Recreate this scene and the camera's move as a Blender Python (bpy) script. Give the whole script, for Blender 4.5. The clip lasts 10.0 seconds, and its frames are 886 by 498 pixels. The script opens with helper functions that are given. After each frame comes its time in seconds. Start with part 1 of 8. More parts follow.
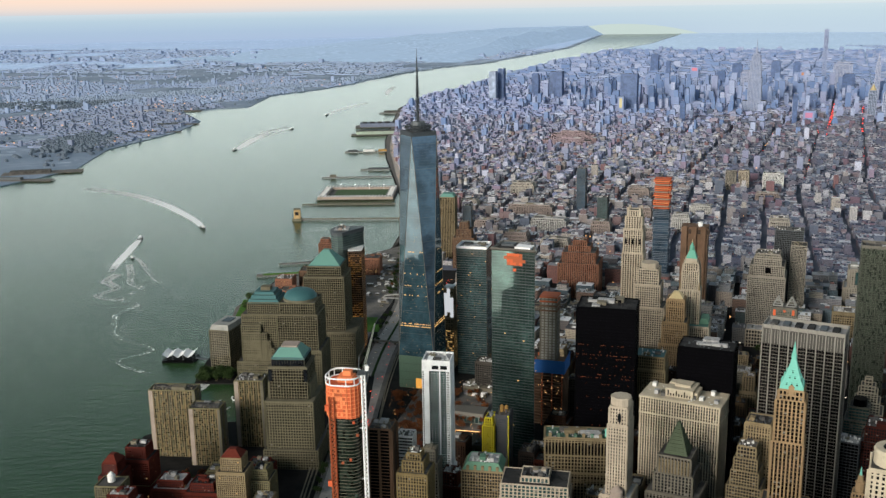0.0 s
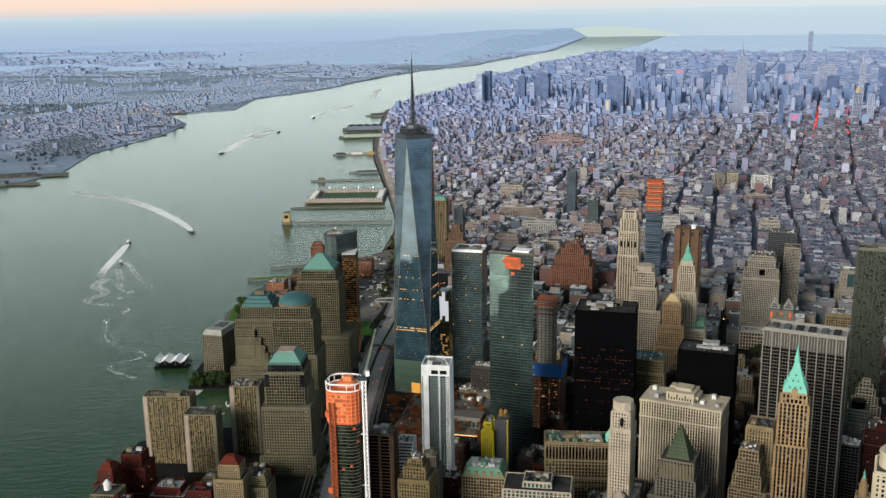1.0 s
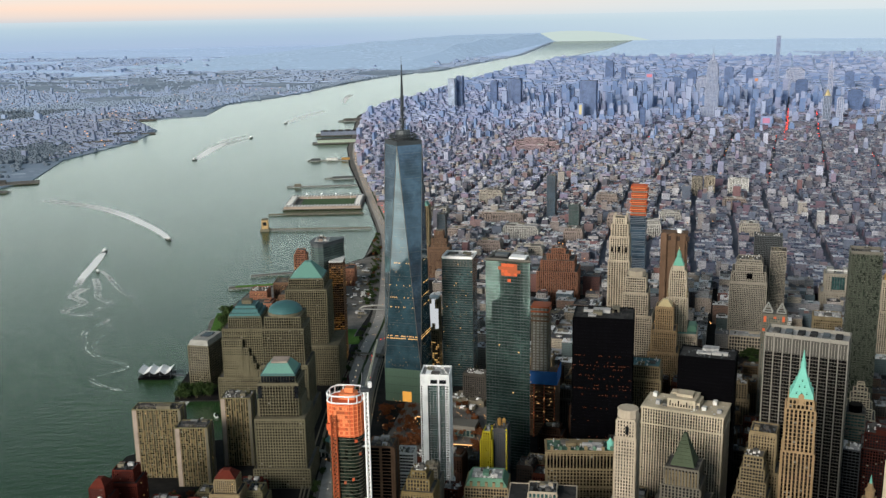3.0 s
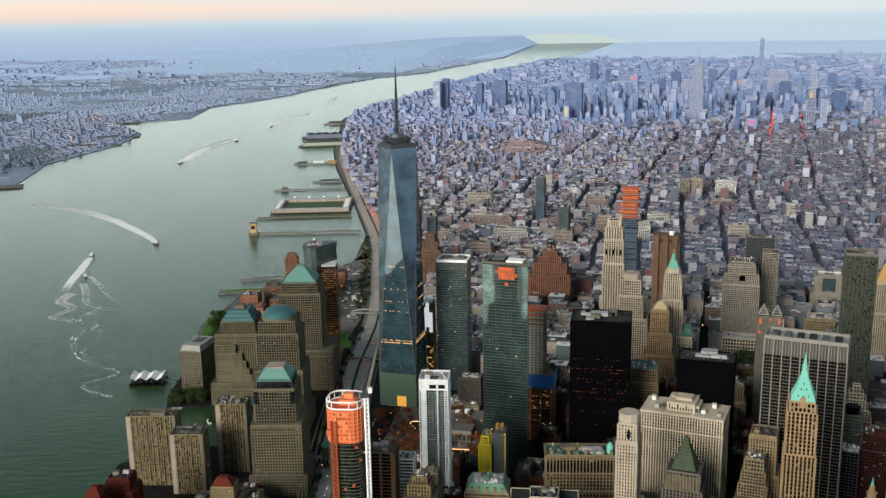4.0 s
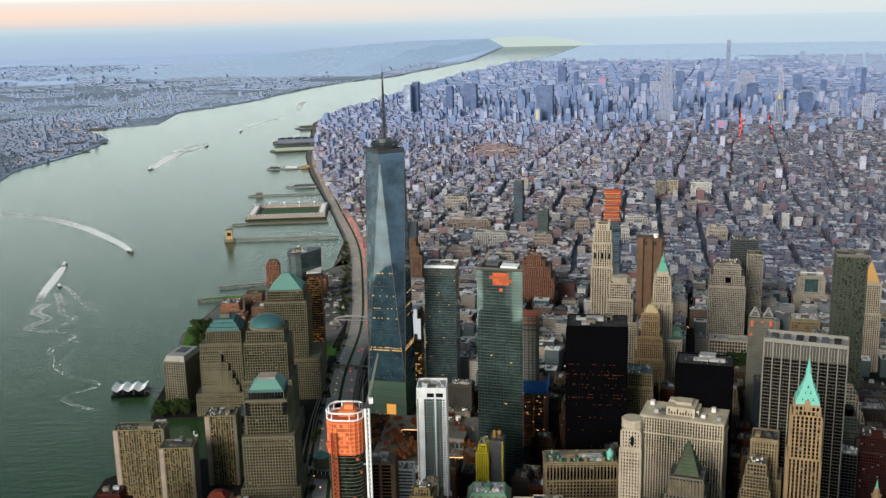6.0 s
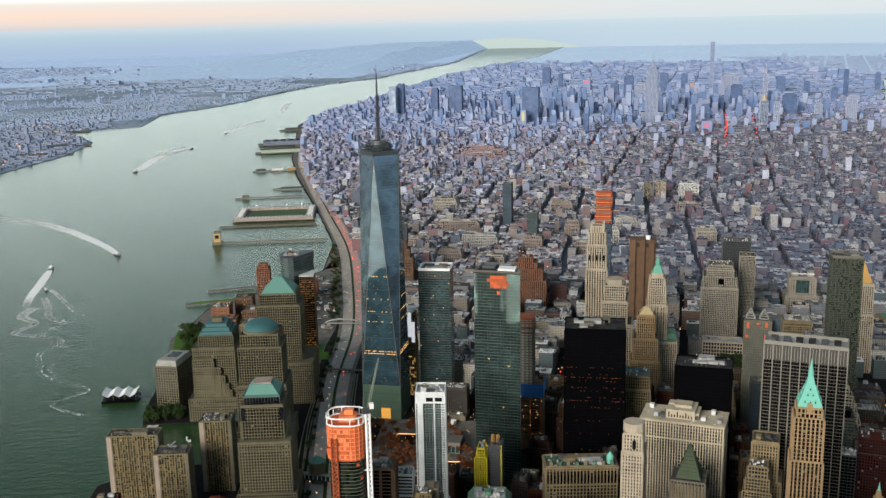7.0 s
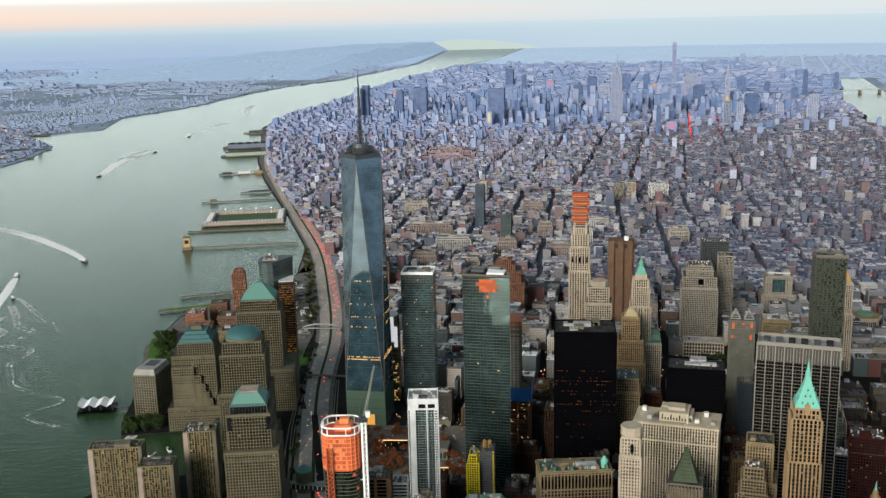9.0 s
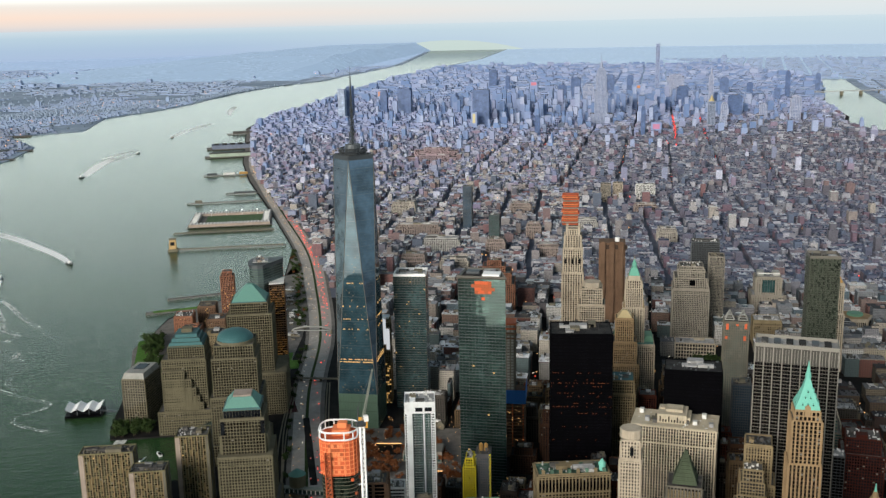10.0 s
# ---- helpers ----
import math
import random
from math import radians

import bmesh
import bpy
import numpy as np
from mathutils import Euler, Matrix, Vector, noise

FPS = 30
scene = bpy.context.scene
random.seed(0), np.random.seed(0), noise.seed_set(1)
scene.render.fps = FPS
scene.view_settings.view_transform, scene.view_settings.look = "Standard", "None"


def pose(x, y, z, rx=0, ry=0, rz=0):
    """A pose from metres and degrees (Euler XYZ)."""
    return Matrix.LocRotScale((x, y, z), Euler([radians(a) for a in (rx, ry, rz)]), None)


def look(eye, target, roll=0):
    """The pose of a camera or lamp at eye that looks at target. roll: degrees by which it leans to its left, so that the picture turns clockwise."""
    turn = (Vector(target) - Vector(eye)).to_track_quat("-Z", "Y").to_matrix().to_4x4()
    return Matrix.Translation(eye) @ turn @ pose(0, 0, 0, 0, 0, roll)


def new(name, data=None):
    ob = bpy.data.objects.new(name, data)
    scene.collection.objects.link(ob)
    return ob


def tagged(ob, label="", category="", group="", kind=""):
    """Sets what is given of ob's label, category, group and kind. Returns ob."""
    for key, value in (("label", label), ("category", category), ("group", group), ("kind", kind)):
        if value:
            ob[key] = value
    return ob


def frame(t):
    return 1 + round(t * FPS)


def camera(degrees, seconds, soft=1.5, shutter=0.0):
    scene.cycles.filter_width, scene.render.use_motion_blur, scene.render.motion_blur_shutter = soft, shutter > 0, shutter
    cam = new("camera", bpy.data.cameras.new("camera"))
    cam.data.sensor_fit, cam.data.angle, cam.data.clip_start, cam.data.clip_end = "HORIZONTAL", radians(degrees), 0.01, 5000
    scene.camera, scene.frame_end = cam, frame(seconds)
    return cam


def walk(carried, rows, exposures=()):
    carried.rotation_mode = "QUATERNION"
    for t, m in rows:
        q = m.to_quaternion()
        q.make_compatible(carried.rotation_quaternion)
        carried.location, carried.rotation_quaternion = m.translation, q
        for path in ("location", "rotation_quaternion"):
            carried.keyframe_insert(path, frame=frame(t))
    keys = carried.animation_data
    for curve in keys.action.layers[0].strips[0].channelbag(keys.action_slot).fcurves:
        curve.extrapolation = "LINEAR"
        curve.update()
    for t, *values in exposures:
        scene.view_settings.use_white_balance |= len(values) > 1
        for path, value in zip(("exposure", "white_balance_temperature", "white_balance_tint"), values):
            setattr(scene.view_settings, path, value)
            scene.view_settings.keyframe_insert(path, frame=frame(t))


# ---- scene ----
cam = camera(47.9, 10.0, 1.4)
PATH = [
    (0, (-30.508, -313.177, 121.324), (-30.273, -311.247, 120.857), -0.9),
    (0.5, (-32.077, -312.16, 121.35), (-31.828, -310.231, 120.885), -0.9),
    (1, (-33.773, -311.035, 121.35), (-33.507, -309.108, 120.887), -0.9),
    (1.5, (-35.334, -309.976, 121.356), (-35.054, -308.05, 120.896), -1.0),
    (2, (-36.937, -308.907, 121.356), (-36.641, -306.983, 120.898), -1.0),
    (2.5, (-38.663, -307.725, 121.37), (-38.35, -305.803, 120.913), -1.0),
    (4, (-43.44, -304.559, 121.49), (-43.078, -302.644, 121.039), -1.0),
    (4.5, (-45.055, -303.422, 121.527), (-44.676, -301.511, 121.077), -1.1),
    (5, (-46.551, -302.248, 121.544), (-46.156, -300.339, 121.096), -1.1),
    (5.5, (-47.953, -301.042, 121.549), (-47.542, -299.136, 121.102), -1.2),
    (7, (-52.428, -297.161, 121.527), (-51.968, -295.266, 121.084), -1.2),
    (7.5, (-53.848, -295.92, 121.578), (-53.371, -294.029, 121.135), -1.3),
    (8, (-55.334, -294.775, 121.595), (-54.838, -292.888, 121.153), -1.3),
    (8.5, (-56.796, -293.649, 121.604), (-56.28, -291.768, 121.162), -1.3),
    (9, (-58.179, -292.316, 121.603), (-57.644, -290.44, 121.161), -1.3),
    (9.5, (-59.581, -290.916, 121.512), (-59.027, -289.046, 121.07), -1.3),
    (10, (-60.697, -289.451, 121.422), (-60.128, -287.585, 120.981), -1.2),
]
walk(cam, [(t, look(eye, target, roll)) for t, eye, target, roll in PATH])
# The whole view is built as a model at one fifth of life size (1 unit = 5 m), so that 25 km of it lie within the camera's reach.

# ---- light ----
SUN_AZ, SUN_EL = 226.0, 20.0          # compass bearing and height of the low, veiled sun
scene.view_settings.exposure = 0.92
world = bpy.data.worlds.new("dusk_sky")
scene.world = world
world.use_nodes = True
wn, wl = world.node_tree.nodes, world.node_tree.links
wn.clear()
w_out = wn.new("ShaderNodeOutputWorld")
w_bg = wn.new("ShaderNodeBackground")
w_sky = wn.new("ShaderNodeTexSky")
w_sky.sky_type = "NISHITA"
w_sky.sun_disc = False
w_sky.sun_elevation = radians(7.0)
w_sky.sun_rotation = radians(SUN_AZ)
w_sky.air_density, w_sky.dust_density, w_sky.ozone_density = 1.0, 2.0, 1.5
w_co = wn.new("ShaderNodeTexCoord")
w_sep = wn.new("ShaderNodeSeparateXYZ")
wl.new(w_co.outputs["Generated"], w_sep.inputs[0])
w_map = wn.new("ShaderNodeMapRange")     # height above the horizon
w_map.inputs["From Min"].default_value, w_map.inputs["From Max"].default_value = 0.0, 0.5
wl.new(w_sep.outputs["Z"], w_map.inputs["Value"])
w_cloud = wn.new("ShaderNodeValToRGB")   # thin evening overcast, peach along the horizon
el = w_cloud.color_ramp.elements
el[0].position, el[0].color = 0.0, (0.73, 0.74, 0.78, 1)
el[1].position, el[1].color = 1.0, (0.07, 0.11, 0.14, 1)
for p, c in ((0.010, (0.94, 0.81, 0.74, 1)), (0.025, (1.10, 0.845, 0.70, 1)), (0.045, (0.98, 0.90, 0.83, 1)), (0.08, (1.8, 1.94, 1.88, 1)), (0.16, (2.75, 3.08, 2.94, 1)), (0.28, (1.45, 1.70, 1.62, 1)), (0.45, (0.34, 0.46, 0.50, 1))):
    e = el.new(p)
    e.color = c
wl.new(w_map.outputs[0], w_cloud.inputs[0])
w_tint = wn.new("ShaderNodeMixRGB")      # the nearer to the east, the cooler
w_tint.blend_type = "MIX"
w_tint.inputs[2].default_value = (0.76, 0.88, 0.94, 1)
w_east = wn.new("ShaderNodeMapRange")
w_east.inputs["From Min"].default_value, w_east.inputs["From Max"].default_value = -0.15, 0.45
w_east.inputs["To Min"].default_value, w_east.inputs["To Max"].default_value = 0.0, 0.85
wl.new(w_sep.outputs["X"], w_east.inputs["Value"])
w_low = wn.new("ShaderNodeMapRange")     # strongest in the low band along the horizon
w_low.inputs["From Min"].default_value, w_low.inputs["From Max"].default_value = 0.03, 0.07
w_low.inputs["To Min"].default_value, w_low.inputs["To Max"].default_value = 1.0, 0.3
wl.new(w_sep.outputs["Z"], w_low.inputs["Value"])
w_cool = wn.new("ShaderNodeMath")
w_cool.operation = "MULTIPLY"
wl.new(w_east.outputs[0], w_cool.inputs[0])
wl.new(w_low.outputs[0], w_cool.inputs[1])
wl.new(w_cool.outputs[0], w_tint.inputs[0])
wl.new(w_cloud.outputs[0], w_tint.inputs[1])
w_scale = wn.new("ShaderNodeMixRGB")
w_scale.blend_type = "MULTIPLY"
w_scale.inputs[0].default_value = 1.0
w_scale.inputs[2].default_value = (8.0, 8.0, 8.0, 1)
wl.new(w_tint.outputs[0], w_scale.inputs[1])
w_mix = wn.new("ShaderNodeMixRGB")
w_mix.inputs[0].default_value = 0.8
wl.new(w_sky.outputs[0], w_mix.inputs[1])
wl.new(w_scale.outputs[0], w_mix.inputs[2])
wl.new(w_mix.outputs[0], w_bg.inputs["Color"])
w_bg.inputs["Strength"].default_value = 0.074
wl.new(w_bg.outputs[0], w_out.inputs["Surface"])

sun = new("sun", bpy.data.lights.new("sun", "SUN"))
sun.data.energy, sun.data.angle, sun.data.color = 2.15, radians(26), (1.0, 0.93, 0.83)
a, e = radians(SUN_AZ), radians(SUN_EL)
sun.matrix_world = look((math.sin(a) * math.cos(e) * 900, math.cos(a) * math.cos(e) * 900, math.sin(e) * 900), (0, 0, 0))


# ---- materials ----
class Nodes:
    """A short hand for a material's node tree."""

    def __init__(self, name):
        self.mat = bpy.data.materials.new(name)
        self.mat.use_nodes = True
        self.n, self.l = self.mat.node_tree.nodes, self.mat.node_tree.links
        self.bsdf = self.n["Principled BSDF"]

    def set(self, **kw):
        for k, v in kw.items():
            self.bsdf.inputs[k.replace("_", " ").title().replace("Ior", "IOR")].default_value = v
        return self

    def link(self, a, b):
        self.l.new(a, b)

    def value(self, socket, v):
        if hasattr(v, "is_linked"):
            self.l.new(v, socket)
        else:
            socket.default_value = v

    def math(self, op, a, b=0.0, clamp=False):
        m = self.n.new("ShaderNodeMath")
        m.operation, m.use_clamp = op, clamp
        self.value(m.inputs[0], a)
        self.value(m.inputs[1], b)
        return m.outputs[0]

    def position(self):
        return self.n.new("ShaderNodeNewGeometry").outputs["Position"]

    def noise(self, scale, detail=4.0, rough=0.55, vec=None):
        t = self.n.new("ShaderNodeTexNoise")
        t.inputs["Scale"].default_value, t.inputs["Detail"].default_value = scale, detail
        t.inputs["Roughness"].default_value = rough
        self.l.new(vec if vec is not None else self.position(), t.inputs["Vector"])
        return t.outputs["Fac"]

    def ramp(self, fac, stops, step=False):
        r = self.n.new("ShaderNodeValToRGB")
        r.color_ramp.interpolation = "CONSTANT" if step else "LINEAR"
        e = r.color_ramp.elements
        e[0].position, e[0].color = stops[0][0], (*stops[0][1], 1)
        e[1].position, e[1].color = stops[-1][0], (*stops[-1][1], 1)
        for p, c in stops[1:-1]:
            k = e.new(p)
            k.color = (*c, 1)
        self.value(r.inputs[0], fac)
        return r.outputs[0]

    def mix(self, fac, a, b, blend="MIX"):
        m = self.n.new("ShaderNodeMixRGB")
        m.blend_type = blend
        self.value(m.inputs[0], fac)
        for s, v in ((m.inputs[1], a), (m.inputs[2], b)):
            self.value(s, (*v, 1) if isinstance(v, tuple) else v)
        return m.outputs[0]

    def bump(self, height, strength=0.3, distance=0.05):
        b = self.n.new("ShaderNodeBump")
        b.inputs["Strength"].default_value, b.inputs["Distance"].default_value = strength, distance
        self.l.new(height, b.inputs["Height"])
        self.l.new(b.outputs[0], self.bsdf.inputs["Normal"])

    def color(self, c):
        self.value(self.bsdf.inputs["Base Color"], (*c, 1) if isinstance(c, tuple) else c)
        return self


def shade(c, k):
    return tuple(min(1.0, v * k) for v in c)


def masonry(name, col, rough=0.85, streak=0.25):
    """Stone, brick or concrete: broad weathering, fine grain and rain streaks."""
    m = Nodes(name)
    broad = m.noise(0.35, 3)
    fine = m.noise(6.0, 3)
    c = m.ramp(broad, ((0.3, shade(col, 0.78)), (0.5, col), (0.72, shade(col, 1.12))))
    c = m.mix(m.math("MULTIPLY", fine, 0.35), c, shade(col, 0.62))
    mp = m.n.new("ShaderNodeMapping")
    mp.inputs["Scale"].default_value = (3.0, 3.0, 0.12)
    m.link(m.position(), mp.inputs["Vector"])
    run = m.noise(1.0, 3, vec=mp.outputs[0])
    c = m.mix(m.math("MULTIPLY", m.math("GREATER_THAN", run, 0.58), streak), c, shade(col, 0.55))
    m.color(c).set(roughness=rough)
    m.bsdf.inputs["Specular IOR Level"].default_value = 0.12
    m.bump(fine, 0.25, 0.02)
    return m.mat


def window_glass(name, col, rough=0.12, metal=0.0, spec=0.6, wob=0.6, vary=0.45, drift=0.5):
    """Facade glazing: panes that differ a little in tint and tilt."""
    m = Nodes(name)
    v = m.n.new("ShaderNodeTexVoronoi")
    v.inputs["Scale"].default_value = 1.3
    m.link(m.position(), v.inputs["Vector"])
    sep = m.n.new("ShaderNodeSeparateXYZ")
    m.link(v.outputs["Color"], sep.inputs[0])
    c = m.ramp(sep.outputs[0], ((0.0, shade(col, 1 - vary)), (0.5, col), (1.0, shade(col, 1 + vary))))
    # broad darker patches painted in for uneven reflections
    c = m.mix(m.ramp(m.noise(0.16, 3, 0.6), ((0.40, (0, 0, 0)), (0.62, (1, 1, 1)))), c, shade(col, drift if metal < 0.7 else 0.85))
    m.color(c).set(metallic=metal, roughness=rough)
    m.bsdf.inputs["Specular IOR Level"].default_value = spec
    m.bump(m.noise(0.5, 2), 0.08 * wob, 0.2)
    return m.mat


def glow(name, col, strength):
    m = Nodes(name)
    m.color(shade(col, 0.03)).set(roughness=0.5)
    m.bsdf.inputs["Emission Color"].default_value = (*col, 1)
    m.bsdf.inputs["Emission Strength"].default_value = strength
    return m.mat


def metal(name, col, rough=0.45, metallic=0.8, spec=0.2):
    m = Nodes(name)
    c = m.mix(m.math("MULTIPLY", m.noise(2.5, 4), 0.6), col, shade(col, 0.6))
    m.color(c).set(metallic=metallic, roughness=rough)
    m.bsdf.inputs["Specular IOR Level"].default_value = spec
    return m.mat


def roofing(name, lo, hi):
    """Flat roof: patched felt and gravel."""
    m = Nodes(name)
    v = m.n.new("ShaderNodeTexVoronoi")
    v.inputs["Scale"].default_value = 0.55
    m.link(m.position(), v.inputs["Vector"])
    sep = m.n.new("ShaderNodeSeparateXYZ")
    m.link(v.outputs["Color"], sep.inputs[0])
    c = m.mix(sep.outputs[0], lo, hi)
    c = m.mix(m.math("MULTIPLY", m.noise(3.0, 5), 0.5), c, shade(lo, 0.6))
    m.color(c).set(roughness=0.9)
    m.bsdf.inputs["Specular IOR Level"].default_value = 0.15
    m.bump(m.noise(9.0, 2), 0.2, 0.02)
    return m.mat


def district(name, walls, roofs, window=(0.03, 0.035, 0.045), bay=0.55, floor=0.66, win=0.55, single=False):
    """Rows of ordinary houses: each its own wall and roof colour, windows by the storey."""
    m = Nodes(name)
    geo = m.n.new("ShaderNodeNewGeometry")
    rnd = m.n.new("ShaderNodeObjectInfo").outputs["Random"] if single else geo.outputs["Random Per Island"]
    wall = m.ramp(rnd, [(i / len(walls), c) for i, c in enumerate(walls)], True)
    rr = m.math("FRACT", m.math("MULTIPLY", rnd, 17.37))
    roof = m.ramp(rr, [(i / len(roofs), c) for i, c in enumerate(roofs)], True)
    sn = m.n.new("ShaderNodeSeparateXYZ")
    m.link(geo.outputs["True Normal"], sn.inputs[0])
    sp = m.n.new("ShaderNodeSeparateXYZ")
    m.link(geo.outputs["Position"], sp.inputs[0])
    # distance along the wall: position on the wall's own horizontal axis
    u = m.math("SUBTRACT", m.math("MULTIPLY", sp.outputs[0], sn.outputs[1]), m.math("MULTIPLY", sp.outputs[1], sn.outputs[0]))
    wide = m.math("ADD", 0.75, m.math("MULTIPLY", rr, 0.7))
    fu = m.math("FRACT", m.math("DIVIDE", m.math("ADD", u, 4000.0), m.math("MULTIPLY", wide, bay)))
    fv = m.math("FRACT", m.math("DIVIDE", m.math("ADD", sp.outputs[2], 50.0), floor))
    isw = m.math("MULTIPLY", m.math("LESS_THAN", fu, win), m.math("LESS_THAN", fv, 0.55))
    c = m.mix(m.math("MULTIPLY", isw, 0.85), wall, window)
    c = m.mix(m.math("MULTIPLY", m.noise(0.8, 4), 0.3), c, (0.10, 0.095, 0.10))
    top = m.math("GREATER_THAN", sn.outputs[2], 0.5)
    grit = m.mix(m.math("MULTIPLY", m.noise(1.6, 5, 0.7), 0.3), roof, (0.05, 0.05, 0.055))
    c = m.mix(top, c, grit)
    m.color(c).set(roughness=0.85)
    m.bsdf.inputs["Specular IOR Level"].default_value = 0.2
    return m.mat


TAN = masonry("tan_granite", (0.128, 0.117, 0.077))
TAN_L = masonry("pale_granite", (0.138, 0.125, 0.086))
BUFF = masonry("buff_concrete", (0.165, 0.148, 0.085))
CREAM = masonry("cream_limestone", (0.235, 0.183, 0.108))
LIME = masonry("limestone", (0.195, 0.156, 0.094))
CIVIC = masonry("civic_limestone", (0.27, 0.245, 0.205))
GREYST = masonry("grey_stone", (0.14, 0.13, 0.106))
OCHRE = masonry("ochre_panel", (0.15, 0.112, 0.055))
IVORY = masonry("ivory_terracotta", (0.52, 0.455, 0.345))
PALE_G = masonry("pale_grey_metal_panel", (0.30, 0.30, 0.28), 0.6, 0.1)
PALE_L = masonry("pale_limestone", (0.42, 0.362, 0.285))
SAND = masonry("sandy_limestone", (0.30, 0.208, 0.118))
WHITE = masonry("white_panel", (0.644, 0.644, 0.626), 0.6, 0.12)
WHITE_B = masonry("bright_white_panel", (0.84, 0.86, 0.87), 0.6, 0.08)
PINK = masonry("pinkish_concrete", (0.34, 0.28, 0.24))
CONC = masonry("raw_concrete", (0.17, 0.153, 0.115))
BRICK = masonry("red_brick", (0.088, 0.017, 0.011))
RED_TILE = masonry("dark_red_tile", (0.11, 0.022, 0.014))
BRICK_O = masonry("orange_brick", (0.25, 0.118, 0.075))
BROWN = masonry("brown_granite", (0.142, 0.088, 0.058))
SILVER = metal("aluminium", (0.15, 0.14, 0.122), 0.55, 0.2)
SLATEG = masonry("slate_grey_panel", (0.10, 0.10, 0.11))
ALU_L = metal("pale_aluminium", (0.27, 0.258, 0.232), 0.55, 0.2)
STEEL = metal("dark_steel", (0.10, 0.11, 0.12), 0.5, 0.7)
BLACK = metal("black_steel", (0.0022, 0.0022, 0.003), 0.6, 0.0, 0.02)
WHITE_M = metal("white_paint", (0.92, 0.92, 0.92), 0.5, 0.0)
ORANGE = metal("orange_netting", (0.62, 0.125, 0.048), 0.8, 0.0)
ORANGE_L = metal("bright_orange_board", (0.85, 0.27, 0.11), 0.8, 0.0)
RUST = metal("rust_paint", (0.40, 0.10, 0.04), 0.7, 0.0)
BLUE = metal("blue_netting", (0.03, 0.13, 0.40), 0.8, 0.0)
YELLOW = metal("yellow_panel", (0.75, 0.62, 0.03), 0.6, 0.0)
COPPER = metal("green_copper", (0.13, 0.285, 0.245), 0.7, 0.1)
COPPER_W = roofing("weathered_copper_deck", (0.045, 0.085, 0.062), (0.13, 0.23, 0.17))
COPPER_D = metal("dark_copper", (0.05, 0.135, 0.145), 0.6, 0.2)
VERD = metal("weathered_verdigris", (0.13, 0.37, 0.285), 0.7, 0.0)
MINT = metal("bright_verdigris", (0.18, 0.52, 0.43), 0.7, 0.0)
MOSS = metal("dull_green_copper", (0.12, 0.25, 0.175), 0.7, 0.0)
GOLDEN = masonry("golden_brick", (0.165, 0.125, 0.06))
STACK = masonry("blue_grey_slab", (0.15, 0.175, 0.21))
# red brick of a far block, lifted towards blue to paint in haze
HAZED_BRICK = masonry("hazed_red_brick", (0.36, 0.275, 0.305))
SAGE = metal("sage_grey_metal", (0.20, 0.22, 0.19), 0.5, 0.2)
SAGE_D = metal("dark_sage_metal", (0.075, 0.115, 0.092), 0.5, 0.2)
SLATE = masonry("green_slate", (0.065, 0.085, 0.055))
GOLDR = metal("gilded_roof", (0.62, 0.50, 0.28), 0.4, 0.5)
BRONZE_D = metal("dark_louvre", (0.05, 0.034, 0.026), 0.6, 0.2)
TERRA = metal("orange_roof", (0.46, 0.27, 0.085), 0.5, 0.2)
G_DARK = window_glass("dark_glazing", (0.012, 0.014, 0.017), 0.12, 0.0, 0.3)
G_BRONZE = window_glass("bronze_glazing", (0.016, 0.013, 0.010), 0.12, 0.0, 0.3)
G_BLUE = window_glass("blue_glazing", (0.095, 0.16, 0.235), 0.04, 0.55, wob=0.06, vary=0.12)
G_FRONT = window_glass("dim_facet_glazing", (0.042, 0.092, 0.122), 0.05, 0.3, wob=0.06, vary=0.08)
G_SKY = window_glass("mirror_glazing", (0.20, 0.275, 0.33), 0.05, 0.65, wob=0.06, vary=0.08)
G_SEA = window_glass("sea_green_glazing", (0.065, 0.120, 0.112), 0.08, 0.5, wob=0.3, vary=0.25)
G_ASH = window_glass("ash_glazing", (0.06, 0.115, 0.12), 0.08, 0.4, wob=0.2, vary=0.4)
G_PALE = window_glass("pale_mirror_glazing", (0.20, 0.26, 0.27), 0.1, 0.6, wob=0.15, vary=0.12)
G_SMOKE = window_glass("smoked_glazing", (0.022, 0.019, 0.015), 0.15, 0.0, 0.35)
G_MIRROR = window_glass("teal_mirror_glazing", (0.06, 0.112, 0.10), 0.05, 0.6, wob=0.1, vary=0.4)
G_TEAL = window_glass("teal_glazing", (0.055, 0.125, 0.125), 0.08, 0.4)
G_GREEN = window_glass("green_glazing", (0.05, 0.11, 0.10), 0.1, 0.4)
G_BLACK = window_glass("black_glazing", (0.002, 0.002, 0.003), 0.3, 0.0, 0.04)
G_SLAB = window_glass("dark_green_glazing", (0.016, 0.024, 0.018), 0.15, 0.1, 0.35, vary=0.8)
G_RIPPLE = window_glass("grey_green_glazing", (0.034, 0.044, 0.034), 0.2, 0.1, 0.35, vary=0.7)
BLIND = masonry("window_blind", (0.17, 0.16, 0.14))
ROOF = roofing("gravel_roof", (0.055, 0.053, 0.052), (0.15, 0.145, 0.135))
ROOF_L = roofing("light_roof", (0.26, 0.26, 0.26), (0.50, 0.50, 0.50))
ROOF_D = roofing("tar_roof", (0.016, 0.016, 0.017), (0.055, 0.054, 0.053))
GLOW_PANEL = glow("white_glow_panel", (0.92, 0.96, 1.0), 0.33)
WARM = glow("lit_window", (1.0, 0.58, 0.20), 0.55)
AMBER = glow("street_light", (1.0, 0.52, 0.20), 1.1)
REDL = glow("tail_light", (1.0, 0.08, 0.05), 1.8)
WHITEL = glow("white_light", (1.0, 0.88, 0.7), 0.9)


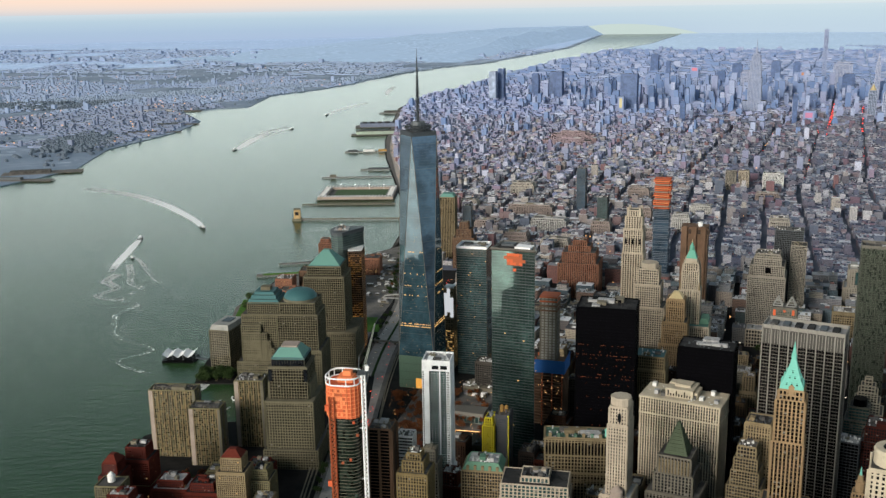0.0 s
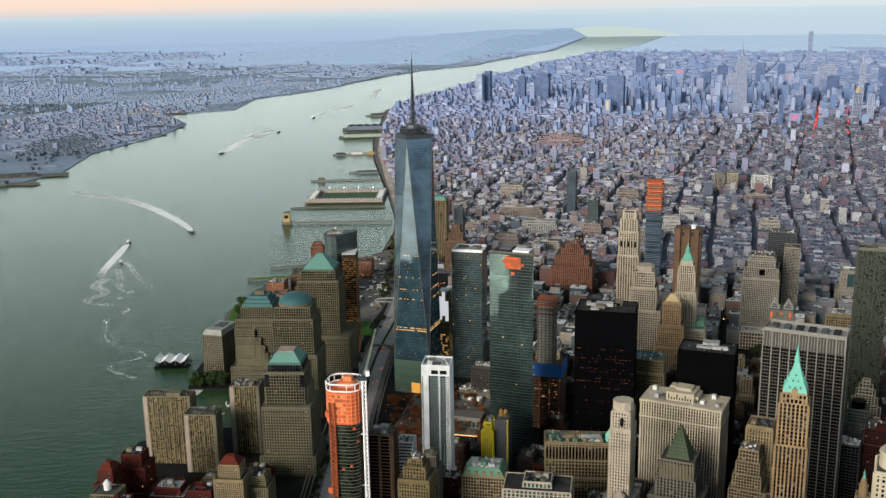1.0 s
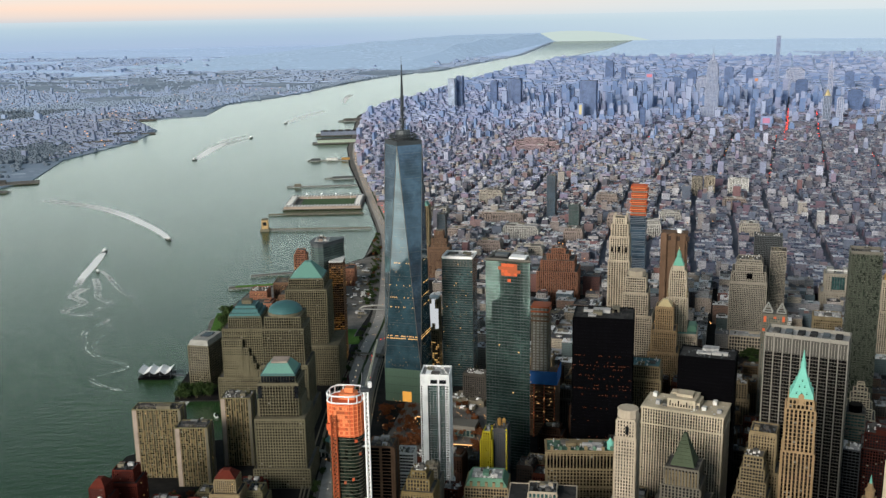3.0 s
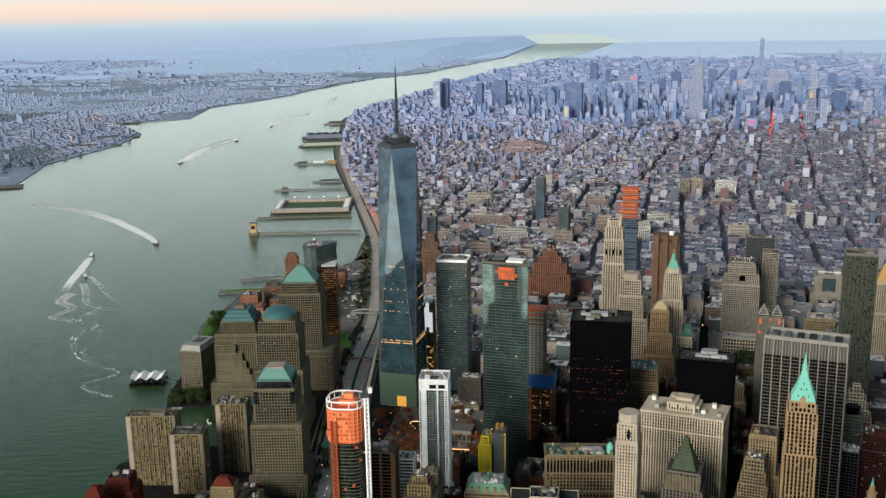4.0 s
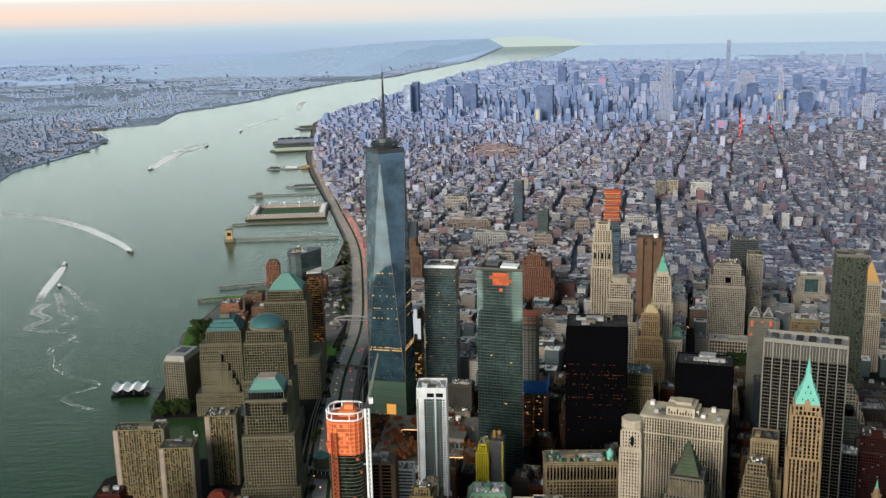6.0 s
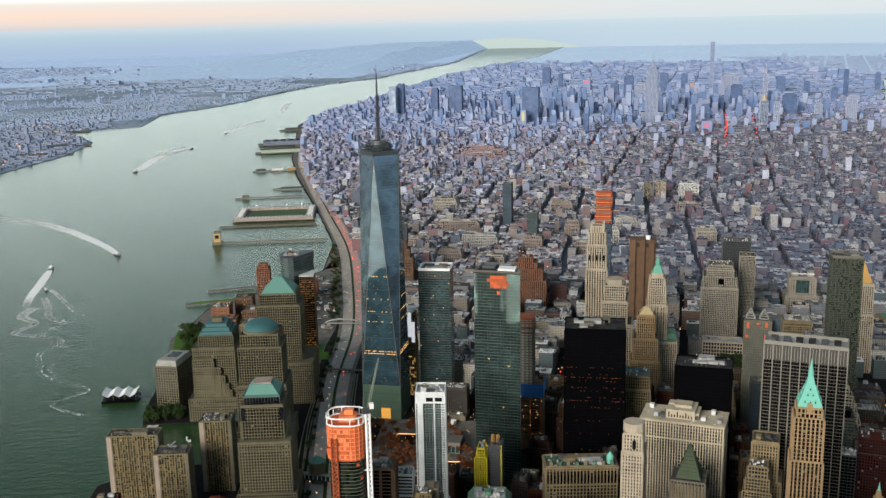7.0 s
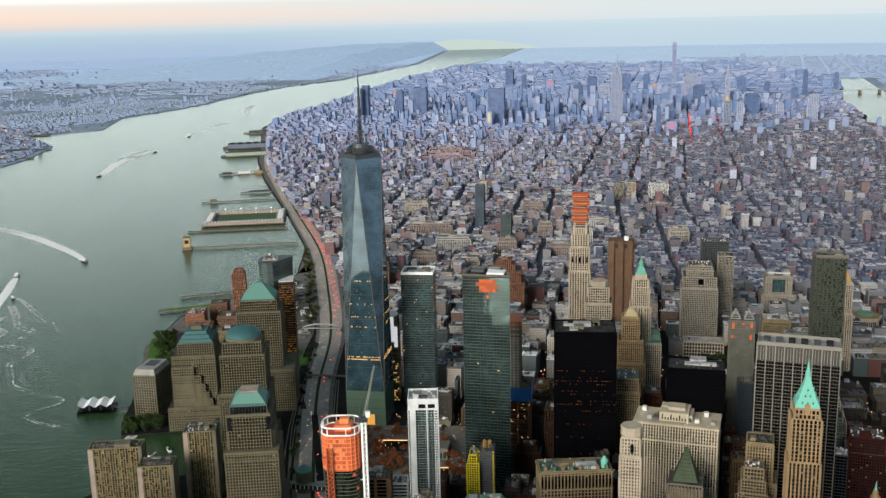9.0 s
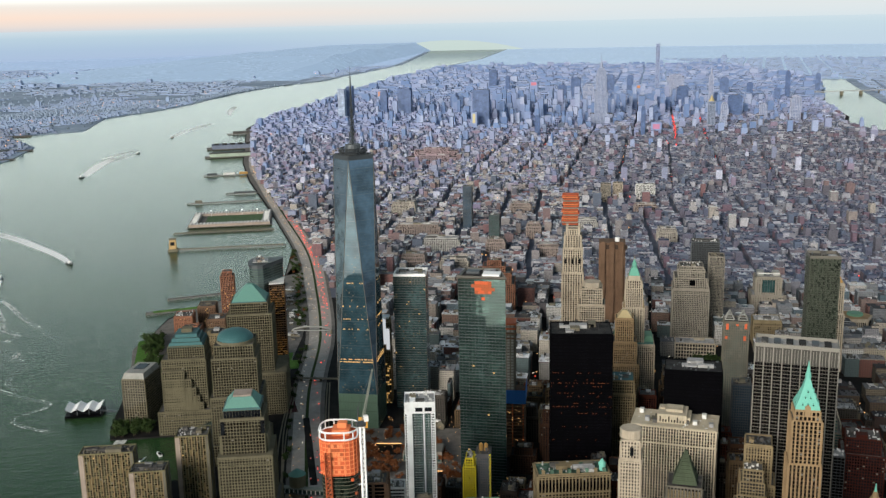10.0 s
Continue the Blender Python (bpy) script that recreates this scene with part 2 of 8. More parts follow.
# ---- mesh tools ----
class Geo:
    """Collects boxes and prisms for one mesh."""

    def __init__(self):
        self.v, self.f, self.mi = [], [], []

    def face(self, idx, mi=0):
        self.f.append(idx)
        self.mi.append(mi)

    def prism(self, lo, hi, z0, z1, mi=0, cap=True, mi_top=None):
        n, b = len(lo), len(self.v)
        self.v += [(x, y, z0) for x, y in lo] + [(x, y, z1) for x, y in hi]
        for i in range(n):
            j = (i + 1) % n
            self.face((b + i, b + j, b + n + j, b + n + i), mi)
        if cap:
            self.face(tuple(range(b + n, b + 2 * n)), mi if mi_top is None else mi_top)
            self.face(tuple(reversed(range(b, b + n))), mi)
        return self

    def box(self, x, y, z0, z1, w, d, yaw=0.0, mi=0, mi_top=None, taper=1.0):
        c, s = math.cos(yaw), math.sin(yaw)
        q = [(-w / 2, -d / 2), (w / 2, -d / 2), (w / 2, d / 2), (-w / 2, d / 2)]
        lo = [(x + c * a - s * b, y + s * a + c * b) for a, b in q]
        hi = [(x + (c * a - s * b) * taper, y + (s * a + c * b) * taper) for a, b in q]
        return self.prism(lo, hi, z0, z1, mi, True, mi_top)

    def tube(self, x, y, z0, z1, r0, r1=None, n=10, mi=0, sx=1.0):
        r1 = r0 if r1 is None else r1
        lo = [(x + sx * r0 * math.cos(k * math.tau / n), y + r0 * math.sin(k * math.tau / n)) for k in range(n)]
        hi = [(x + sx * r1 * math.cos(k * math.tau / n), y + r1 * math.sin(k * math.tau / n)) for k in range(n)]
        return self.prism(lo, hi, z0, z1, mi)

    def bar(self, p, q, r, mi=0):
        """A square bar between two points."""
        p, q = Vector(p), Vector(q)
        d = (q - p).normalized()
        a = d.orthogonal().normalized() * r
        b = d.cross(a).normalized() * r
        k = len(self.v)
        for o in (p, q):
            self.v += [tuple(o + a + b), tuple(o - a + b), tuple(o - a - b), tuple(o + a - b)]
        for i in range(4):
            j = (i + 1) % 4
            self.face((k + i, k + j, k + 4 + j, k + 4 + i), mi)
        self.face((k + 3, k + 2, k + 1, k), mi)
        self.face((k + 4, k + 5, k + 6, k + 7), mi)

    def mesh(self, name, mats):
        me = bpy.data.meshes.new(name)
        me.from_pydata(self.v, [], self.f)
        for m in mats:
            me.materials.append(m)
        if len(mats) > 1:
            me.polygons.foreach_set("material_index", self.mi)
        me.update()
        return me


def thing(name, x, y, z=0.0, yaw=0.0, label="", category="", group="", kind=""):
    ob = new(name)
    ob.empty_display_size = 1.0
    ob.matrix_world = pose(x, y, z, 0, 0, yaw)
    return tagged(ob, label, category, group, kind)


def part(name, geo, mats, parent, label="", kind=""):
    """Links a mesh as one part under a thing or a part."""
    mats = mats if isinstance(mats, (list, tuple)) else [mats]
    ob = new(name, geo.mesh(name, mats) if isinstance(geo, Geo) else geo)
    ob.parent = parent
    return tagged(ob, label, kind=kind)


def solo(name, geo, mats, label, category, kind="", group=""):
    mats = mats if isinstance(mats, (list, tuple)) else [mats]
    return tagged(new(name, geo.mesh(name, mats)), label, category, group, kind)


rng = random.Random(11)


def grid(g, cx, cy, w, d, z0, z1, bay, floor, pier, span, proud=0.07, mi=0, sides="fblr"):
    """Piers and spandrels standing proud of a glazed core, so that every window is a recess."""
    nz = max(1, round((z1 - z0) / floor))
    fh = (z1 - z0) / nz
    for side in sides:
        long = w if side in "fb" else d
        n = max(1, round(long / bay))
        for k in range(n + 1):
            u = -long / 2 + long * k / n
            pw = pier * long / n * (1.5 if k in (0, n) else 1.0)
            if side in "fb":
                g.box(cx + u, cy + (-d / 2 if side == "f" else d / 2), z0, z1, pw, proud * 2, 0, mi)
            else:
                g.box(cx + (-w / 2 if side == "l" else w / 2), cy + u, z0, z1, proud * 2, pw, 0, mi)
        if span > 0:
            for k in range(nz + 1):
                z = z0 + k * fh
                t = span * fh
                a, b = max(z0, z - t / 2), min(z1, z + t / 2)
                if side in "fb":
                    g.box(cx, cy + (-d / 2 if side == "f" else d / 2), a, b, w, proud * 1.4, 0, mi)
                else:
                    g.box(cx + (-w / 2 if side == "l" else w / 2), cy, a, b, proud * 1.4, d, 0, mi)
    return nz, fh


def lit_panes(g, cx, cy, w, d, z0, z1, bay, floor, share, rows=None):
    """Lamps burning behind some of the panes of the front and the east side."""
    nz = max(1, round((z1 - z0) / floor))
    fh = (z1 - z0) / nz
    for side in "fr":
        long = w if side == "f" else d
        n = max(1, round(long / bay))
        bw = long / n
        for i in range(n):
            for k in range(nz):
                if rng.random() < (share if rows is None else rows.get(k, share)):
                    u, z = -long / 2 + (i + 0.5) * bw, z0 + (k + 0.5) * fh
                    if side == "f":
                        g.box(cx + u, cy - d / 2 - 0.008, z - fh * 0.2, z + fh * 0.2, bw * 0.6, 0.02)
                    else:
                        g.box(cx + w / 2 + 0.008, cy + u, z - fh * 0.2, z + fh * 0.2, 0.02, bw * 0.6)


def blinds(g, cx, cy, w, d, z0, z1, bay, floor, share):
    """Pale blinds drawn behind some of the panes."""
    nz = max(1, round((z1 - z0) / floor))
    fh = (z1 - z0) / nz
    for side in "fr":
        long = w if side == "f" else d
        n = max(1, round(long / bay))
        bw = long / n
        for i in range(n):
            for k in range(nz):
                if rng.random() < share:
                    u, z = -long / 2 + (i + 0.5) * bw, z0 + (k + 0.5) * fh
                    drop = rng.uniform(0.0, 0.25) * fh
                    if side == "f":
                        g.box(cx + u, cy - d / 2 - 0.006, z - fh * 0.25 + drop, z + fh * 0.3, bw * 0.7, 0.016)
                    else:
                        g.box(cx + w / 2 + 0.006, cy + u, z - fh * 0.25 + drop, z + fh * 0.3, 0.016, bw * 0.7)


def rooftop(parent, cx, cy, z, w, d, n, wall, parapet=0.35, roof=ROOF):
    """Parapet, roof deck, bulkheads, tanks and fans."""
    g = Geo()
    t = 0.18
    for sx, sy, ww, dd in ((0, -1, w, t), (0, 1, w, t), (-1, 0, t, d - 2 * t), (1, 0, t, d - 2 * t)):
        g.box(cx + sx * (w / 2 - t / 2), cy + sy * (d / 2 - t / 2), z + 0.004, z + parapet, ww, dd)
    part("parapet", g, wall, parent)
    g = Geo().box(cx, cy, z + 0.004, z + 0.06, w - 2 * t - 0.01, d - 2 * t - 0.01)
    part("roof_deck", g, roof, parent)
    if n:
        g = Geo()
        for _ in range(10 + 5 * n):
            x, y = cx + rng.uniform(-0.44, 0.44) * w, cy + rng.uniform(-0.44, 0.44) * d
            k = rng.uniform(0.12, 0.4)
            if rng.random() < 0.3:
                g.tube(x, y, z + 0.06, z + 0.06 + rng.uniform(0.2, 0.9), k * 0.5, n=6)
            else:
                g.box(x, y, z + 0.06, z + 0.06 + rng.uniform(0.1, 0.45), k, k * rng.uniform(0.6, 2.4), rng.choice((0, 1.57)))
        part("roof_clutter", g, rng.choice((STEEL, ROOF_D, STEEL) if roof is ROOF_D else (STEEL, ROOF_L, CONC, WHITE)), parent, kind="stuff")
    for _ in range(n):
        a, b = rng.uniform(0.12, 0.34) * w, rng.uniform(0.14, 0.36) * d
        x, y = cx + rng.uniform(-0.3, 0.3) * w, cy + rng.uniform(-0.3, 0.3) * d
        h = rng.uniform(0.3, 0.9)
        g = Geo().box(x, y, z + 0.06, z + 0.06 + h, a, b)
        g.box(x, y, z + 0.06 + h, z + 0.1 + h, a + 0.08, b + 0.08)
        for _ in range(3):
            g.tube(x + rng.uniform(-0.4, 0.4) * a, y + rng.uniform(-0.4, 0.4) * b, z + 0.1 + h, z + 0.22 + h, 0.12, n=8)
        part("rooftop_unit", g, rng.choice((wall, ROOF_L, ROOF, CONC)), parent)


def tower(name, label, x, y, yaw, tiers, wall, glass, bay=0.62, floor=0.76, pier=0.36, span=0.34, lit=0.0, units=3, roof=ROOF, group="", proud=0.07, category="building", grids=None):
    """A building of stacked tiers (z0, z1, w, d, dx, dy) with recessed windows and flat roofs."""
    t = thing(name, x, y, 0, yaw, label, category, group)
    gl, gb = Geo(), Geo()
    for k, tier in enumerate(tiers):
        z0, z1, w, d = tier[:4]
        dx, dy = tier[4:6] if len(tier) > 5 else (0, 0)
        body = part("body", Geo().box(dx, dy, z0, z1 - 0.02, w, d), glass, t)
        g = Geo()
        pr, sp = grids[k] if grids else (pier, span)
        pr, sp = (pr * 0.88, sp * 0.84) if pr > 0.25 else (pr, sp)
        grid(g, dx, dy, w, d, z0, z1, bay, floor, pr, sp, proud)
        part("facade_grid", g, wall, body, kind="stuff")
        if lit:
            lit_panes(gl, dx, dy, w, d, z0, z1, bay, floor, lit)
        if bay < 1.05 and proud > 0.055 and wall is not STEEL:
            blinds(gb, dx, dy, w, d, z0, z1, bay, floor, 0.015 if wall is TAN else 0.05)
        if pr >= 0.34 and sp >= 0.2 and z1 - z0 > 6 and wall is not BUFF:
            b = Geo().box(dx, dy, z1 - 0.45, z1 - 0.12, w + 0.34, d + 0.34)
            part("cornice", b, wall, t)
            part("belt_course", Geo().box(dx, dy, z1 - 2.2, z1 - 2.0, w + 0.24, d + 0.24), wall, t)
        last = k == len(tiers) - 1
        rooftop(t, dx, dy, z1 - 0.02, w + proud, d + proud, units if last else 0, wall, 0.35 if last else 0.22, roof)
    if gb.v:
        part("window_blind", gb, BLIND, t, kind="stuff")
    if gl.v:
        part("lit_window", gl, WARM, t, "warmly lit office windows", kind="stuff")
    return t


def frustum(parent, name, cx, cy, z0, z1, w0, d0, k, mat, label=""):
    g = Geo()
    lo = [(-w0 / 2, -d0 / 2), (w0 / 2, -d0 / 2), (w0 / 2, d0 / 2), (-w0 / 2, d0 / 2)]
    g.prism([(cx + a, cy + b) for a, b in lo], [(cx + a * k, cy + b * k) for a, b in lo], z0, z1)
    return part(name, g, mat, parent, label)


# ---- water and land ----
def water_material():
    m = Nodes("river_water")
    c = m.ramp(m.noise(0.012, 3), ((0.35, (0.016, 0.048, 0.015)), (0.65, (0.026, 0.062, 0.021))))
    m.color(c).set(roughness=0.2, ior=1.345)
    m.bsdf.inputs["Specular Tint"].default_value = (0.84, 1.0, 0.95, 1)
    mp = m.n.new("ShaderNodeMapping")
    mp.inputs["Rotation"].default_value = (0, 0, 0.5)
    mp.inputs["Scale"].default_value = (0.35, 1.0, 1.0)
    m.link(m.position(), mp.inputs["Vector"])
    swell = m.noise(0.55, 5, 0.6, mp.outputs[0])
    chop = m.noise(2.2, 3, 0.6)
    h = m.math("ADD", swell, m.math("MULTIPLY", chop, 0.35))
    m.bump(h, 0.46, 0.3)
    return m.mat


def foam_material():
    m = Nodes("foam")
    m.color((0.93, 0.94, 0.93)).set(roughness=0.9)
    uv = m.n.new("ShaderNodeAttribute")
    uv.attribute_name = "fade"
    n = m.noise(0.9, 6, 0.7)
    n2 = m.noise(0.15, 2)
    a = m.math("MULTIPLY", uv.outputs["Fac"], m.math("ADD", m.math("ADD", m.math("MULTIPLY", n, 0.8), 0.12), m.math("MULTIPLY", n2, 0.4)))
    m.link(m.math("MULTIPLY", m.math("SUBTRACT", a, 0.25), 3.2, True), m.bsdf.inputs["Alpha"])
    return m.mat


def pavement_material(name, lo, hi, scale=0.25):
    m = Nodes(name)
    c = m.ramp(m.noise(scale, 5, 0.65), ((0.3, lo), (0.7, hi)))
    c = m.mix(m.math("MULTIPLY", m.noise(3.0, 4), 0.5), c, shade(lo, 0.6))
    m.color(c).set(roughness=0.9)
    m.bsdf.inputs["Specular IOR Level"].default_value = 0.1
    return m.mat


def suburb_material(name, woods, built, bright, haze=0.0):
    """Flat far country: woods, streets and roofs in patches; for haze the backdrop parts glow in their own colour."""
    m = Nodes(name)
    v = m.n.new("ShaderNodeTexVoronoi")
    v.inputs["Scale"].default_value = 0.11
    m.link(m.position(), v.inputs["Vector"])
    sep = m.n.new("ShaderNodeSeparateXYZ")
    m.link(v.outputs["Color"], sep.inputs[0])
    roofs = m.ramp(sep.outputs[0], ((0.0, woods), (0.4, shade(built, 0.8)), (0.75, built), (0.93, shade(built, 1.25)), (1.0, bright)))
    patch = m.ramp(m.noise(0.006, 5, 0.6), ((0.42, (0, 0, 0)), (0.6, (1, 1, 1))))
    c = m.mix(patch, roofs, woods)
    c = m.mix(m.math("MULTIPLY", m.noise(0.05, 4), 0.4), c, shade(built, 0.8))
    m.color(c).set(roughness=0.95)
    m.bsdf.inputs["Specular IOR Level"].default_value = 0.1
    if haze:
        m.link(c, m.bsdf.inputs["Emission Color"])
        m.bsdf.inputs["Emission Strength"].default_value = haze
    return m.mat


WATER = water_material()
FOAM = foam_material()
ASPHALT = pavement_material("asphalt", (0.009, 0.009, 0.010), (0.026, 0.025, 0.024))
PAVING = pavement_material("paving", (0.12, 0.112, 0.104), (0.23, 0.217, 0.20))
LAWN = pavement_material("lawn", (0.05, 0.12, 0.02), (0.10, 0.22, 0.04), 0.6)
LEAF = pavement_material("leaves", (0.020, 0.040, 0.015), (0.05, 0.075, 0.02), 1.5)
LEAF_R = pavement_material("autumn_leaves", (0.10, 0.035, 0.015), (0.19, 0.075, 0.03), 1.5)
FIELD = pavement_material("worn_turf", (0.065, 0.11, 0.055), (0.11, 0.165, 0.09), 0.4)
BARK = pavement_material("bark", (0.05, 0.04, 0.03), (0.09, 0.07, 0.05), 3.0)
# far shore ground coloured paler and bluer to paint in haze
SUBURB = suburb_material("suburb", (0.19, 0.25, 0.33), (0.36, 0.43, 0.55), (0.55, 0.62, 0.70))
# haze over the farthest land is added as pale colour and glow
PLAIN = suburb_material("hazed_plain", (0.165, 0.222, 0.315), (0.185, 0.245, 0.34), (0.24, 0.29, 0.36), 0.82)
PLAIN_E = suburb_material("hazed_valley", (0.19, 0.25, 0.33), (0.21, 0.275, 0.35), (0.26, 0.315, 0.37), 0.8)
# street colour lightened and blued, with the haze painted in
PAVING_U = pavement_material("hazed_street_surface", (0.10, 0.115, 0.16), (0.16, 0.175, 0.22))
RIDGE = suburb_material("hazed_ridge", (0.165, 0.225, 0.305), (0.175, 0.235, 0.315), (0.19, 0.25, 0.325), 0.75)
WOOD_D = pavement_material("pier_planks", (0.14, 0.13, 0.12), (0.26, 0.25, 0.23), 0.8)

g = Geo()
g.face((0, 1, 2, 3))
g.v = [(-5200, -1500, -0.5), (5200, -1500, -0.5), (5200, 6200, -0.5), (-5200, 6200, -0.5)]
solo("water", g, WATER, "calm grey-green river water with small waves", "river", "structure")


def land(name, pts, z, mat, label, cat="land", quay=True):
    """A sheet of land with a quay wall down into the water."""
    bm = bmesh.new()
    f = bm.faces.new([bm.verts.new((x, y, z)) for x, y in pts])
    if f.normal.z < 0:
        f.normal_flip()
    bm.normal_update()
    if f.normal.z < 0:
        bmesh.ops.reverse_faces(bm, faces=[f])
    if quay:
        bmesh.ops.extrude_face_region(bm, geom=[f])
        for v in f.verts:
            v.co.z = -2.0
    bmesh.ops.triangulate(bm, faces=[q for q in bm.faces if len(q.verts) > 4])
    if quay:
        bmesh.ops.recalc_face_normals(bm, faces=bm.faces)
    me = bpy.data.meshes.new(name)
    bm.to_mesh(me)
    bm.free()
    me.materials.append(mat)
    return tagged(new(name, me), label, cat, kind="structure")


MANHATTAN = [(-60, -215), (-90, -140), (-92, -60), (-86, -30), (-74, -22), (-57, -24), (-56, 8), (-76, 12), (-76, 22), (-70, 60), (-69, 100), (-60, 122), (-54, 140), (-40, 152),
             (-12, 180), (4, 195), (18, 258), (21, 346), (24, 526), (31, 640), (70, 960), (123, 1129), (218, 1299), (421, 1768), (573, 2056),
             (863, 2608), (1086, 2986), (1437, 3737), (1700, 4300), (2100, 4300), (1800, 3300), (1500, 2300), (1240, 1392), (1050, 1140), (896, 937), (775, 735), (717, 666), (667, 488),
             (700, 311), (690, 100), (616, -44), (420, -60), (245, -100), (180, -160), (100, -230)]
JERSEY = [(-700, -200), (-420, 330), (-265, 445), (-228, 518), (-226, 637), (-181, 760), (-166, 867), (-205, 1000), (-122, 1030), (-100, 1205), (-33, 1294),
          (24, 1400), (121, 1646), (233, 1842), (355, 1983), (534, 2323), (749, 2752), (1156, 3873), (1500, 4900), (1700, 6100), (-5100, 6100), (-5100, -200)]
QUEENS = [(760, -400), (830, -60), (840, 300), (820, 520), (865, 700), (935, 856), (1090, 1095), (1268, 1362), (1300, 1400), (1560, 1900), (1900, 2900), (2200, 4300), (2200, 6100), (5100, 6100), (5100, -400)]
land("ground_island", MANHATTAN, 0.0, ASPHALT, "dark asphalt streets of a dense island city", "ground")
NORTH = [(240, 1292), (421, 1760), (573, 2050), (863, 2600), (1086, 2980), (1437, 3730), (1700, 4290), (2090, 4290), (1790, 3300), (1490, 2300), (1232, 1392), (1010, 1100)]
land("backdrop_uptown", NORTH, 0.06, PLAIN_E, "streets and parks of the upper island, glowing pale for haze", "backdrop", False)
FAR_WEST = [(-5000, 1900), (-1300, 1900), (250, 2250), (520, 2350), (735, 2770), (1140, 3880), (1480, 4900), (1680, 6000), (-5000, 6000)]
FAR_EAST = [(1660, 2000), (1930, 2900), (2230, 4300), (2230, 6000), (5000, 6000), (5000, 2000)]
land("backdrop_west", FAR_WEST, 0.2, PLAIN, "far plain of suburbs beyond the shore towns, glowing pale for haze", "backdrop", False)
land("backdrop_east", FAR_EAST, 0.2, PLAIN_E, "far plain beyond the second river, glowing pale for haze", "backdrop", False)
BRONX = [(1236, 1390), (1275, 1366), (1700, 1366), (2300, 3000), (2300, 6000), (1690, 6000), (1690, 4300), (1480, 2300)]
land("backdrop_north", BRONX, 0.12, PLAIN_E, "low country north of the second river, glowing pale for haze", "backdrop", False)
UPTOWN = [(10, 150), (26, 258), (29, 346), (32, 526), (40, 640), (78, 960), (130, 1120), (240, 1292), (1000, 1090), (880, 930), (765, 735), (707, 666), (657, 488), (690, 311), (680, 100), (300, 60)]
land("ground_midtown", UPTOWN, 0.04, PAVING_U, "grey streets of the upper island, paled for haze", "ground", False)
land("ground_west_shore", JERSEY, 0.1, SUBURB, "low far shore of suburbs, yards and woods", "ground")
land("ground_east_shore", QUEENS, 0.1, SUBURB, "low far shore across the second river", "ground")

# distant ridge beside the upper river, and the far country along the horizon, both glowing to paint in haze
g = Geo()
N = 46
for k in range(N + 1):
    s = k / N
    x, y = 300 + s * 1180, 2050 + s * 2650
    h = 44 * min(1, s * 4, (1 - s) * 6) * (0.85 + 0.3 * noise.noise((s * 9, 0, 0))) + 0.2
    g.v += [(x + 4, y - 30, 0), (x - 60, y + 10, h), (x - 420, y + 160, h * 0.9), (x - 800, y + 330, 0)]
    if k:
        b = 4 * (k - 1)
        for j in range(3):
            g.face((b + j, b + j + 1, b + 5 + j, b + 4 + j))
solo("ridge_backdrop", g, RIDGE, "long wooded ridge beside the upper river, glowing for haze", "ridge", "structure")


def hazed_country():
    m = Nodes("hazed_country")
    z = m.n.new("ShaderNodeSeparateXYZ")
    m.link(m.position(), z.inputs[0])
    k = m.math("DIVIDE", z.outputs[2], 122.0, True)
    # haze painted as a glow that pales with height
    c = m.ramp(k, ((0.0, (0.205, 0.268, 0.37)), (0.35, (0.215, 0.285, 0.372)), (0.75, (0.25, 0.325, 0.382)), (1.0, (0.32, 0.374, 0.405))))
    side = m.n.new("ShaderNodeMapRange")     # haze painted paler towards the open valley
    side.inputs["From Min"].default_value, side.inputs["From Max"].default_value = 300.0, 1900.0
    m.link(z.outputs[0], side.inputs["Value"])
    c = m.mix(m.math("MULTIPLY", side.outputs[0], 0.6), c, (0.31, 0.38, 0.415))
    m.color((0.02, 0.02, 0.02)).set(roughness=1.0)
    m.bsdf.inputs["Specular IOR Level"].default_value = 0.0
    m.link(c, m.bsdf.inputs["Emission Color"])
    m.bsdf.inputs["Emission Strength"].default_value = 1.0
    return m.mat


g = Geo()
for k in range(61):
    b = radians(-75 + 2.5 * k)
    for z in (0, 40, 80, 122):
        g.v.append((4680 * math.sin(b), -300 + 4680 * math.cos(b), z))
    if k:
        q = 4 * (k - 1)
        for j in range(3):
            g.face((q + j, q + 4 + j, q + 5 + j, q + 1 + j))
solo("backdrop", g, hazed_country(), "far country below the evening sky, haze painted as a pale blue glow", "backdrop", "structure")


# upright glowing panel added for the far river, shaped to fit the camera's view
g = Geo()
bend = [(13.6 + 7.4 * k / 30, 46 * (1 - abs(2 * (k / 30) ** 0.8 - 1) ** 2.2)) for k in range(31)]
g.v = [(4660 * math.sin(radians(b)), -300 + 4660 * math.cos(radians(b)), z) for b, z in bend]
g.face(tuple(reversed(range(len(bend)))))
m = Nodes("far_river_glow")
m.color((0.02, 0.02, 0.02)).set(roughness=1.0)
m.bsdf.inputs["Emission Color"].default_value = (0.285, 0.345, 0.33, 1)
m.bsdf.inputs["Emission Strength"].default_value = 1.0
solo("backdrop_river", g, m.mat, "far bend of the river, an added glowing panel below the horizon", "backdrop", "structure")


# ---- ordinary streets of houses ----
def inside(poly, x, y):
    c, j = False, len(poly) - 1
    for i in range(len(poly)):
        (xi, yi), (xj, yj) = poly[i], poly[j]
        if (yi > y) != (yj > y) and x < (xj - xi) * (y - yi) / (yj - yi) + xi:
            c = not c
        j = i
    return c


KEEP_OUT = []          # (x, y, radius) of the buildings and squares placed one by one


